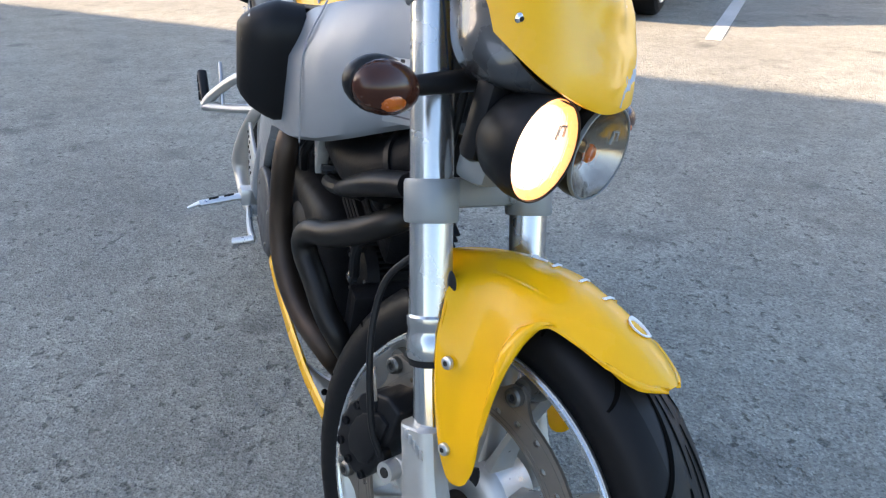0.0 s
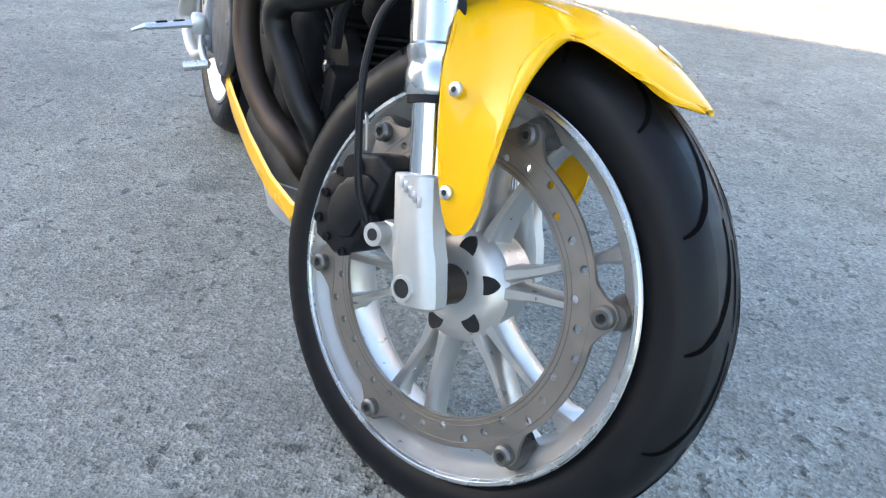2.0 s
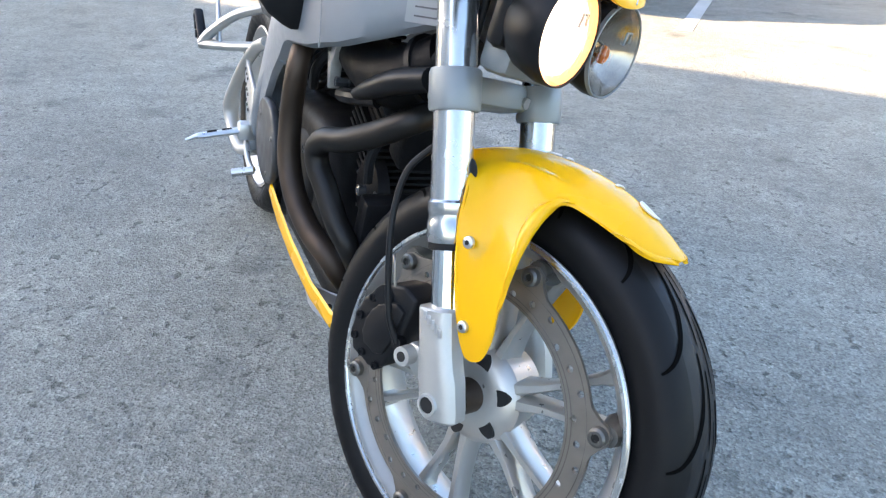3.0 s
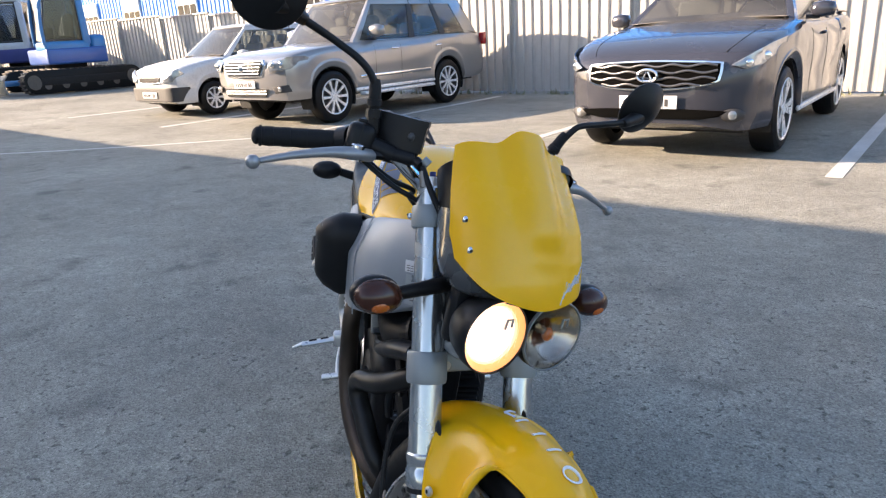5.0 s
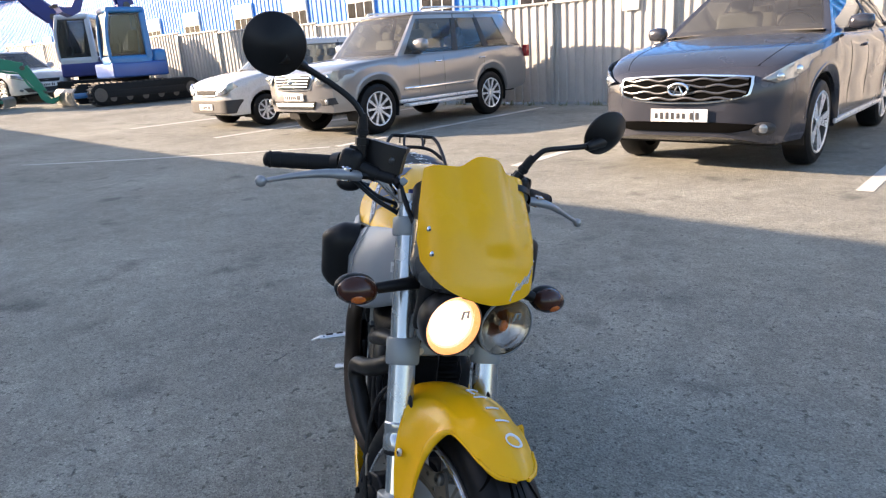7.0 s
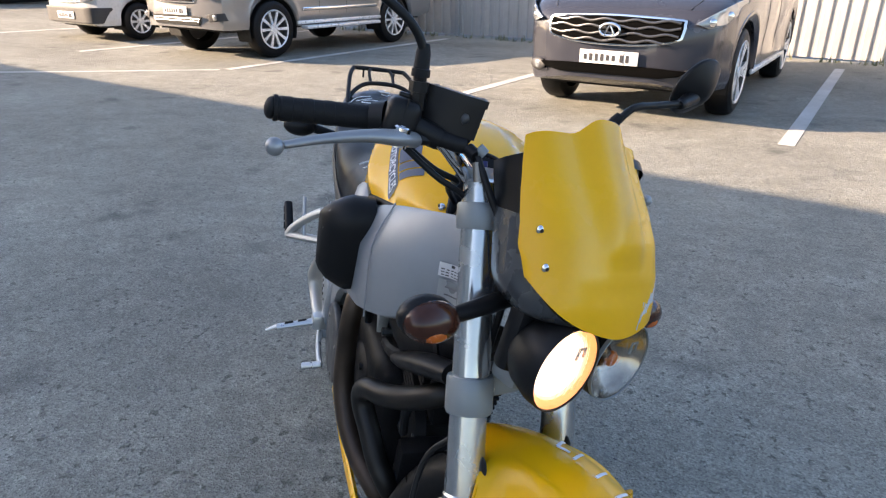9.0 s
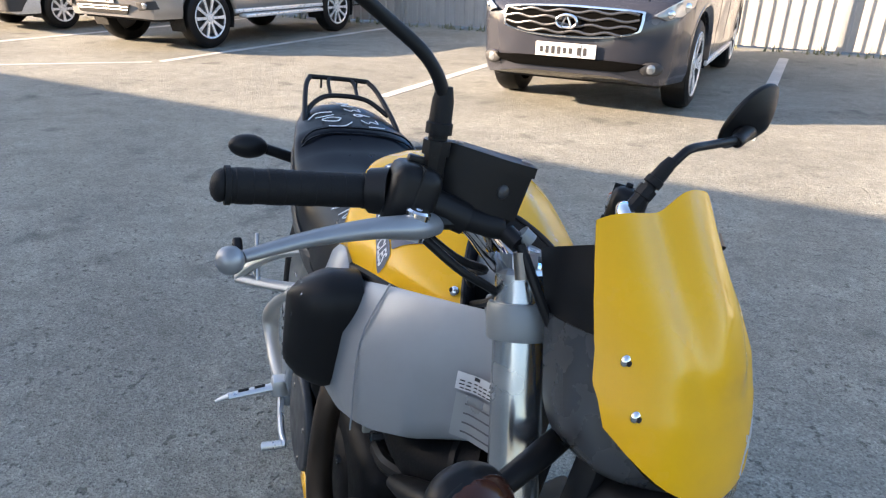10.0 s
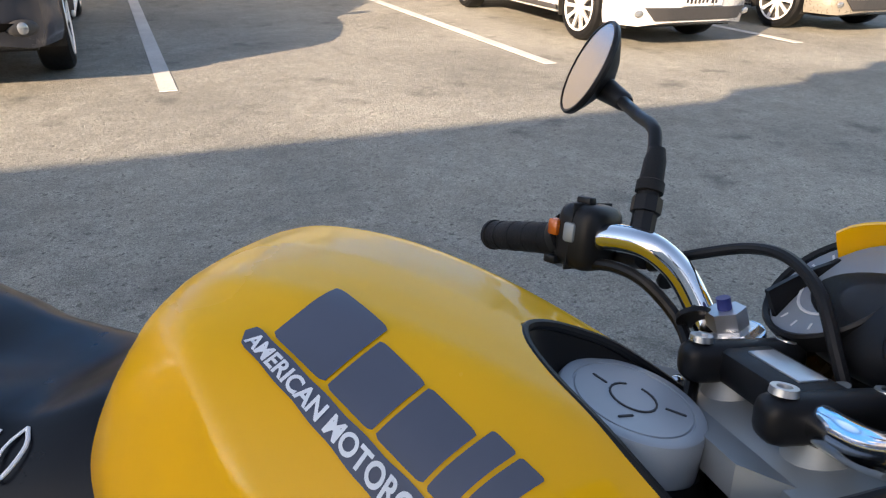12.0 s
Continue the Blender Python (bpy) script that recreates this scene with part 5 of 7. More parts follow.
        for sx in (-1, 1):
            front("clamp_bolt", cyl((0.062 * sx, yc - 0.004, (z0 + z1) / 2), (0.062 * sx, yc + 0.014, (z0 + z1) / 2), 0.008), ALU, c)


fork()


def fender():
    # lower edge of the skin: angle of the crown above it, then x, y, z of the edge
    hem = [(58, 0.060, 0.158, 0.560), (64, 0.078, 0.128, 0.572), (69, 0.088, 0.098, 0.581), (72.5, 0.098, 0.076, 0.578), (74.5, 0.108, 0.066, 0.562), (76.5, 0.116, 0.057, 0.525), (78.5, 0.119, 0.042, 0.482), (80.5, 0.119, 0.026, 0.445), (82.5, 0.117, 0.010, 0.412), (84.5, 0.114, -0.002, 0.391), (86.5, 0.112, -0.012, 0.380), (89, 0.112, -0.024, 0.380), (91, 0.113, -0.037, 0.392), (93, 0.115, -0.0423, 0.422), (94.5, 0.116, -0.0384, 0.4555), (96, 0.116, -0.0353, 0.488), (97.2, 0.114, -0.0310, 0.522), (98.2, 0.107, -0.0240, 0.554), (99.2, 0.097, -0.0240, 0.576), (100.2, 0.088, -0.0290, 0.593), (101.5, 0.081, -0.0387, 0.6005), (104, 0.074, -0.0588, 0.602), (108, 0.067, -0.0874, 0.597), (112.5, 0.056, -0.1202, 0.590), (117, 0.040, -0.1504, 0.5836), (121, 0.012, -0.1748, 0.5836)]
    degs = [r[0] for r in hem]
    stations = []
    d = 58.0
    while d < 121.01:
        stations.append(d)
        d += 0.5 if 71 < d < 104 else 1.0
    rows = []
    edges = smooth_path([Vector(r[1:]) for r in hem], 8)
    for deg in stations:
        f = float(np.interp(deg, degs, range(len(degs)))) * 8
        k = min(len(edges) - 2, int(f))
        e = edges[k].lerp(edges[k + 1], f - k)
        g = (deg - 52) / 69
        r = 0.339 + 0.003 * math.sin(g * 3.0)
        hw = float(np.interp(g, [0.08, 0.2, 0.55, 0.8, 0.92, 0.97, 1.0], [0.058, 0.070, 0.071, 0.063, 0.052, 0.038, 0.012]))
        crown = [Vector(polar(hw * u, r - 0.026 * (hw / 0.071) * (1 - math.cos(u * 1.2)) / (1 - math.cos(1.2)), deg)) for u in (0, 0.35, 0.7, 1.0)]
        deep = max(0.0, (crown[-1] - e).length - 0.02)
        if deep > 0.02:
            mid = crown[-1].lerp(e, 0.45) + Vector((0.010 + 0.05 * deep, 0, 0.004))
            low = crown[-1].lerp(e, 0.80) + Vector((0.008 + 0.03 * deep, 0, 0))
        else:
            mid = crown[-1].lerp(e, 0.45) + Vector((0.002, 0, 0.001))
            low = crown[-1].lerp(e, 0.80) + Vector((0.001, 0, 0))
        half = smooth_path(crown + [mid, low, e], 4)
        rows.append([Vector((-p.x, p.y, p.z)) for p in half[::-1]] + half[1:])
    fen = front("front_fender", shell(rows, -0.0035), YELLOW, None, "glossy yellow front fender with chalk marks", 60)
    for sx in (-1, 1):
        for x, y, z in ((0.122, 0.031, 0.519), (0.121, 0.000, 0.4185)):
            front("fender_screw", lathe([((x + 0.0035) * sx, 0.0), ((x + 0.0035) * sx, 0.005), ((x + 0.002) * sx, 0.0075), ((x - 0.002) * sx, 0.008)], (0, y, z), 16), ALU, fen, "small steel screw")
            front("screw_socket", lathe([((x + 0.0038) * sx, 0.0), ((x + 0.0038) * sx, 0.0035)], (0, y, z), 6), DARK, fen)
        # flat dark oval that stands in for the shade of the notch by the fork
        front("fender_notch_shade", ball((0.092 * sx, 0.084, 0.590), (0.0045, 0.012, 0.018), 16, (-20, 0, 0)), DARK, fen)

    # chalk strokes on top
    def skin(x, deg):
        f = float(np.interp(deg, stations, range(len(stations))))
        k = max(0, min(len(rows) - 2, int(f)))
        row = [p.lerp(q, f - k) for p, q in zip(rows[k], rows[k + 1])]
        for p, q in zip(row, row[1:]):
            if p.x <= x <= q.x:
                c = p.lerp(q, (x - p.x) / max(1e-6, q.x - p.x))
                return c + Vector((0, math.cos(radians(deg)), math.sin(radians(deg)))) * 0.0018
        return row[len(row) // 2]
    for x0, d0, x1, d1 in ((0.002, 100.5, 0.036, 100.0), (0.002, 94.5, 0.036, 93.5), (0.000, 88.0, 0.034, 86.5), (0.004, 82.5, 0.040, 80.0), (0.004, 82.5, 0.010, 85.5)):
        front("chalk_stroke", tube([skin(x0 + (x1 - x0) * k / 5, d0 + (d1 - d0) * k / 5) for k in range(6)], 0.0026, 6, 1, flat=0.5), CHALK, fen, "white chalk stroke")
    ring = [skin(0.016 + 0.017 * math.cos(t), 108.5 + 2.3 * math.sin(t)) for t in [2 * math.pi * i / 20 for i in range(21)]]
    front("chalk_ring", tube(ring, 0.0026, 6, 1, flat=0.5), CHALK, fen, "white chalk ring")
    return fen


fender()


def caliper():
    out = [(0.085, 0.405), (0.112, 0.414), (0.128, 0.408), (0.140, 0.405), (0.150, 0.392), (0.162, 0.388), (0.168, 0.372), (0.178, 0.364), (0.180, 0.347), (0.187, 0.336), (0.184, 0.320), (0.187, 0.306), (0.178, 0.294), (0.172, 0.280), (0.150, 0.278), (0.135, 0.272), (0.110, 0.285), (0.095, 0.33)]
    c = front("brake_caliper", slab(out, -0.110, -0.048, 0.006, 3), BLACKP, None, "black six piston brake caliper")
    front("caliper_face", slab([(0.115 + (y - 0.115) * 0.62, 0.345 + (z - 0.345) * 0.62) for y, z in out], -0.116, -0.105, 0.004, 2), BLACKP, c)
    front("caliper_badge", lathe([(-0.1135, 0.0), (-0.1135, 0.016), (-0.110, 0.017)], (0, 0.140, 0.384), 24), BLACKP, c)
    for y, z in ((0.158, 0.372), (0.172, 0.338), (0.172, 0.305), (0.120, 0.284), (0.150, 0.289), (0.135, 0.392)):
        front("caliper_bolt", lathe([(-0.1125, 0.0), (-0.1125, 0.003), (-0.114, 0.0035), (-0.114, 0.006), (-0.10, 0.0065)], (0, y, z), 12), ENGINE, c)
    front("banjo", tube([(-0.105, 0.092, 0.338), (-0.118, 0.092, 0.338)], 0.009, 12, 1), BLACKP, c)
    front("brake_hose", tube([(-0.116, 0.092, 0.338), (-0.126, 0.112, 0.375), (-0.130, 0.138, 0.45), (-0.127, 0.155, 0.51), (-0.118, 0.158, 0.565), (-0.100, 0.135, 0.612), (-0.075, 0.135, 0.65), (-0.06, 0.15, 0.70)], 0.0045, 10), BLACKP, c, "black brake hose")
    front("hose_clip", tube([(-0.131, 0.128, 0.455), (-0.138, 0.118, 0.45), (-0.136, 0.108, 0.42)], 0.0022, 8), STEEL, c)


caliper()


def headlamp(x, lit):
    z, yf, r = 0.777, 0.024, 0.0570
    h = front("headlamp", lathe_y([(-0.001, r + 0.0005), (0.004, r + 0.0025), (0.020, r + 0.0025), (0.050, r - 0.006), (0.075, r - 0.022), (0.090, 0.018), (0.092, 0.0)], (x, yf, z), 48), BLACKP, None, "round headlamp, lit" if lit else "round headlamp, not lit")
    front("reflector", lathe_y([(0.012, r - 0.010), (0.022, r - 0.017), (0.034, r - 0.032), (0.042, 0.012), (0.043, 0.0)], (x, yf, z), 48), LAMP_ON if lit else REFL, h, "glowing warm reflector" if lit else "clear reflector with orange tint")
    front("reflector_edge", lathe_y([(0.002, r - 0.0005), (0.012, r - 0.010)], (x, yf, z), 48), LAMP_RIM if lit else REFL, h)
    if lit:
        front("glow_ring", lathe_y([(0.0125, r - 0.0101), (0.0165, r - 0.0135)], (x, yf - 0.0006, z), 48), LAMP_WARM, h)
    g = front("lens", lathe_y([(0.000, r), (-0.005, r * 0.72), (-0.008, r * 0.36), (-0.009, 0.0)], (x, yf, z), 48), GLASS, h)
    g.visible_shadow = False
    front("rim_ring", lathe_y([(0.001, r - 0.0005), (-0.0015, r + 0.0006), (-0.001, r + 0.0022), (0.004, r + 0.0028)], (x, yf, z), 48), BLACKP if lit else CLAMP, h)
    if not lit:
        front("bulb", lathe_y([(0.024, 0.0), (0.024, 0.005), (0.029, 0.007), (0.041, 0.007)], (x, yf, z), 16), REFL, h)
    front("bulb_shield", tube([(x + 0.014, yf + 0.004, z + 0.012), (x + 0.016, yf + 0.004, z + 0.027), (x + 0.026, yf + 0.004, z + 0.028), (x + 0.026, yf + 0.004, z + 0.016)], 0.0022, 8, 1), CLAMP, h)
    if not lit:
        front("amber_bulb", ball((x + 0.010, yf + 0.026, z - 0.006), (0.010, 0.008, 0.012), 14), ORANGE, h, "orange side light")
    for k in range(9):
        xx = -0.044 + 0.011 * k
        hh = math.sqrt(max(0.0, (r - 0.004) ** 2 - xx * xx))
        yy = yf - 0.0085 + 0.0085 * ((xx * xx) / r ** 2)
        front("lens_rib", tube([(x + xx, yy + 0.008, z - hh), (x + xx, yy, z - hh * 0.5), (x + xx, yy - 0.0006, z), (x + xx, yy, z + hh * 0.5), (x + xx, yy + 0.008, z + hh)], 0.0009, 5, 2), GLASS, g).visible_shadow = False


def lathe_y(profile, c, n=40):
    """Turns (y, r) pairs about an axis along y through c."""
    bm = lathe(profile, (0, 0, 0), n)
    bm.transform(Matrix.Translation(c) @ pose(0, 0, 0, 0, 0, 90))
    return bm


def lathe_up(profile, c, n=20):
    """Turns (z, r) pairs about an upright axis through c."""
    bm = lathe(profile, (0, 0, 0), n)
    bm.transform(Matrix.Translation(c) @ pose(0, 0, 0, 0, -90, 0))
    return bm


headlamp(-0.0737, True)
headlamp(0.0440, False)


SCREEN_X = -0.0145          # the lamps and the screen sit a little to the right of the steering axis


def screen_y(x, z):
    u = x - SCREEN_X
    yc = float(np.interp(z, [0.79, 0.825, 0.860, 0.897, 0.936, 0.970, 1.0, 1.03, 1.075], [0.008, 0.010, 0.014, 0.023, 0.041, 0.067, 0.094, 0.118, 0.151]))
    lift = min(1.0, max(0.0, (z - 0.875) / 0.13))
    ridge = 0.024 * math.exp(-((u - 0.004) / 0.042) ** 4) * lift * lift * (3 - 2 * lift)
    flat = min(1.0, max(0.0, (z - 0.835) / 0.07))
    return yc + 0.0135 * flat + (1.6 - 1.0 * flat) * u * u + 0.04 * (abs(u) / 0.12) ** 8 - ridge


def flyscreen():
    rows = []
    for i in range(33):
        f = i / 32
        row = []
        for j in range(33):
            u = -1 + 2 * j / 32
            zt = 1.042 + 0.006 * (1 - u * u) + 0.026 * math.exp(-((u - 0.03) / 0.36) ** 4) - 0.010 * abs(u) ** 12
            zb = 0.826 + 0.028 * abs(u) ** 1.6 + 0.024 * abs(u) ** 8
            z = zb + (zt - zb) * f
            hw = float(np.interp(f, [0, 0.2, 0.4, 0.6, 0.8, 0.95, 1], [0.1215, 0.1250, 0.1240, 0.1215, 0.1170, 0.1135, 0.1120]))
            x = SCREEN_X + hw * u
            row.append(Vector((x, screen_y(x, z), z)))
        rows.append(row)
    s = front("flyscreen", shell(rows, -0.004), YELLOW, None, "glossy yellow flyscreen over the headlamps", 50)
    for sx in (-1, 1):
        for u, z in ((0.1155 * sx, 0.936), (0.1125 * sx, 0.897)):
            x = SCREEN_X + u
            y = screen_y(x, z)
            front("screen_screw", ball((x, y - 0.001, z), (0.0065, 0.005, 0.0065), 12), CHROME, s, "small chrome screw")
            front("screw_socket", ball((x + 0.002 * sx, y - 0.0055, z), (0.0028, 0.002, 0.0028), 8), DARK, s)
    # small script emblem, drawn as plain slanted strokes
    for k in range(10):
        x = 0.030 + 0.0056 * k
        z = 0.853 + 0.0036 * k
        hgt = (0.034, 0.022, 0.014, 0.018, 0.024, 0.016, 0.018, 0.024, 0.030, 0.010)[k]
        for m, r, d in ((INK, 0.0040, 0.001), (FOIL, 0.0017, 0.0036)):
            a = (x - 0.007, screen_y(x - 0.007, z - hgt / 2) - d, z - hgt / 2)
            b = (x + 0.007, screen_y(x + 0.007, z + hgt / 2) - d, z + hgt / 2)
            front("emblem_stroke", tube([a, b], r, 6, 1, flat=0.5), m, s)
    # cowl behind the screen: black above, metallic grey below, which sweeps over the lamps
    for sx in (-1, 1):
        def grid(secs):
            cols = [smooth_path([Vector(q) for q in col], 5) for col in zip(*secs)]
            return shell([list(smooth_path(r, 4)) for r in zip(*cols)], 0.004 * sx)

        def sec(zf, uf, rear, out=0.004):
            xf = SCREEN_X + sx * uf
            a = Vector((xf, screen_y(xf, zf) + 0.012, zf))
            c = Vector((SCREEN_X * 0.6 + sx * rear[0], rear[1], rear[2]))
            m = (a + c) / 2 + Vector((out * sx, 0, 0))
            return [tuple(a), tuple(m), tuple(c)]
        front("cowl_panel", grid((sec(1.012, 0.110, (0.100, 0.215, 0.985)), sec(0.975, 0.114, (0.103, 0.203, 0.965)), sec(0.940, 0.115, (0.104, 0.182, 0.930)))), BLACKP, None, "matt black cowl panel")
        front("cowl_lower", grid((sec(0.944, 0.1155, (0.105, 0.186, 0.934), 0.006), sec(0.900, 0.1155, (0.106, 0.166, 0.885), 0.010), sec(0.872, 0.112, (0.106, 0.150, 0.852), 0.016), sec(0.852, 0.098, (0.102, 0.125, 0.832), 0.018), sec(0.838, 0.070, (0.086, 0.096, 0.826), 0.016), sec(0.828, 0.020, (0.03, 0.075, 0.832), 0.0))), GREYP, None, "dark grey metallic headlamp cowl")
    front("lamp_bracket", box((SCREEN_X, 0.105, 0.735), (0.15, 0.05, 0.05), (0, 0, 0), 0.012), CLAMP, None, "grey lamp bracket")
    front("lamp_stay", box((SCREEN_X, 0.096, 0.800), (0.205, 0.03, 0.12), (0, 0, 0), 0.012), BLACKP, None, "black lamp carrier")


flyscreen()


def signal(sx):
    c = Vector((-0.232, 0.119, 0.804)) if sx < 0 else Vector((0.203, 0.108, 0.806))
    st = front("turn_signal", tube([(0.085 * sx, 0.140, 0.820), (0.13 * sx, 0.132, 0.816), c - Vector((0.036 * sx, -0.004, -0.003))], [0.0125, 0.0125, 0.0105], 14), BLACKP, None, "orange turn signal on a black stalk")
    front("signal_body", ball((c.x, c.y + 0.010, c.z + 0.001), (0.0405, 0.026, 0.0275), 24), BLACKP, st)
    front("signal_seam", ball((c.x, c.y + 0.0045, c.z), (0.0408, 0.0045, 0.0278), 24), DARK, st)
    front("signal_lens", ball((c.x, c.y - 0.001, c.z), (0.0395, 0.027, 0.0268), 24), SMOKED, st, "dark smoked amber lens")
    # orange patch that paints the light gathered low in the lens
    front("signal_glow", ball((c.x + 0.003 * sx, c.y - 0.0032, c.z - 0.0072), (0.025, 0.0257, 0.0160), 20), ORANGE, st, "orange glow painted low on the lens")


signal(-1)
signal(1)


def handlebar():
    left = [(0.0, 0.252, 0.936), (0.05, 0.245, 0.937), (0.100, 0.243, 0.939), (0.122, 0.246, 0.953), (0.138, 0.262, 0.984), (0.151, 0.284, 1.003), (0.180, 0.303, 1.005), (0.205, 0.318, 0.999), (0.226, 0.329, 0.994), (0.250, 0.337, 0.990)]
    right = [(0.055, 0.260, 0.938), (0.095, 0.260, 0.945), (0.135, 0.258, 0.968), (0.165, 0.268, 0.990), (0.200, 0.290, 0.998), (0.226, 0.322, 0.994), (0.250, 0.337, 0.990)]
    bar = front("handlebar", tube([(-a, b, d) for a, b, d in right[::-1]] + left, 0.0122, 18, 8), CHROME, None, "chrome tubular handlebar")
    bc = front("bar_clamp", box((0.018, 0.246, 0.938), (0.090, 0.044, 0.026), (-6, 0, 0), 0.007), BLACKP, None, "black handlebar clamp")
    front("clamp_window", box((0.018, 0.244, 0.9512), (0.056, 0.020, 0.003), (-6, 0, 0), 0.001), ALU, bc)
    for x in (-0.030, 0.066):
        front("clamp_block", box((x, 0.244, 0.938), (0.026, 0.094, 0.030), (-4, 0, 0), 0.010, 3), BLACKP, bc)
        for y in (0.210, 0.278):
            front("clamp_screw", lathe_up([(0.0, 0.0085), (0.0045, 0.008), (0.0045, 0.0046), (0.001, 0.0042), (0.001, 0.0)], (x, y, 0.951)), ALU, bc, "socket head screw")
            front("screw_hole", lathe_up([(0.0016, 0.0), (0.0016, 0.0042)], (x, y, 0.951), 6), DARK, bc)
        front("riser", tube([(x, 0.244, 0.895), (x, 0.244, 0.904), (x, 0.244, 0.924)], [0.034, 0.026, 0.022], 20, 1), CLAMP, bc)
    front("clamp_bridge", loft([[Vector((a, b, z)) for a, b in ((-0.085, 0.205), (0.085, 0.205), (0.060, 0.275), (0.030, 0.300), (-0.030, 0.300), (-0.060, 0.275))] for z in (0.884, 0.900, 0.906)]), CLAMP, bc, "grey cast fork bridge")
    nut = front("stem_nut", tube([(0, 0.205, 0.915), (0, 0.209, 0.928), (0, 0.2095, 0.929), (0, 0.214, 0.936)], [0.019, 0.019, 0.012, 0.012], 6, 1), ALU, None, "steel steering stem nut")
    front("stem_bolt", cyl((0, 0.213, 0.935), (0, 0.217, 0.946), 0.006), STEEL, nut)
    for sx in (-1, 1):
        d = Vector((0.121 * sx, 0.046, -0.019))
        a = Vector((0.232 * sx, 0.330, 0.993))
        def G(f):
            return a + d * f
        g = front("grip", tube([G(0), G(0.035), G(0.04), G(0.085), G(0.09), G(0.96), G(0.965), G(1.0)], [0.0195, 0.0195, 0.0165, 0.0165, 0.0158, 0.0152, 0.0168, 0.0168], 24, 1), RUBBER, None, "black rubber grip")
        for f in (0.22, 0.42, 0.62, 0.82):
            front("grip_ridge", tube([G(f), G(f + 0.008), G(f + 0.11), G(f + 0.118)], [0.0150, 0.0160, 0.0158, 0.0150], 22, 1), RUBBER, g)
        front("bar_end", ball(G(1.02), (0.009, 0.0145, 0.0145), 16, (0, 0, 20 * sx)), RUBBER, g)
        back = 0.016 if sx > 0 else 0.0
        sw = front("switch_housing", box((0.214 * sx, 0.302 + back, 1.000), (0.046, 0.050, 0.060), (0, -4 * sx, 30 * sx), 0.013, 3), BLACKP, None, "black switch housing")
        front("switch_neck", tube([(0.225 * sx, 0.315 + back, 0.998), (0.236 * sx, 0.330 + back * 0.3, 0.993)], [0.0225, 0.0205], 20, 1), BLACKP, sw)
        front("switch_cap", box((0.220 * sx, 0.331 + back, 1.006), (0.012, 0.012, 0.016), (0, 0, 30 * sx), 0.003), ORANGE if sx > 0 else RED, sw, "orange switch" if sx > 0 else "red stop switch")
        front("switch_rocker", box((0.203 * sx, 0.322 + back, 1.004), (0.013, 0.010, 0.018), (0, 0, 30 * sx), 0.003), CLAMP, sw)
        front("switch_tab", box((0.212 * sx, 0.308 + back, 1.032), (0.016, 0.010, 0.008), (0, 0, 30 * sx), 0.002), BLACKP, sw)
        front("horn_button", box((0.220 * sx, 0.330 + back, 0.976), (0.014, 0.014, 0.008), (0, 0, 30 * sx), 0.002), BLACKP, sw)
        front("housing_seam", box((0.214 * sx, 0.302 + back, 1.000), (0.0015, 0.0510, 0.0610), (0, -4 * sx, 30 * sx)), DARK, sw)
        lv = front("lever", tube([(0.207 * sx, 0.274, 0.983), (0.24 * sx, 0.262, 0.984), (0.28 * sx, 0.268, 0.979), (0.33 * sx, 0.279, 0.965), (0.378 * sx, 0.284, 0.949)], [0.0138, 0.0142, 0.0108, 0.0080, 0.0060], 18, flat=0.75), LEVERM, None, "satin cast aluminium lever")
        front("lever_ball", ball((0.388 * sx, 0.284, 0.946), (0.0108, 0.0108, 0.0108), 16), LEVERM, lv)
        front("lever_pivot", lathe_up([(0.0, 0.011), (0.024, 0.011), (0.026, 0.009), (0.026, 0.004), (0.023, 0.0)], (0.235 * sx, 0.264, 0.973)), CHROME, lv)
        front("lever_bracket", tube([(0.232 * sx, 0.268, 0.985), (0.205 * sx, 0.282, 0.985), (0.178 * sx, 0.276, 0.988)], [0.011, 0.014, 0.013], 12, 3, flat=0.7), BLACKP, lv)
    # master cylinder with its reservoir
    base = ((-0.194, 0.305), (-0.160, 0.313), (-0.112, 0.262), (-0.136, 0.230), (-0.158, 0.246), (-0.184, 0.288))
    def lid(z0, z1, s0, s1):
        return loft([[Vector((-0.157 + (x + 0.157) * s, 0.274 + (y - 0.274) * s, z)) for x, y in base] for z, s in ((z0, s0), (z1, s1))])
    front("reservoir_foot", lid(0.976, 1.003, 0.55, 0.80), BLACKP, None, "black master cylinder body")
    res = front("brake_reservoir", lid(1.002, 1.045, 0.86, 0.92), BLACKP, None, "black front brake fluid reservoir")
    front("reservoir_lid", lid(1.045, 1.055, 0.97, 0.97), BLACKP, res)
    for x, y in ((-0.176, 0.296), (-0.132, 0.250)):
        front("lid_screw", lathe_up([(0, 0.004), (0.0012, 0.0035), (0.0012, 0.0)], (x, y, 1.056)), STEEL, res)
    front("sight_glass", ball((-0.1535, 0.2475, 1.026), (0.0075, 0.0045, 0.0075), 14), TAILP, res)
    front("master_clamp", tube([(-0.168, 0.270, 0.991), (-0.200, 0.290, 0.998)], 0.0155, 16, 1), BLACKP, res)
    front("master_cylinder", tube([(-0.190, 0.288, 0.992), (-0.150, 0.250, 0.992), (-0.142, 0.243, 0.993)], [0.012, 0.012, 0.010], 14, 2), BLACKP, res)
    front("hose_union", tube([(-0.142, 0.238, 0.990), (-0.140, 0.222, 0.985)], 0.009, 14, 1), BLACKP, res)
    front("union_bolt", cyl((-0.138, 0.225, 0.996), (-0.130, 0.218, 0.990), 0.0075), CLAMP, res)
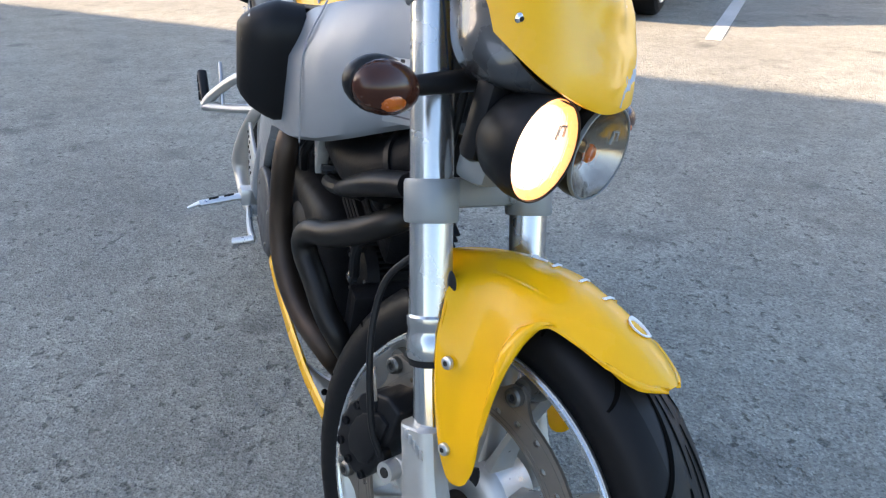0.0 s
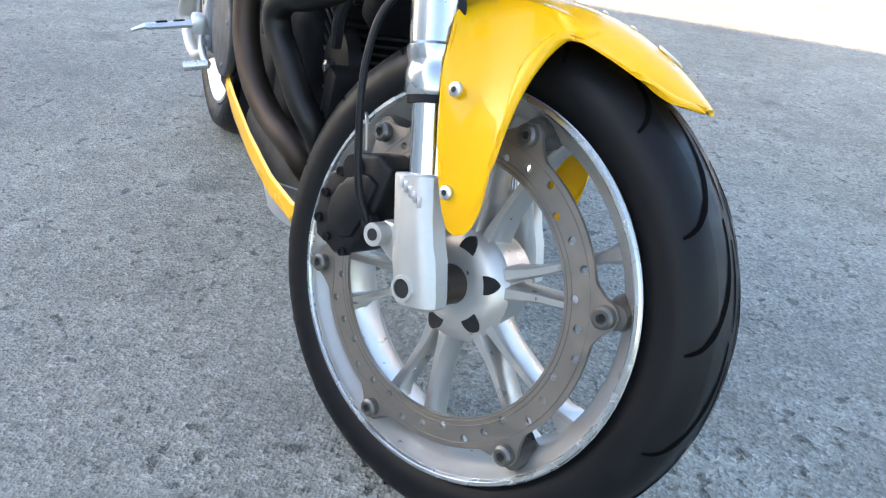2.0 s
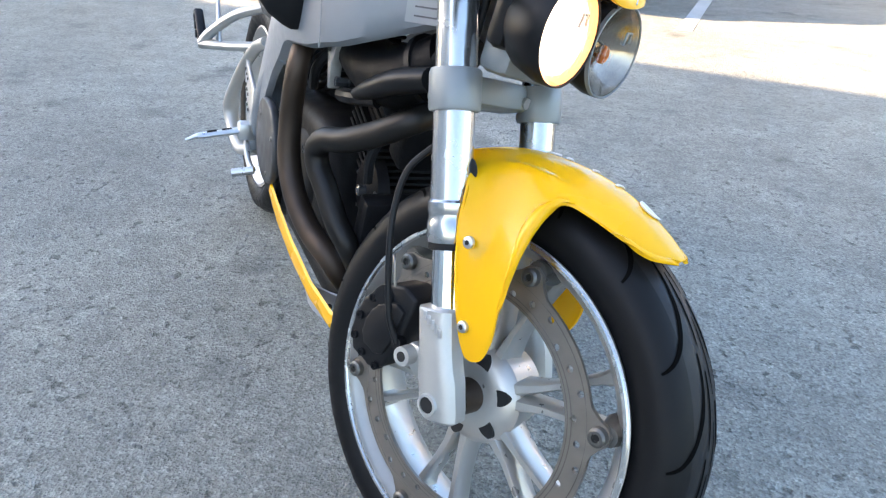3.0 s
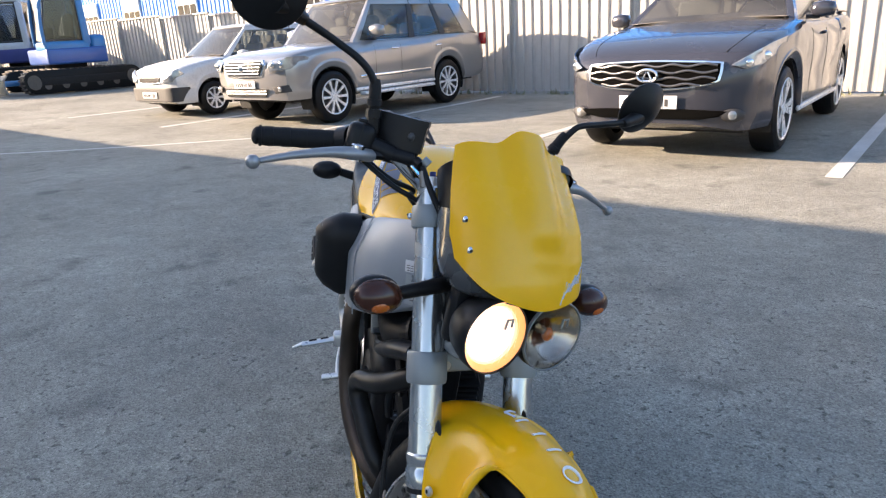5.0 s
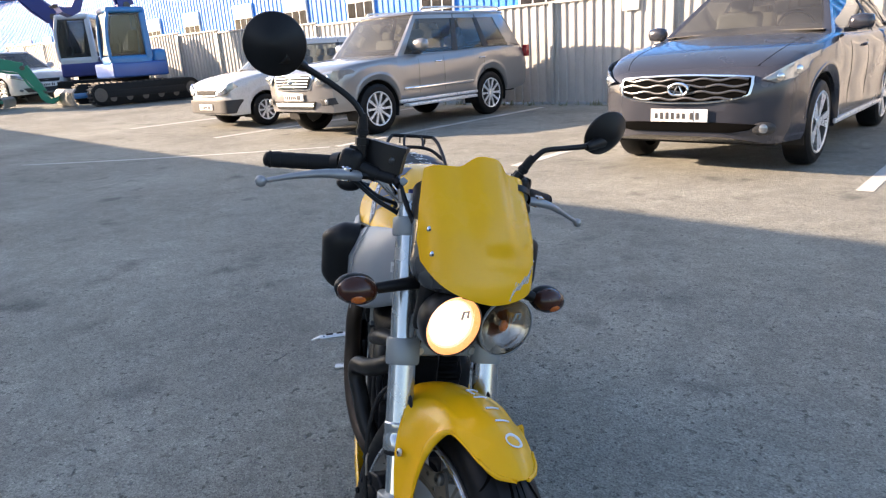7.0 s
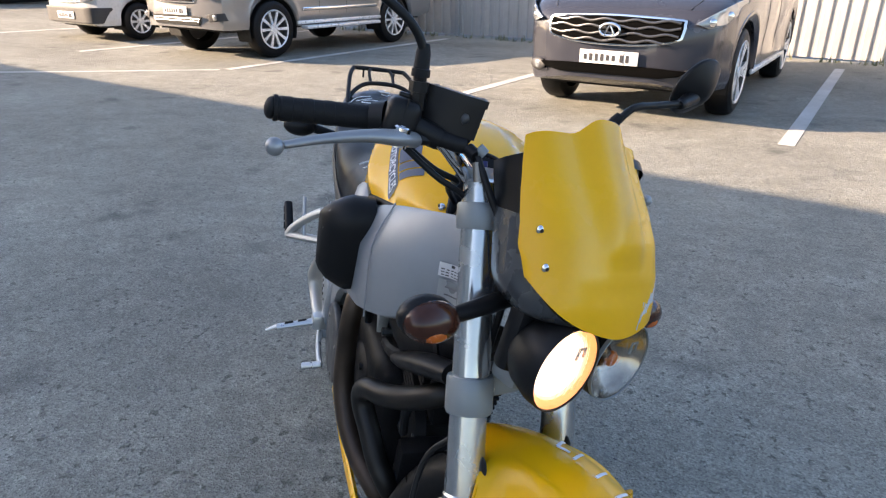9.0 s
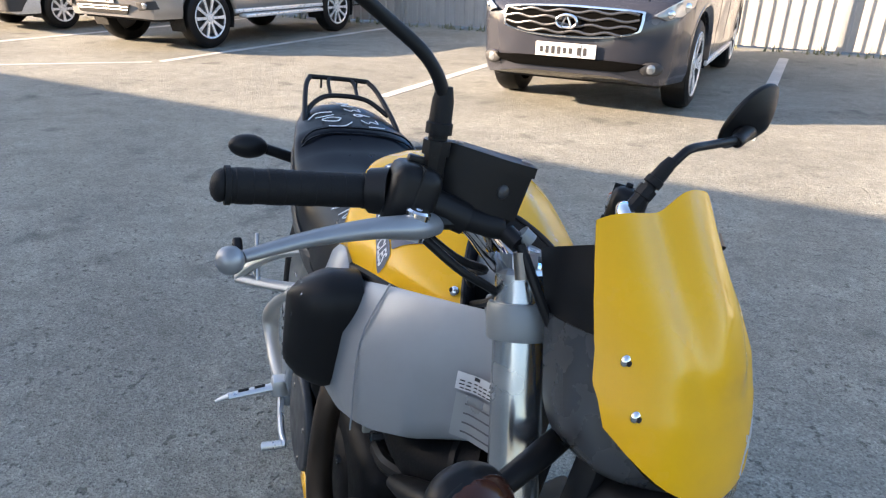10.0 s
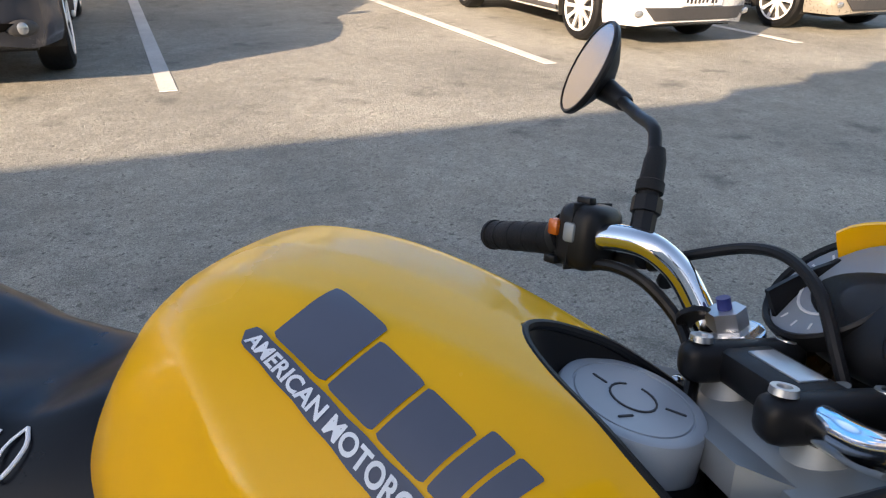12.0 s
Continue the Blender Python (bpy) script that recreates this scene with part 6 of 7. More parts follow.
    front("upper_brake_hose", tube([(-0.138, 0.222, 0.985), (-0.128, 0.195, 0.95), (-0.105, 0.166, 0.90), (-0.088, 0.148, 0.84), (-0.080, 0.148, 0.76), (-0.072, 0.155, 0.69)], 0.0050, 10), BLACKP, None, "black front brake hose")
    front("hose_ferrule", tube([(-0.137, 0.220, 0.978), (-0.1345, 0.210, 0.955)], 0.0068, 12, 1), STEEL, None)
    front("throttle_cable", tube([(-0.200, 0.310, 0.975), (-0.16, 0.275, 0.950), (-0.115, 0.27, 0.938), (-0.10, 0.30, 0.92), (-0.05, 0.33, 0.89)], 0.0045, 10), BLACKP, None, "black throttle cable")
    front("return_cable", tube([(-0.205, 0.300, 0.972), (-0.165, 0.262, 0.944), (-0.12, 0.245, 0.925), (-0.09, 0.27, 0.90), (-0.05, 0.32, 0.87)], 0.0045, 10), BLACKP, None, "black throttle cable")
    front("clutch_cable", tube([(0.176, 0.262, 0.988), (0.155, 0.240, 1.000), (0.125, 0.215, 1.012), (0.09, 0.205, 1.012), (0.05, 0.205, 0.995), (0.02, 0.205, 0.955), (-0.01, 0.20, 0.90)], 0.0048, 10), BLACKP, None, "black clutch cable")
    front("cable_adjuster", tube([(0.184, 0.270, 0.985), (0.176, 0.262, 0.988), (0.168, 0.254, 0.992)], [0.009, 0.009, 0.006], 12, 1), BLACKP, None)
    front("wiring_loom", tube([(0.205, 0.322, 0.976), (0.175, 0.304, 0.980), (0.150, 0.285, 0.972), (0.125, 0.264, 0.946), (0.085, 0.270, 0.922), (0.05, 0.29, 0.90)], 0.0052, 10), BLACKP, None, "black wiring loom")
    for p, q in (((0.112, 0.2592, 0.954), (0.115, 0.259, 0.957)), ((0.150, 0.262, 0.979), (0.153, 0.263, 0.981))):
        front("cable_tie", tube([p, q], 0.0145, 14, 1), BLACKP, None)


handlebar()


def mirror(sx):
    if sx < 0:
        c, turn = Vector((-0.393, 0.320, 1.188)), (8, 0, -14)
        stem = [(-0.196, 0.294, 0.998), (-0.199, 0.297, 1.030), (-0.203, 0.299, 1.060), (-0.210, 0.300, 1.094), (-0.234, 0.308, 1.121), (-0.276, 0.329, 1.143), (-0.335, 0.332, 1.163)]
    else:
        c, turn = Vector((0.390, 0.276, 1.167)), (20, 0, 2)
        stem = [(0.168, 0.290, 0.996), (0.172, 0.286, 1.018), (0.182, 0.280, 1.045), (0.208, 0.269, 1.090), (0.226, 0.266, 1.104), (0.270, 0.263, 1.115), (0.335, 0.256, 1.132)]
    stem = [Vector(p) for p in stem]
    st = front("mirror", tube(stem, [0.0082, 0.0080, 0.0072, 0.0062, 0.0060, 0.0060, 0.0066], 16), BLACKP, None, "round black mirror on a bent stalk")
    e = (stem[2] - stem[1]).normalized()
    b = stem[1] + e * 0.024
    front("mirror_nut", tube([b - e * 0.036, b - e * 0.013, b - e * 0.0125, b + e * 0.001], [0.0105, 0.0105, 0.0132, 0.0132], 8, 1), BLACKP, st)
    front("mirror_boot", tube([b + e * 0.001, b + e * 0.006, b + e * 0.0065, b + e * 0.016, b + e * 0.017, b + e * 0.036, b + e * 0.048], [0.0088, 0.0088, 0.0122, 0.0122, 0.0104, 0.0098, 0.0072], 18, 1), RUBBER, st)
    turn = pose(*c, *turn)
    bm = lathe([(-0.030, 0.0), (-0.0295, 0.008), (-0.022, 0.026), (-0.010, 0.045), (-0.002, 0.0555), (0.002, 0.0565), (0.005, 0.055), (0.005, 0.0525)], (0, 0, 0), 40)
    bm.transform(turn @ pose(0, 0, 0, 0, 0, 90))
    front("mirror_shell", bm, BLACKP, st)
    bm = lathe([(0.004, 0.0), (0.004, 0.0530)], (0, 0, 0), 40)
    bm.transform(turn @ pose(0, 0, 0, 0, 0, 90))
    front("mirror_glass", bm, MIRROR, st, "mirror glass")
    tip = turn @ Vector((-0.012 * sx, -0.014, -0.014))
    f = (tip - stem[-1]).normalized()
    front("mirror_neck", tube([stem[-1] - f * 0.012, stem[-1] - f * 0.008, stem[-1], tip], [0.0075, 0.0098, 0.0105, 0.015], 16, 1), BLACKP, st)


mirror(-1)
mirror(1)


def gauges():
    g = front("instrument_panel", ball((0.022, 0.160, 0.978), (0.112, 0.046, 0.026), 32, (-45, 0, 0)), BLACKP, None, "twin dial instrument panel in a black housing")
    for x, r, m, lab in ((-0.040, 0.042, PAPER, "pale speedometer dial"), (0.074, 0.050, DIAL, "blue grey tachometer dial")):
        mtx = pose(x, 0.154, 0.974, -45, 0, 0)
        bm = bmesh.new()
        bmesh.ops.create_cone(bm, cap_ends=True, segments=40, radius1=r, radius2=r, depth=0.006)
        bm.transform(mtx @ pose(0, 0, 0.024))
        front("dial", bm, m, g, lab)
        pale = CHALK if m is DIAL else INK
        for k in range(13):
            a = radians(-40 + 260 * k / 12)
            bm = box((r * 0.80 * math.cos(a), r * 0.80 * math.sin(a), 0.0276), (0.006, 0.0016, 0.0006), (0, 0, math.degrees(a)))
            bm.transform(mtx)
            front("dial_mark", bm, pale, g)
        bm = tube([(r * 0.55 * math.cos(a), r * 0.55 * math.sin(a), 0.0276) for a in [radians(-20 + 12 * k) for k in range(21)]], 0.0012, 5, 1)
        bm.transform(mtx)
        front("dial_arc", bm, pale, g)
        bm = box((-0.012, -0.004, 0.0285), (0.034, 0.002, 0.0008), (0, 0, 15))
        bm.transform(mtx)
        front("needle", bm, CHALK if m is DIAL else RED, g)
        bm = lathe([(0.018, r), (0.031, r), (0.033, r + 0.003), (0.031, r + 0.005), (0.016, r + 0.004)], (0, 0, 0), 40)
        bm.transform(mtx @ pose(0, 0, 0, 0, -90, 0))
        front("dial_bezel", bm, BLACKP, g)
        bm = lathe([(0.0315, 0.0), (0.031, r)], (0, 0, 0), 40)
        bm.transform(mtx @ pose(0, 0, 0, 0, -90, 0))
        gl = front("dial_glass", bm, GLASS, g)
        gl.visible_shadow = False
    ig = front("ignition_switch", tube([(-0.078, 0.215, 0.905), (-0.076, 0.225, 0.938)], 0.018, 18, 1), BLACKP, None, "black ignition lock")
    front("ignition_key", box((-0.0755, 0.228, 0.952), (0.020, 0.004, 0.028), (0, 0, 20), 0.003), YELLOW, None, "key with a yellow head")


gauges()


# body: tank cover, frame, seat, engine
def tank():
    tab = [  # y, top z, x1, z1 (shoulder), x2, z2 (crest), x3, z3 (hem)
        (0.285, 0.900, 0.048, 0.895, 0.072, 0.884, 0.084, 0.868),
        (0.330, 0.920, 0.060, 0.912, 0.093, 0.895, 0.115, 0.865),
        (0.390, 0.943, 0.070, 0.935, 0.113, 0.908, 0.142, 0.860),
        (0.460, 0.966, 0.075, 0.958, 0.124, 0.928, 0.163, 0.852),
        (0.530, 0.981, 0.077, 0.973, 0.129, 0.945, 0.200, 0.840),
        (0.590, 0.984, 0.077, 0.976, 0.129, 0.950, 0.223, 0.818),
        (0.630, 0.977, 0.075, 0.970, 0.124, 0.946, 0.240, 0.790),
        (0.655, 0.962, 0.071, 0.954, 0.117, 0.928, 0.242, 0.775),
        (0.690, 0.905, 0.064, 0.897, 0.106, 0.868, 0.238, 0.765)]
    cols = [smooth_path([Vector((r[0], r[k], 0)) for r in tab], 10) for k in range(1, 8)]

    def half(y):
        """The left half of the section at y, from the middle to the hem; behind a slanting crease the flank turns in towards the seat."""
        zt, x1, z1, x2, z2, x3, z3 = [float(np.interp(y, [p.x for p in c], [p.y for p in c])) for c in cols]
        ctrl = [(0, zt), (x1 * 0.55, zt - (zt - z1) * 0.28), (x1, z1), (x2, z2), ((x2 + x3) / 2 + 0.006, (z2 + z3) / 2), (x3, z3)]
        rear = max(0.0, (y - 0.58) / 0.11)
        out = []
        for p in smooth_path([Vector((a, y, b)) for a, b in ctrl], 8):
            crease = 0.5505 + (p.z - 0.92) * 1.19
            turn = max(0.0, y - crease) * min(1.0, p.x / x2)
            d = max(0.0, (zt - p.z) / (zt - z3))
            gap = y - crease
            ridge = 0.0075 * math.exp(-gap / 0.022 if gap > 0 else gap / 0.045) * min(1.0, max(0.0, (p.z - 0.835) / 0.03)) * min(1.0, max(0.0, (p.x - 0.085) / 0.03))
            out.append(Vector((p.x - 0.34 * turn + ridge, y + rear * (0.040 * math.sin(math.pi * min(1.0, d)) - 0.040 * d ** 3), p.z)))
        return out

    def mouth(y):
        """Half the width of the opening round the filler, at y."""
        return 0.088 * math.sqrt(max(0.0, (0.424 - y) / 0.139))
    ys = [0.285 + 0.405 * i / 80 for i in range(81)]
    sections = [half(y) for y in ys]

    def on(y, x, lift=0.0012):
        """A point of the tank's skin at y and x, raised by lift along the normal."""
        f = (y - 0.285) / 0.405 * 80
        i = max(0, min(79, int(f)))
        f -= i
        r = [a.lerp(b, f) for a, b in zip(sections[i], sections[i + 1])]
        for a, b in zip(r, r[1:]):
            if a.x <= abs(x) <= b.x:
                p = a.lerp(b, (abs(x) - a.x) / max(1e-6, b.x - a.x))
                n = (b - a).cross(Vector((0, 1, 0))).normalized()
                p = p + (n if n.z > 0 else -n) * lift
                return Vector((p.x if x > 0 else -p.x, p.y, p.z))
        return Vector((x, r[-1].y, r[-1].z))
    bm = bmesh.new()
    for sx in (-1, 1):
        grid = []
        for y, sec in zip(ys, sections):
            x0 = mouth(y)
            n = len(sec) - 1
            f0 = float(np.interp(x0, [p.x for p in sec[:33]], range(33)))
            row = []
            for k in range(n + 1):
                f = f0 + (n - f0) * k / n
                i = min(n - 1, int(f))
                p = sec[i].lerp(sec[i + 1], f - i)
                row.append(bm.verts.new((sx * p.x, p.y, p.z)))
            grid.append(row)
        for a, b in zip(grid, grid[1:]):
            for k in range(len(a) - 1):
                bm.faces.new((a[k], a[k + 1], b[k + 1], b[k]))
    bmesh.ops.remove_doubles(bm, verts=bm.verts[:], dist=0.0004)
    bmesh.ops.recalc_face_normals(bm, faces=bm.faces[:])
    if sum(f.normal.z for f in bm.faces) < 0:
        bmesh.ops.reverse_faces(bm, faces=bm.faces[:])
    bmesh.ops.solidify(bm, geom=bm.faces[:], thickness=0.004)
    t = body("tank_cover", bm, YELLOW, None, "glossy yellow tank cover with a dark logo", 50)
    for sx in (-1, 1):
        hem = [(0.30, 0.094, 0.868), (0.33, 0.117, 0.864), (0.39, 0.144, 0.859), (0.46, 0.165, 0.851), (0.50, 0.173, 0.845)]
        body("hem_strip", tube([(sx * (a + 0.002), y, b - 0.003) for y, a, b in hem], 0.0065, 8, 4), BLACKP, t, "black strip between tank and frame")
        lip = [on(y, sx * (mouth(y) - 0.0005), 0.0) for y in [0.424 - 0.139 * (k / 24) ** 2 for k in range(25)]]
        body("mouth_trim", tube([p - Vector((0, 0, 0.003)) for p in lip], 0.0040, 8, 1), BLACKP, t, "thin black edge trim")

    # the wordmark as plain slate blocks; u runs from its rear end forwards, v from the outer edge inwards
    def spot(u, v, lift):
        y = (LOGO_A[1] * (1 - v) + LOGO_B[1] * v) * (1 - u) + (LOGO_D[1] * (1 - v) + LOGO_C[1] * v) * u
        x = (LOGO_A[0] * (1 - v) + LOGO_B[0] * v) * (1 - u) + (LOGO_D[0] * (1 - v) + LOGO_C[0] * v) * u
        return on(y, x - 0.006 * 4 * u * (1 - u), lift)

    def block(u0, u1, v0, v1, name, r=0.035):
        bm = bmesh.new()
        rows = []
        n = 14
        for i in range(n + 1):
            a = i / n
            cut = r * (1 - math.sqrt(max(0.0, 1 - (1 - min(1.0, min(a, 1 - a) / 0.16)) ** 2)))
            rows.append([spot(u0 + (u1 - u0) * a, v0 + (v1 - v0) * (cut + (1 - 2 * cut) * b / n), 0.0014) for b in range(n + 1)])
        return body(name, loft(rows, False, False), LOGO, t)
    for u0, u1, v0, v1 in ((0.0, 0.29, 0.0, 1.0), (0.308, 0.53, 0.0, 0.82), (0.548, 0.765, 0.0, 0.82), (0.782, 0.882, 0.0, 1.0), (0.90, 1.0, 0.0, 1.0)):
        block(u0, u1, v0, v1, "logo_block")

    # the badge: a long dark oval with brushed lettering
    def band(s, w, lift):
        a, b = Vector(BADGE_A), Vector(BADGE_B)
        d = (b - a).normalized()
        p = a.lerp(b, s) + Vector((d.y, -d.x)) * (w + 0.0085 * 4 * s * (1 - s))
        return on(p.y, p.x, lift)
    rows = []
    for i in range(41):
        s = i / 40
        e = min(s, 1 - s) / 0.045
        w = 0.0068 * math.sqrt(max(0.0, 1 - max(0.0, 1 - e) ** 2)) * (1 + 0.04 * math.sin(s * 37))
        rows.append([band(s, w * k / 4, 0.0014) for k in range(-4, 5)])
    body("badge_band", loft(rows, False, False), LOGO, t, "dark oval badge")
    words(t, band)
    # black well with the filler cap
    well = []
    edge = [(mouth(y), y) for y in [0.424 - 0.139 * (k / 20) ** 2 for k in range(21)]]
    outer = [on(max(0.287, y), x, -0.003) for x, y in edge]
    outer = [Vector((p.x, p.y if y > 0.287 else y, p.z)) for p, (x, y) in zip(outer, edge)]
    nose_ = [Vector((0.088 * math.cos(a), 0.285 - 0.030 * math.sin(a), 0.866 - 0.006 * math.sin(a))) for a in [math.pi / 2 * k / 8 for k in range(1, 9)]]
    side = outer + nose_
    ring = side + [Vector((-p.x, p.y, p.z)) for p in side[-2:0:-1]]
    c = Vector((CAP[0], CAP[1], 0))
    for s, dz in ((1.0, 0.0), (0.97, -0.003), (0.90, -0.014), (0.80, -0.030), (0.72, -0.040)):
        well.append([Vector((c.x + (p.x - c.x) * s, c.y + (p.y - c.y) * s, p.z + dz)) for p in ring])
    flat = [Vector((c.x + 0.052 * (p.x - c.x) / (p - Vector((c.x, c.y, p.z))).length, c.y + 0.052 * (p.y - c.y) / (p - Vector((c.x, c.y, p.z))).length, 0.868)) for p in ring]
    well.append(flat)
    body("filler_well", loft(well, False), BLACKP, None, "black filler well")
    skirt = Matrix.Translation((CAP[0], CAP[1], 0.885)) @ pose(0, 0, 0, CAP_TILT, 0, 0)
    bm = lathe([(-0.060, 0.080), (-0.035, 0.070), (-0.020, 0.062), (-0.008, 0.0575), (0.0, 0.0545)], (0, 0, 0), 48)
    bm.transform(skirt @ pose(0, 0, 0, 0, -90, 0))
    body("cap_skirt", bm, BLACKP, None, "black rubber collar round the filler neck")
    capm = Matrix.Translation(CAP) @ pose(0, 0, 0, CAP_TILT, 0, 0)
    bm = lathe([(-0.034, 0.0555), (-0.020, 0.0540), (-0.004, 0.0520), (-0.001, 0.0505), (0.0, 0.0485), (0.0, 0.0425), (-0.0012, 0.0420), (-0.0012, 0.0410), (0.0, 0.0405), (0.0, 0.0)], (0, 0, 0), 56)
    bm.transform(capm @ pose(0, 0, 0, 0, -90, 0))
    c = body("filler_cap", bm, CAPM, None, "grey round filler cap")
    bm = None
    for k in range(20):
        a = radians(30 + 300 * k / 19)
        bm = box((0.016 * math.cos(a), 0.016 * math.sin(a), 0.0005), (0.0012, 0.006, 0.001), (0, 0, math.degrees(a)), bm=bm)
    bm.transform(capm)
    body("cap_ring", bm, INK, c)
    for x, y, w, h, r in ((0.0, -0.029, 0.0016, 0.014, 0), (-0.027, 0.004, 0.0014, 0.012, 40), (0.010, 0.024, 0.0014, 0.012, -30)):
        bm = box((x, y, 0.0005), (w, h, 0.001), (0, 0, r))
        bm.transform(capm)
        body("key_slot", bm, INK, c)
    for sx in (-1, 1):
        p = on(0.311, 0.090 * sx, 0.001)
        body("tank_screw", ball(p, (0.006, 0.007, 0.007), 14), CHROME, t, "chrome screw")
        body("screw_socket", ball(p + Vector((0.005 * sx, -0.001, 0.003)), (0.0024, 0.003, 0.003), 8), DARK, t)


def words(parent, band):
    """The badge's lettering laid along its band."""
    cu = bpy.data.curves.new("lettering", "FONT")
    cu.body, cu.size, cu.offset, cu.shear = "AMERICAN MOTORCYCLES", 0.017, 0.0005, 0.25
    tmp = new("lettering", cu)
    bpy.context.view_layer.update()
    me = bpy.data.meshes.new_from_object(tmp.evaluated_get(bpy.context.evaluated_depsgraph_get()))
    w = max(v.co.x for v in me.vertices)
    for v in me.vertices:
        v.co = band(0.035 + 0.93 * v.co.x / w, 0.0044 - 0.0088 * (v.co.y - 0.0003) / 0.0122, 0.0024)
    bpy.data.objects.remove(tmp)
    me.materials.clear()
    me.materials.append(CHALK)
    ob = new("badge_lettering", me)
    ob.parent = parent
    ob["label"] = "white brushed lettering"


LOGO_A, LOGO_B, LOGO_C, LOGO_D = (-0.103, 0.555), (-0.052, 0.5375), (-0.1035, 0.3885), (-0.1365, 0.4175)          # x, y of its corners, rear outer one first
BADGE_A, BADGE_B = (-0.1055, 0.571), (-0.1450, 0.412)
CAP, CAP_TILT = (0.008, 0.346, 0.9135), 9
tank()


def smooth_outline(pts, n=3):
    q = smooth_path([Vector((a, b, 0)) for a, b in pts + pts[:3]], n)
    return [(v.x, v.y) for v in q[n:n * (len(pts) + 1)]]


def frame_side(sx):
    tab = [  # y, x top, z top, x mid, z mid, x bottom, z bottom
        (0.175, 0.052, 0.905, 0.060, 0.83, 0.062, 0.765),
        (0.220, 0.066, 0.900, 0.078, 0.82, 0.084, 0.742),
        (0.250, 0.086, 0.896, 0.106, 0.82, 0.114, 0.726),
        (0.280, 0.110, 0.890, 0.142, 0.81, 0.148, 0.708),
        (0.320, 0.138, 0.882, 0.168, 0.81, 0.172, 0.690),
        (0.350, 0.152, 0.874, 0.184, 0.80, 0.186, 0.682),
        (0.400, 0.170, 0.858, 0.198, 0.79, 0.196, 0.668),
        (0.440, 0.176, 0.842, 0.203, 0.78, 0.199, 0.662),
        (0.470, 0.183, 0.840, 0.206, 0.78, 0.201, 0.658),
        (0.480, 0.185, 0.858, 0.207, 0.78, 0.202, 0.657),
        (0.495, 0.186, 0.866, 0.208, 0.78, 0.203, 0.655),
        (0.530, 0.187, 0.857, 0.207, 0.77, 0.202, 0.645),
        (0.580, 0.183, 0.808, 0.200, 0.72, 0.196, 0.615),
        (0.680, 0.175, 0.733, 0.190, 0.66, 0.187, 0.560),
        (0.780, 0.166, 0.665, 0.178, 0.59, 0.176, 0.495),
        (0.880, 0.156, 0.588, 0.168, 0.51, 0.166, 0.400),
        (0.930, 0.150, 0.548, 0.162, 0.46, 0.160, 0.340)]
    rings = []
    for i in range(76):
        y = 0.175 + 0.755 * i / 75
        xt, zt, xm, zm, xb, zb = [float(np.interp(y, [r[0] for r in tab], [r[k] for r in tab])) for k in range(1, 7)]
        o = [(xt - 0.03, zt - 0.006), (xt - 0.008, zt), (xt, zt - 0.008), (xm, zm), (xb, zb + 0.03), (xb - 0.006, zb + 0.005), (xb - 0.02, zb), (xb - 0.045, zb + 0.02), (xt - 0.045, zt - 0.03)]
        rings.append([Vector((sx * a, y, b)) for a, b in o])
    f = body("frame_beam", loft(rings), SILVER, None, "silver painted aluminium frame beam", 40)
    body("weld_line", tube([Vector((sx * (lerp(tab, 0.352)[k] + d), 0.352 + e, lerp(tab, 0.352)[k + 1])) for k, d, e in ((0, 0.0, 0.010), (2, 0.0002, 0.0), (4, 0.0, -0.012))], 0.0013, 8, 4), SILVER, f)
    # black bump puck
    rows = []
    out = smooth_outline([(0.420, 0.860), (0.450, 0.856), (0.482, 0.836), (0.503, 0.790), (0.488, 0.735), (0.448, 0.694), (0.424, 0.692), (0.404, 0.745), (0.390, 0.810), (0.398, 0.845)])
    cy, cz = 0.442, 0.785
    for hy, hz, x in ((0.98, 0.97, 0.172), (1.0, 1.0, 0.208), (0.94, 0.94, 0.222), (0.72, 0.80, 0.243), (0.40, 0.64, 0.256), (0.10, 0.52, 0.261)):
        rows.append([Vector((sx * x, cy + (y - cy) * hy, cz + (z - cz) * hz)) for y, z in out])
    puck = body("frame_puck", loft(rows), BLACKP, None, "black plastic frame puck with water drops", 30)
    rnd = random.Random(7 + sx)
    for k in range(14):
        y, z = rnd.uniform(0.40, 0.48), rnd.uniform(0.805, 0.85)
        q = max(abs(y - 0.440) / 0.066, abs(z - 0.795) / 0.080)
        x = float(np.interp(q, [0.12, 0.40, 0.72, 0.93], [0.260, 0.256, 0.244, 0.228]))
        s = rnd.uniform(0.0014, 0.003)
        body("water_drop", ball((sx * x, y, z), (s * 0.7, s, s), 8), GLASS, puck)


frame_side(-1)
frame_side(1)


def label_plate():
    def x_at(y):
        return -float(np.interp(y, [0.175, 0.22, 0.25, 0.28, 0.35], [0.062, 0.083, 0.112, 0.147, 0.187])) - 0.003
    def quad(y0, y1, z0, z1, material, name, label="", off=0.0):
        bm = bmesh.new()
        rows = [[bm.verts.new((x_at(y0 + (y1 - y0) * k / 8) - off, y0 + (y1 - y0) * k / 8, z - 0.1 * (y0 + (y1 - y0) * k / 8 - 0.18))) for z in (z0, z1)] for k in range(9)]
        for p, q in zip(rows, rows[1:]):
            bm.faces.new((p[0], q[0], q[1], p[1]))
        return body(name, bm, material, None, label)
    quad(0.180, 0.238, 0.812, 0.834, PAPER, "warning_label", "white warning label with fine print")
    quad(0.180, 0.236, 0.752, 0.808, FOIL, "type_label", "silver foil label with fine print")
    rnd = random.Random(3)
    for r in range(3):
        for k in range(9):
            y = 0.183 + 0.0058 * k
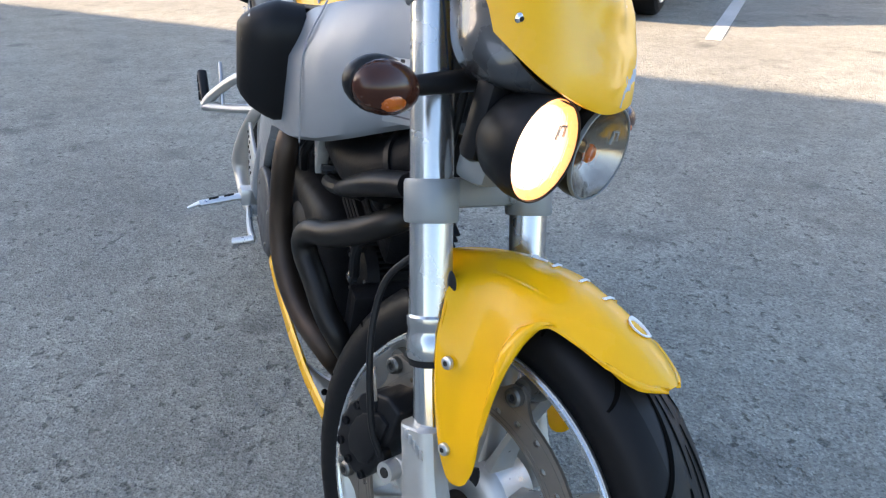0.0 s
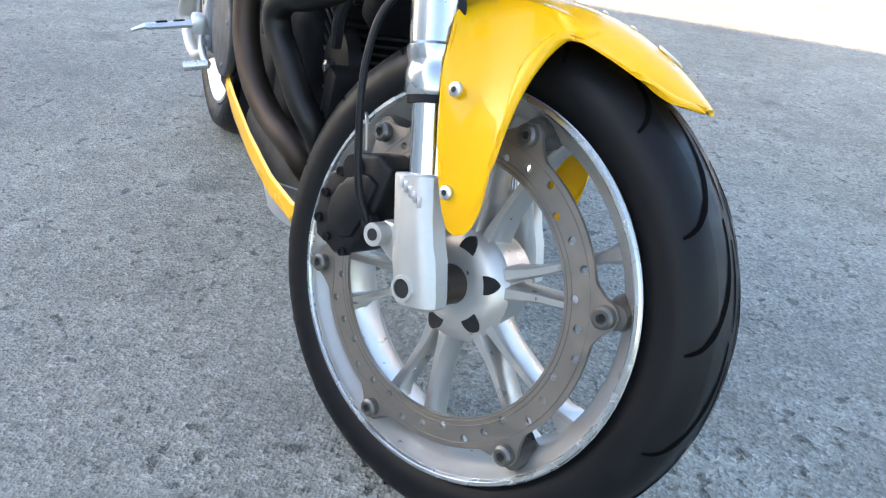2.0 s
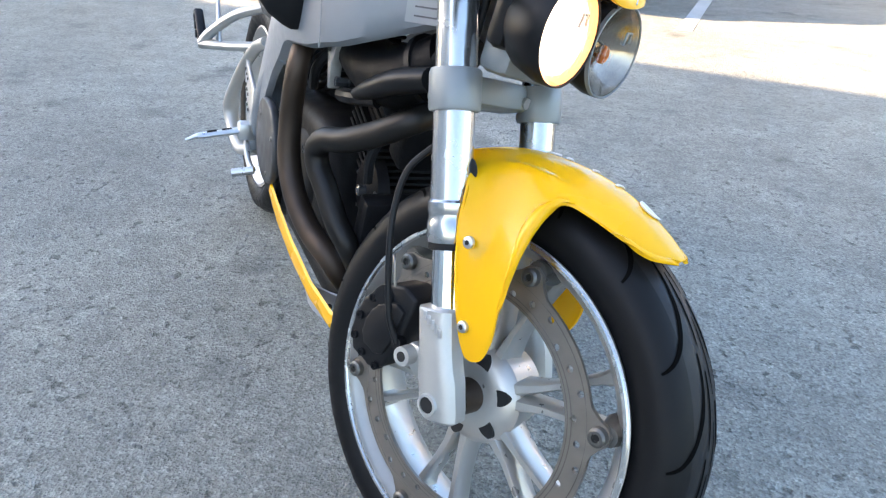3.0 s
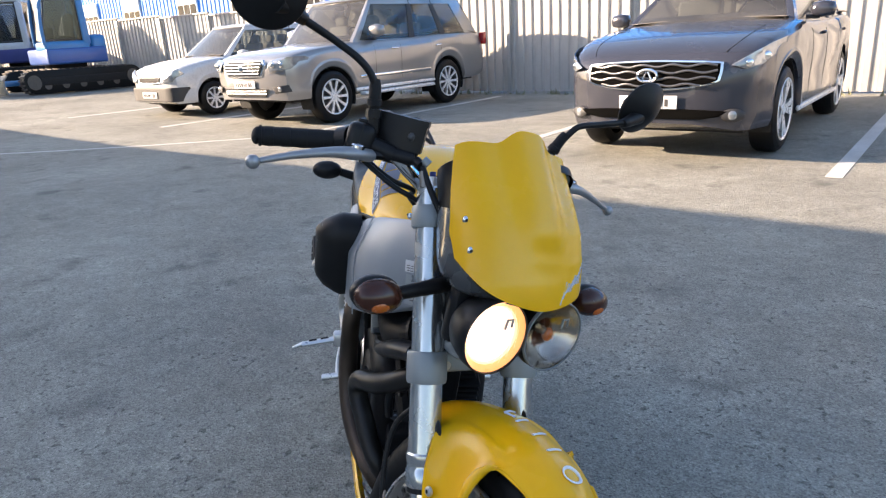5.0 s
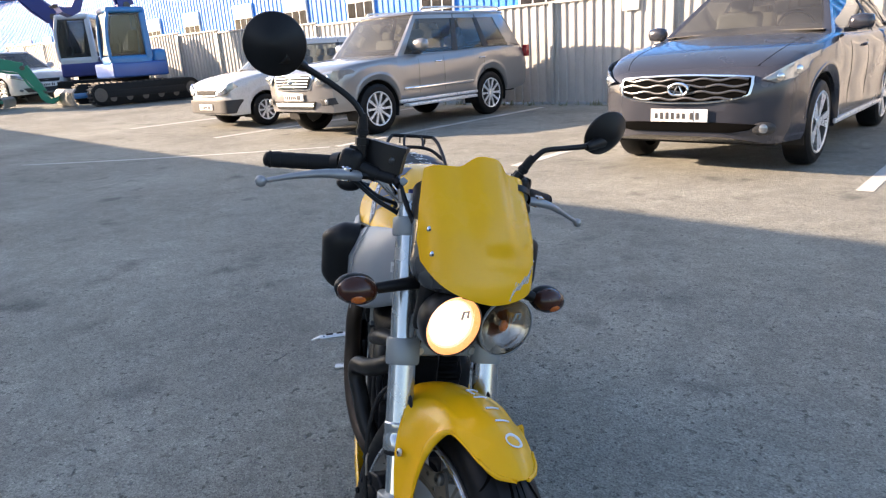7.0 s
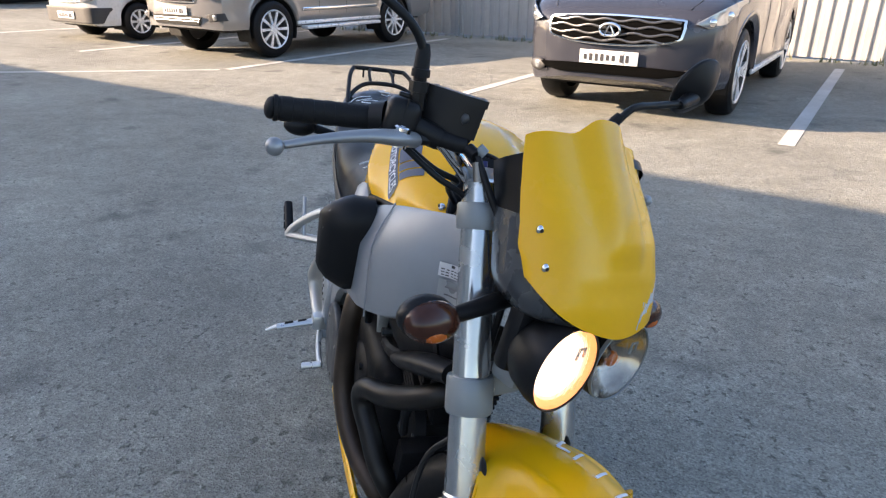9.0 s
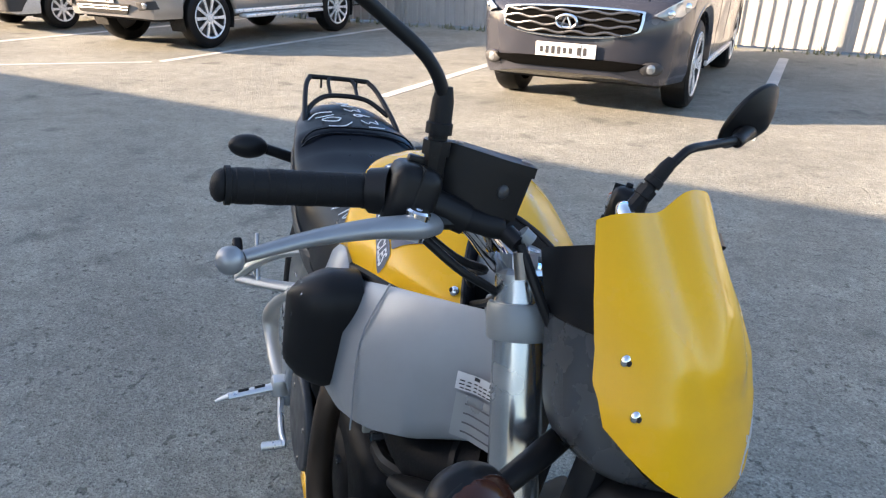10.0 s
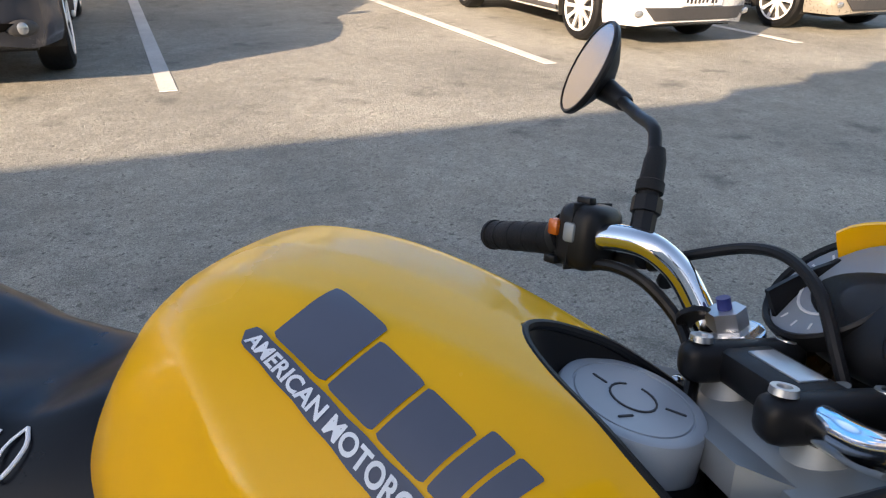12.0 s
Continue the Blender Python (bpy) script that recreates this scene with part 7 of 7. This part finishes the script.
            quad(y, y + 0.0048 * rnd.uniform(0.7, 1), 0.8145 + 0.0045 * r, 0.8162 + 0.0045 * r, INK, "print_bar", "", 0.0016)
    for k in range(2):
        quad(0.198 + 0.018 * k, 0.204 + 0.018 * k, 0.8285, 0.833, INK, "print_mark", "", 0.0016)
    for z in (0.760, 0.772, 0.784, 0.796):
        quad(0.188, 0.226, z, z + 0.0022, FOILINK, "print_bar", "", 0.0016)


label_plate()


def seat():
    tab = [(0.630, 0.905, 0.060, 0.880, 0.143, 0.745), (0.72, 0.870, 0.075, 0.848, 0.148, 0.715), (0.80, 0.838, 0.092, 0.818, 0.156, 0.690), (0.92, 0.832, 0.105, 0.812, 0.155, 0.690), (1.02, 0.838, 0.126, 0.815, 0.160, 0.720), (1.12, 0.852, 0.130, 0.828, 0.156, 0.765), (1.17, 0.866, 0.126, 0.842, 0.151, 0.785), (1.19, 0.880, 0.122, 0.858, 0.147, 0.795), (1.28, 0.892, 0.110, 0.870, 0.133, 0.815), (1.38, 0.900, 0.090, 0.880, 0.102, 0.83), (1.44, 0.890, 0.060, 0.872, 0.078, 0.838), (1.465, 0.870, 0.035, 0.862, 0.045, 0.842)]
    rings = []
    for i in range(45):
        y = 0.630 + 0.835 * i / 44
        zt, x1, z1, x2, z2 = lerp(tab, y)
        dish = 0.016 * math.exp(-((y - 0.92) / 0.13) ** 2)
        half = smooth_path([Vector((0, y, zt - dish)), Vector((x1 * 0.62, y, zt - 0.006 - dish * 0.35)), Vector((x1, y, z1 + 0.001)), Vector(((x1 + x2) / 2 + 0.014, y, (z1 + z2) / 2 + 0.012)), Vector((x2, y, z2))], 4)
        rings.append([Vector((-p.x, p.y, p.z)) for p in half[::-1]] + half[1:])
    s = body("seat", shell(rings, 0.01), SEATM, None, "black vinyl two level seat with chalk numbers", 60)
    for y in (1.175, 1.19):
        zt, x1, z1, x2, z2 = lerp(tab, y)
        half = smooth_path([Vector((0, y, zt + 0.002)), Vector((x1 * 0.6, y, zt - 0.002)), Vector((x1 + 0.002, y - 0.012, z1 + 0.001)), Vector((x2 + 0.002, y - 0.03, z2 + 0.005))], 4)
        body("seat_piping", tube([Vector((-p.x, p.y, p.z)) for p in half[::-1]] + half[1:], 0.0022, 8, 1), SEATM, s)

    def top(x, y, lift=0.003):
        zt, x1, z1, x2, z2 = lerp(tab, y)
        ax = abs(x)
        zt -= 0.016 * math.exp(-((y - 0.92) / 0.13) ** 2) * (1 - 0.65 * min(1, ax / (x1 * 0.62)))
        z = zt - 0.004 * min(1, ax / (x1 * 0.6)) if ax < x1 * 0.6 else zt - 0.004 - (zt - 0.004 - z1) * ((ax - x1 * 0.6) / (x1 * 0.4)) ** 1.5
        return Vector((x, y, z + lift))

    def writing(strokes, org, ux, uy, size):
        for st in strokes:
            pts = []
            for a, b in st:
                q = Vector((org[0], org[1], 0)) + Vector((ux[0], ux[1], 0)) * a * size + Vector((uy[0], uy[1], 0)) * b * size
                pts.append(top(q.x, q.y))
            body("chalk_writing", tube(pts, 0.0017, 6, 3, flat=0.6), CHALK, s, "white chalk writing")
    seven = [[(0, 1), (0.6, 1.05), (0.15, -0.1)]]
    one = [[(0.15, 1.0), (0.0, 0.0)]]
    zero = [[(0.35, 1), (0.05, 0.6), (0.1, 0.05), (0.4, 0.1), (0.6, 0.6), (0.35, 1)]]
    def off(st, d):
        return [[(a + d, b) for a, b in s_] for s_ in st]
    writing(off(seven, 0) + off(seven, 0.95) + off(one, 2.05) + off(zero, 2.55), (-0.128, 0.875), (0.10, -0.98), (0.95, 0.12), 0.036)
    six = [[(0.5, 1), (0.1, 0.5), (0.15, 0.05), (0.5, 0.1), (0.45, 0.5), (0.12, 0.4)]]
    n_ = [[(0, 0.1), (0.1, 0.9), (0.5, 0.2), (0.7, 0.95)]]
    three = [[(0, 1), (0.5, 0.9), (0.2, 0.55), (0.5, 0.25), (0.0, 0.0)]]
    writing(off(six, 0) + off(n_, 1.2) + off(three, 2.4) + off(six, 3.4) + off(three, 4.6) + off(one, 5.6), (-0.040, 1.42), (0.30, -0.95), (0.95, 0.25), 0.040)
    writing(off([[(0.3, 1.2), (0, 0.5), (0.3, -0.2)]], 0) + off(one, 0.6) + off(zero, 1.0) + off([[(0, 1.2), (0.3, 0.5), (0, -0.2)]], 2.0), (-0.105, 1.29), (0.45, -0.88), (0.90, 0.42), 0.048)
    for sx in (-1, 1):
        rings = []
        for y, zt, zb, x in ((0.86, 0.698, 0.640, 0.154), (0.90, 0.692, 0.625, 0.160), (1.0, 0.715, 0.625, 0.164), (1.12, 0.765, 0.65, 0.162), (1.25, 0.808, 0.69, 0.143), (1.38, 0.832, 0.745, 0.112), (1.47, 0.845, 0.79, 0.06)):
            rings.append([Vector((sx * a, y, b)) for a, b in ((x - 0.012, zt), (x - 0.002, zt + 0.004), (x + 0.002, zt - 0.006), (x - 0.004, (zt + zb) / 2), (x - 0.02, zb), (x - 0.03, zb + 0.004), (x - 0.018, zt - 0.01))])
        body("tail_panel", loft(rings), TAILP, None, "dark grey tail panel")


seat()


def rack():
    r = 0.0065
    rk = body("luggage_rack", tube([(-0.122, 1.24, 0.79), (-0.116, 1.265, 0.845), (-0.098, 1.40, 0.925), (-0.084, 1.445, 0.948), (-0.066, 1.455, 0.952), (0.060, 1.462, 0.952), (0.080, 1.452, 0.948), (0.098, 1.40, 0.925), (0.116, 1.265, 0.865), (0.122, 1.24, 0.80)], r, 12), BLACKP, None, "black tubular luggage rack and backrest")
    body("rack_hoop", tube([(-0.118, 1.27, 0.80), (-0.105, 1.33, 0.875), (-0.06, 1.38, 0.912), (0.0, 1.39, 0.920), (0.06, 1.38, 0.915), (0.105, 1.33, 0.89)], r, 12), BLACKP, rk)
    body("rack_loop", tube([(-0.035, 1.385, 0.917), (-0.034, 1.44, 0.945), (-0.02, 1.457, 0.953), (0.02, 1.458, 0.953), (0.034, 1.44, 0.945), (0.035, 1.385, 0.918)], 0.005, 10), BLACKP, rk)
    for x in (-0.05, 0.045):
        body("rack_hook", tube([(x, 1.455, 0.95), (x, 1.45, 0.925)], 0.003, 8, 1), BLACKP, rk)
    for sx in (-1, 1):
        st = body("rear_signal", tube([(0.09 * sx, 1.41, 0.735), (0.19 * sx, 1.40, 0.765)], [0.015, 0.014], 12, 1), BLACKP, None, "black rear turn signal on a stalk")
        body("signal_body", ball((0.232 * sx, 1.395, 0.770), (0.050, 0.031, 0.031), 18), BLACKP, st)
        body("signal_lens", ball((0.232 * sx, 1.408, 0.770), (0.042, 0.026, 0.026), 18), ORANGE, st)
    body("tail_plate", box((0, 1.46, 0.70), (0.18, 0.03, 0.14), (20, 0, 0), 0.01), BLACKP, None, "black number plate holder")
    body("plate_bracket", box((-0.085, 1.44, 0.67), (0.04, 0.03, 0.03), (0, 0, 0), 0.005), BLACKP)


rack()


def rear_end():
    c = (0, 1.32, 0.312)
    tp = [(-0.06, 0.228), (-0.078, 0.238), (-0.09, 0.265), (-0.084, 0.288), (-0.06, 0.305), (-0.03, 0.313), (0, 0.315)]
    tp = tp + [(-x, r) for x, r in tp[-2::-1]]
    w = body("rear_wheel", lathe(tp + [(0.05, 0.222), (-0.05, 0.222)], c, 72, True), TYRE, None, "wide black rear tyre on a silver cast wheel", 60)
    body("rim", lathe([(-0.078, 0.232), (-0.08, 0.226), (-0.07, 0.215), (-0.05, 0.2), (0.05, 0.2), (0.07, 0.215), (0.08, 0.226), (0.078, 0.232)], c, 60), WHEEL, w)
    body("hub", lathe([(-0.07, 0.02), (-0.07, 0.05), (0.07, 0.05), (0.07, 0.02)], c, 30), WHEEL, w)
    for k in range(6):
        a = radians(60 * k + 10)
        d = Vector((0, math.cos(a), math.sin(a)))
        body("spoke", tube([Vector(c) + d * 0.04, Vector(c) + d * 0.203], [0.016, 0.012], 8, 1), WHEEL, w)
    for sx in (-1, 1):
        sw = body("swingarm", tube([(0.15 * sx, 0.90, 0.58), (0.155 * sx, 1.0, 0.545), (0.160 * sx, 1.10, 0.485), (0.160 * sx, 1.22, 0.41), (0.156 * sx, 1.33, 0.315), (0.152 * sx, 1.29, 0.25), (0.15 * sx, 1.18, 0.235), (0.15 * sx, 1.05, 0.275), (0.145 * sx, 0.93, 0.32)], [0.015, 0.015, 0.015, 0.016, 0.024, 0.018, 0.018, 0.018, 0.020], 14, flat=0.8), CAST, None, "silver cast swingarm")
        # rider foot gear
        hp_out = [(0.915, 0.47), (0.965, 0.488), (1.015, 0.512), (1.036, 0.508), (1.030, 0.47), (1.0, 0.41), (0.965, 0.35), (0.92, 0.31)]
        hp = body("heel_plate", slab(hp_out, min(0.164 * sx, 0.172 * sx), max(0.164 * sx, 0.172 * sx), 0.002), ALU, None, "silver perforated heel plate")
        # near-black studs through the plate paint the shade of its holes
        for k in range(9):
            y, z = 0.965 + 0.016 * (k % 3) + 0.012 * (k // 3), 0.405 + 0.034 * (k // 3) + 0.008 * (k % 3)
            body("plate_hole", cyl((0.1735 * sx, y, z), (0.1625 * sx, y, z), 0.004, None, 10), DARK, hp)
        pg = body("footpeg", tube([(0.190 * sx, 0.903, 0.373), (0.208 * sx, 0.903, 0.370), (0.290 * sx, 0.904, 0.354)], [0.014, 0.011, 0.010], 12, 1, flat=0.7), ALU, None, "silver slotted footpeg")
        body("peg_feeler", tube([(0.290 * sx, 0.904, 0.356), (0.317 * sx, 0.905, 0.343)], [0.006, 0.003], 8, 1), ALU, pg)
        body("peg_mount", box((0.182 * sx, 0.905, 0.372), (0.045, 0.035, 0.042), (0, 0, 0), 0.008), ALU, pg)
        for k in range(2):
            body("peg_slot", box(((0.228 + 0.033 * k) * sx, 0.9035, 0.3735 - 0.0062 * k), (0.022, 0.007, 0.004), (0, 11 * sx, 0), 0.001), DARK, pg)
        pd = body("brake_pedal" if sx < 0 else "gear_lever", tube([(0.180 * sx, 0.915, 0.345), (0.188 * sx, 0.86, 0.335), (0.192 * sx, 0.80, 0.328), (0.190 * sx, 0.768, 0.326)], 0.007, 10), ALU, None, "silver foot pedal")
        body("pedal_toe", tube([(0.188 * sx, 0.768, 0.326), (0.232 * sx, 0.781, 0.314)], 0.0085, 12, 1), ALU, pd)
        # passenger footrest bracket
        br = body("passenger_bracket", tube([(0.125 * sx, 1.04, 0.635), (0.19 * sx, 1.09, 0.60), (0.24 * sx, 1.14, 0.545), (0.258 * sx, 1.155, 0.515)], [0.018, 0.017, 0.017, 0.018], 12, flat=0.7), CAST, None, "silver passenger footrest bracket")
        body("bracket_arm", tube([(0.13 * sx, 1.02, 0.545), (0.20 * sx, 1.09, 0.525), (0.258 * sx, 1.155, 0.512)], [0.018, 0.016, 0.018], 12, flat=0.7), CAST, br)
        peg = body("passenger_peg", box((0.260 * sx, 1.192, 0.548), (0.024, 0.018, 0.112), (-55, 3 * sx, 0), 0.008, 3), BLACKP, br, "folded black passenger peg")
        for k in range(3):
            f = -0.028 + 0.028 * k
            body("peg_slot", box((0.2725 * sx, 1.192 + f * 0.82, 0.548 + f * 0.57), (0.004, 0.008, 0.020), (-55, 0, 0), 0.001), DARK, peg)
        for k in range(7):
            f = k / 6
            body("toe_rib", tube([((0.194 + 0.034 * f) * sx, 0.7697 + 0.0105 * f, 0.3245 - 0.0098 * f), ((0.196 + 0.034 * f) * sx, 0.7703 + 0.0105 * f, 0.3240 - 0.0098 * f)], 0.0098, 10, 1), ALU, pd)
        body("bracket_plate", slab([(1.10, 0.53), (1.17, 0.62), (1.185, 0.615), (1.15, 0.50)], 0.222 * sx - 0.004, 0.222 * sx + 0.004, 0.002), ALU, br)
    body("rear_hugger", box((0, 1.18, 0.60), (0.15, 0.16, 0.02), (35, 0, 0), 0.01), BLACKP, None, "black rear mudguard")
    body("side_stand", tube([(0.12, 0.80, 0.26), (0.19, 0.84, 0.13), (0.262, 0.86, -0.03)], 0.010, 10), BLACKP, None, "black side stand")
    body("muffler", tube([(0, 0.42, 0.19), (0, 0.50, 0.18), (0, 0.86, 0.18), (0, 0.93, 0.19)], [0.06, 0.085, 0.085, 0.06], 24, flat=0.75), ENGINE, None, "black muffler below the engine")


rear_end()


def engine():
    e = body("engine", box((0, 0.62, 0.40), (0.25, 0.42, 0.26), (0, 0, 0), 0.04, 3), ENGINE, None, "black painted V twin engine")
    body("crankcase_cover", lathe([(-0.136, 0.0), (-0.136, 0.07), (-0.131, 0.09), (-0.120, 0.10)], (0, 0.60, 0.38), 32), ENGINE, e)
    body("belt_cover", slab([(0.66, 0.46), (0.80, 0.44), (0.90, 0.52), (0.90, 0.40), (0.80, 0.28), (0.68, 0.28)], -0.158, -0.140, 0.008), ENGINE, e)
    for cy, cz, tilt, nm in ((0.40, 0.53, 22, "front_cylinder"), (0.68, 0.60, -22, "rear_cylinder")):
        m = Matrix.Translation((0, cy, cz)) @ pose(0, 0, 0, tilt, 0, 0)
        b2 = box((0, 0, 0), (0.14, 0.11, 0.16), bevel=0.02)
        b2.transform(m)
        c = body(nm, b2, ENGINE, e)
        for k in range(9):
            b2 = box((0, 0, -0.06 + 0.015 * k), (0.165 if k < 7 else 0.145, 0.14 if k < 7 else 0.12, 0.006), bevel=0.002, seg=1)
            b2.transform(m)
            body("cooling_fin", b2, ENGINE, c)
        b2 = box((0, 0, 0.10), (0.15, 0.125, 0.06), bevel=0.02, seg=3)
        b2.transform(Matrix.Translation((0, cy, cz)) @ pose(0, 0, 0, tilt, 0, 0))
        body("rocker_cover", b2, ENGINE, e)
    body("oil_cooler", box((-0.03, 0.29, 0.40), (0.16, 0.04, 0.14), (10, 0, 0), 0.008), ENGINE, None, "black finned oil cooler")
    body("front_mount", box((-0.03, 0.26, 0.58), (0.09, 0.06, 0.10), (15, 0, 0), 0.012), ENGINE, None)
    duct = body("intake_box", tube([(-0.03, 0.22, 0.70), (-0.06, 0.27, 0.665), (-0.085, 0.33, 0.655), (-0.09, 0.42, 0.665)], [0.046, 0.050, 0.046, 0.042], 20, 4), ENGINE, None, "black air intake duct")
    body("duct_ring", tube([(-0.045, 0.245, 0.683), (-0.049, 0.252, 0.679)], 0.0525, 24, 1), BLACKP, duct)
    body("duct_mouth", ball((-0.026, 0.213, 0.705), (0.046, 0.02, 0.046), 20, (35, 0, 20)), DARK, duct)
    for p, q, r in (((-0.10, 0.30, 0.62), (-0.125, 0.40, 0.60), 0.012), ((-0.12, 0.48, 0.66), (-0.14, 0.52, 0.58), 0.009), ((-0.09, 0.25, 0.60), (-0.11, 0.27, 0.50), 0.008)):
        body("engine_hose", tube([p, ((p[0] + q[0]) / 2 - 0.012, (p[1] + q[1]) / 2, (p[2] + q[2]) / 2), q], r, 10), BLACKP, None, "black rubber hose")
    for y, z in ((0.50, 0.33), (0.56, 0.45), (0.44, 0.33), (0.40, 0.62)):
        body("engine_bolt", cyl((-0.115, y, z), (-0.138, y, z), 0.008, None, 6), GREYP, e)
    body("exhaust_header", tube([(-0.11, 0.575, 0.675), (-0.160, 0.515, 0.655), (-0.177, 0.494, 0.615), (-0.180, 0.503, 0.530), (-0.179, 0.493, 0.452), (-0.171, 0.455, 0.396), (-0.154, 0.400, 0.354), (-0.130, 0.345, 0.328), (-0.100, 0.335, 0.285), (-0.07, 0.36, 0.24)], [0.0195, 0.0195, 0.0195, 0.0200, 0.0210, 0.0215, 0.0215, 0.0215, 0.0215, 0.0215], 20), HEADER, None, "heat stained exhaust header pipe")
    body("exhaust_header", tube([(-0.045, 0.205, 0.632), (-0.082, 0.207, 0.616), (-0.114, 0.245, 0.585), (-0.142, 0.297, 0.556), (-0.160, 0.337, 0.543), (-0.167, 0.364, 0.520), (-0.164, 0.362, 0.492), (-0.154, 0.338, 0.462), (-0.139, 0.304, 0.414), (-0.118, 0.282, 0.375), (-0.088, 0.300, 0.320), (-0.05, 0.34, 0.27)], 0.0198, 20), PIPE2, None, "dark exhaust header pipe")
    # cast hanger under the frame, grey air scoop, foot gear arm and sprocket cover
    hang = body("frame_hanger", slab([(0.405, 0.690), (0.465, 0.690), (0.455, 0.655), (0.448, 0.632), (0.438, 0.600), (0.432, 0.600), (0.428, 0.640), (0.415, 0.662)], -0.140, -0.120, 0.003), CAST, None, "cast aluminium engine hanger")
    body("hanger_bolt", cyl((-0.143, 0.440, 0.668), (-0.117, 0.440, 0.668), 0.009, None, 6), BOLT, hang)
    body("air_scoop", tube([(-0.132, 0.300, 0.628), (-0.124, 0.262, 0.645), (-0.108, 0.205, 0.672), (-0.085, 0.150, 0.690)], [0.012, 0.020, 0.024, 0.022], 18, 4, flat=0.75), BLACKP, None, "black plastic air scoop")
    for sx in (-1, 1):
        body("foot_gear_arm", tube([(0.168 * sx, 0.61, 0.615), (0.164 * sx, 0.70, 0.585), (0.162 * sx, 0.80, 0.530), (0.163 * sx, 0.872, 0.455), (0.166 * sx, 0.898, 0.385), (0.168 * sx, 0.902, 0.33)], [0.020, 0.016, 0.0145, 0.0145, 0.0145, 0.012], 16), SILVER, None, "silver painted foot gear arm")
    cov = body("sprocket_cover", slab(smooth_outline([(0.79, 0.485), (0.835, 0.43), (0.815, 0.35), (0.73, 0.318), (0.66, 0.345), (0.645, 0.42), (0.70, 0.485)]), -0.176, -0.158, 0.006, 3), TAILP, None, "dark grey sprocket cover")
    for y, z in ((0.79, 0.45), (0.70, 0.345), (0.67, 0.43)):
        body("cover_screw", lathe([(-0.1785, 0.0), (-0.1785, 0.004), (-0.176, 0.006)], (0, y, z), 12), BOLT, cov)
    tim = body("timing_cover", lathe([(-0.084, 0.0), (-0.084, 0.040), (-0.078, 0.056), (-0.060, 0.062)], (0, 0.352, 0.452), 32), ENGINE, e, "black round engine cover")
    body("cover_bolt", lathe([(-0.098, 0.0), (-0.098, 0.006), (-0.096, 0.0095), (-0.084, 0.0110)], (0, 0.347, 0.454), 18), GREYP, tim)
    for k in range(5):
        a_ = radians(72 * k + 20)
        body("cover_screw", lathe([(-0.083, 0.0), (-0.083, 0.0035), (-0.078, 0.005)], (0, 0.352 + 0.048 * math.cos(a_), 0.452 + 0.048 * math.sin(a_)), 8), BOLT, tim)
    for sx in (-1, 1):
        rows = []
        for y, zt, zb, x in ((0.215, 0.292, 0.264, 0.146), (0.25, 0.280, 0.248, 0.151), (0.36, 0.276, 0.241, 0.158), (0.50, 0.290, 0.250, 0.163), (0.62, 0.312, 0.270, 0.166), (0.69, 0.328, 0.292, 0.167)):
            rows.append([Vector((sx * a, y, b)) for a, b in ((x - 0.004, zt), (x, zt - 0.004), (x + 0.002, (zt + zb) / 2), (x - 0.003, zb), (x - 0.02, zb - 0.012), (x - 0.022, zb - 0.008), (x - 0.007, zb + 0.006), (x - 0.004, (zt + zb) / 2))])
        ch = body("chin_fairing", loft(rows), YELLOW, None, "yellow chin fairing side")
    rows = []
    for f in (0, 0.3, 0.65, 1.0):
        row = []
        for k in range(19):
            a = -1.57 + 3.14 * k / 18
            c_, s_ = math.cos(a), math.sin(a)
            row.append(Vector((0.140 * s_ * (1 - 0.12 * f), 0.46 - 0.22 * c_ + 0.07 * f * c_, 0.230 + 0.055 * c_ - 0.11 * f * (0.55 + 0.45 * c_))))
        rows.append(row)
    pan = body("chin_pan", shell(rows, 0.004), BELLYG, None, "silver grey chin pan")
    for x, y, z in ((-0.125, 0.335, 0.235), (-0.112, 0.31, 0.215)):
        body("pan_rivet", ball((x, y, z), (0.006, 0.006, 0.006), 10), DARK, pan)


engine()


def loose_grit():
    """Scattered small stones on the asphalt."""
    rnd = random.Random(21)
    vs, fs = [], []
    for k in range(4200):
        x, y = (rnd.gauss(0.2, 2.2), rnd.uniform(-1.2, 6.0)) if k < 900 else (rnd.gauss(-0.3, 1.1), rnd.uniform(-0.4, 3.2))
        r = rnd.choice((0.002, 0.0025, 0.003, 0.004, 0.006))
        a = rnd.uniform(0, 6.28)
        n = len(vs)
        for i in range(5):
            t = a + i * 1.2566
            q = r * rnd.uniform(0.7, 1.3)
            vs.append((x + q * math.cos(t), y + q * math.sin(t), rise(x, y) - 0.0005))
        for i in range(4):
            t = a + i * 1.5708
            q = 0.6 * r * rnd.uniform(0.7, 1.2)
            vs.append((x + q * math.cos(t), y + q * math.sin(t), rise(x, y) + r * rnd.uniform(0.5, 0.9)))
        for i in range(5):
            fs.append((n + i, n + (i + 1) % 5, n + 5 + i % 4) if i < 4 else (n + 4, n, n + 5))
            if i < 4:
                fs.append((n + (i + 1) % 5, n + 5 + (i + 1) % 4, n + 5 + i))
        fs.append((n + 5, n + 6, n + 7, n + 8))
    me = bpy.data.meshes.new("grit")
    me.from_pydata(vs, [], fs)
    me.materials.append(GRIT)
    tagged(new("loose_grit", me), "small loose grey stones scattered on the asphalt", "gravel", kind="stuff")


GRIT = mat("loose stone grit", (0.20, 0.195, 0.185), 0.85, vary=0.6, scale=90, bump=0.3)
loose_grit()
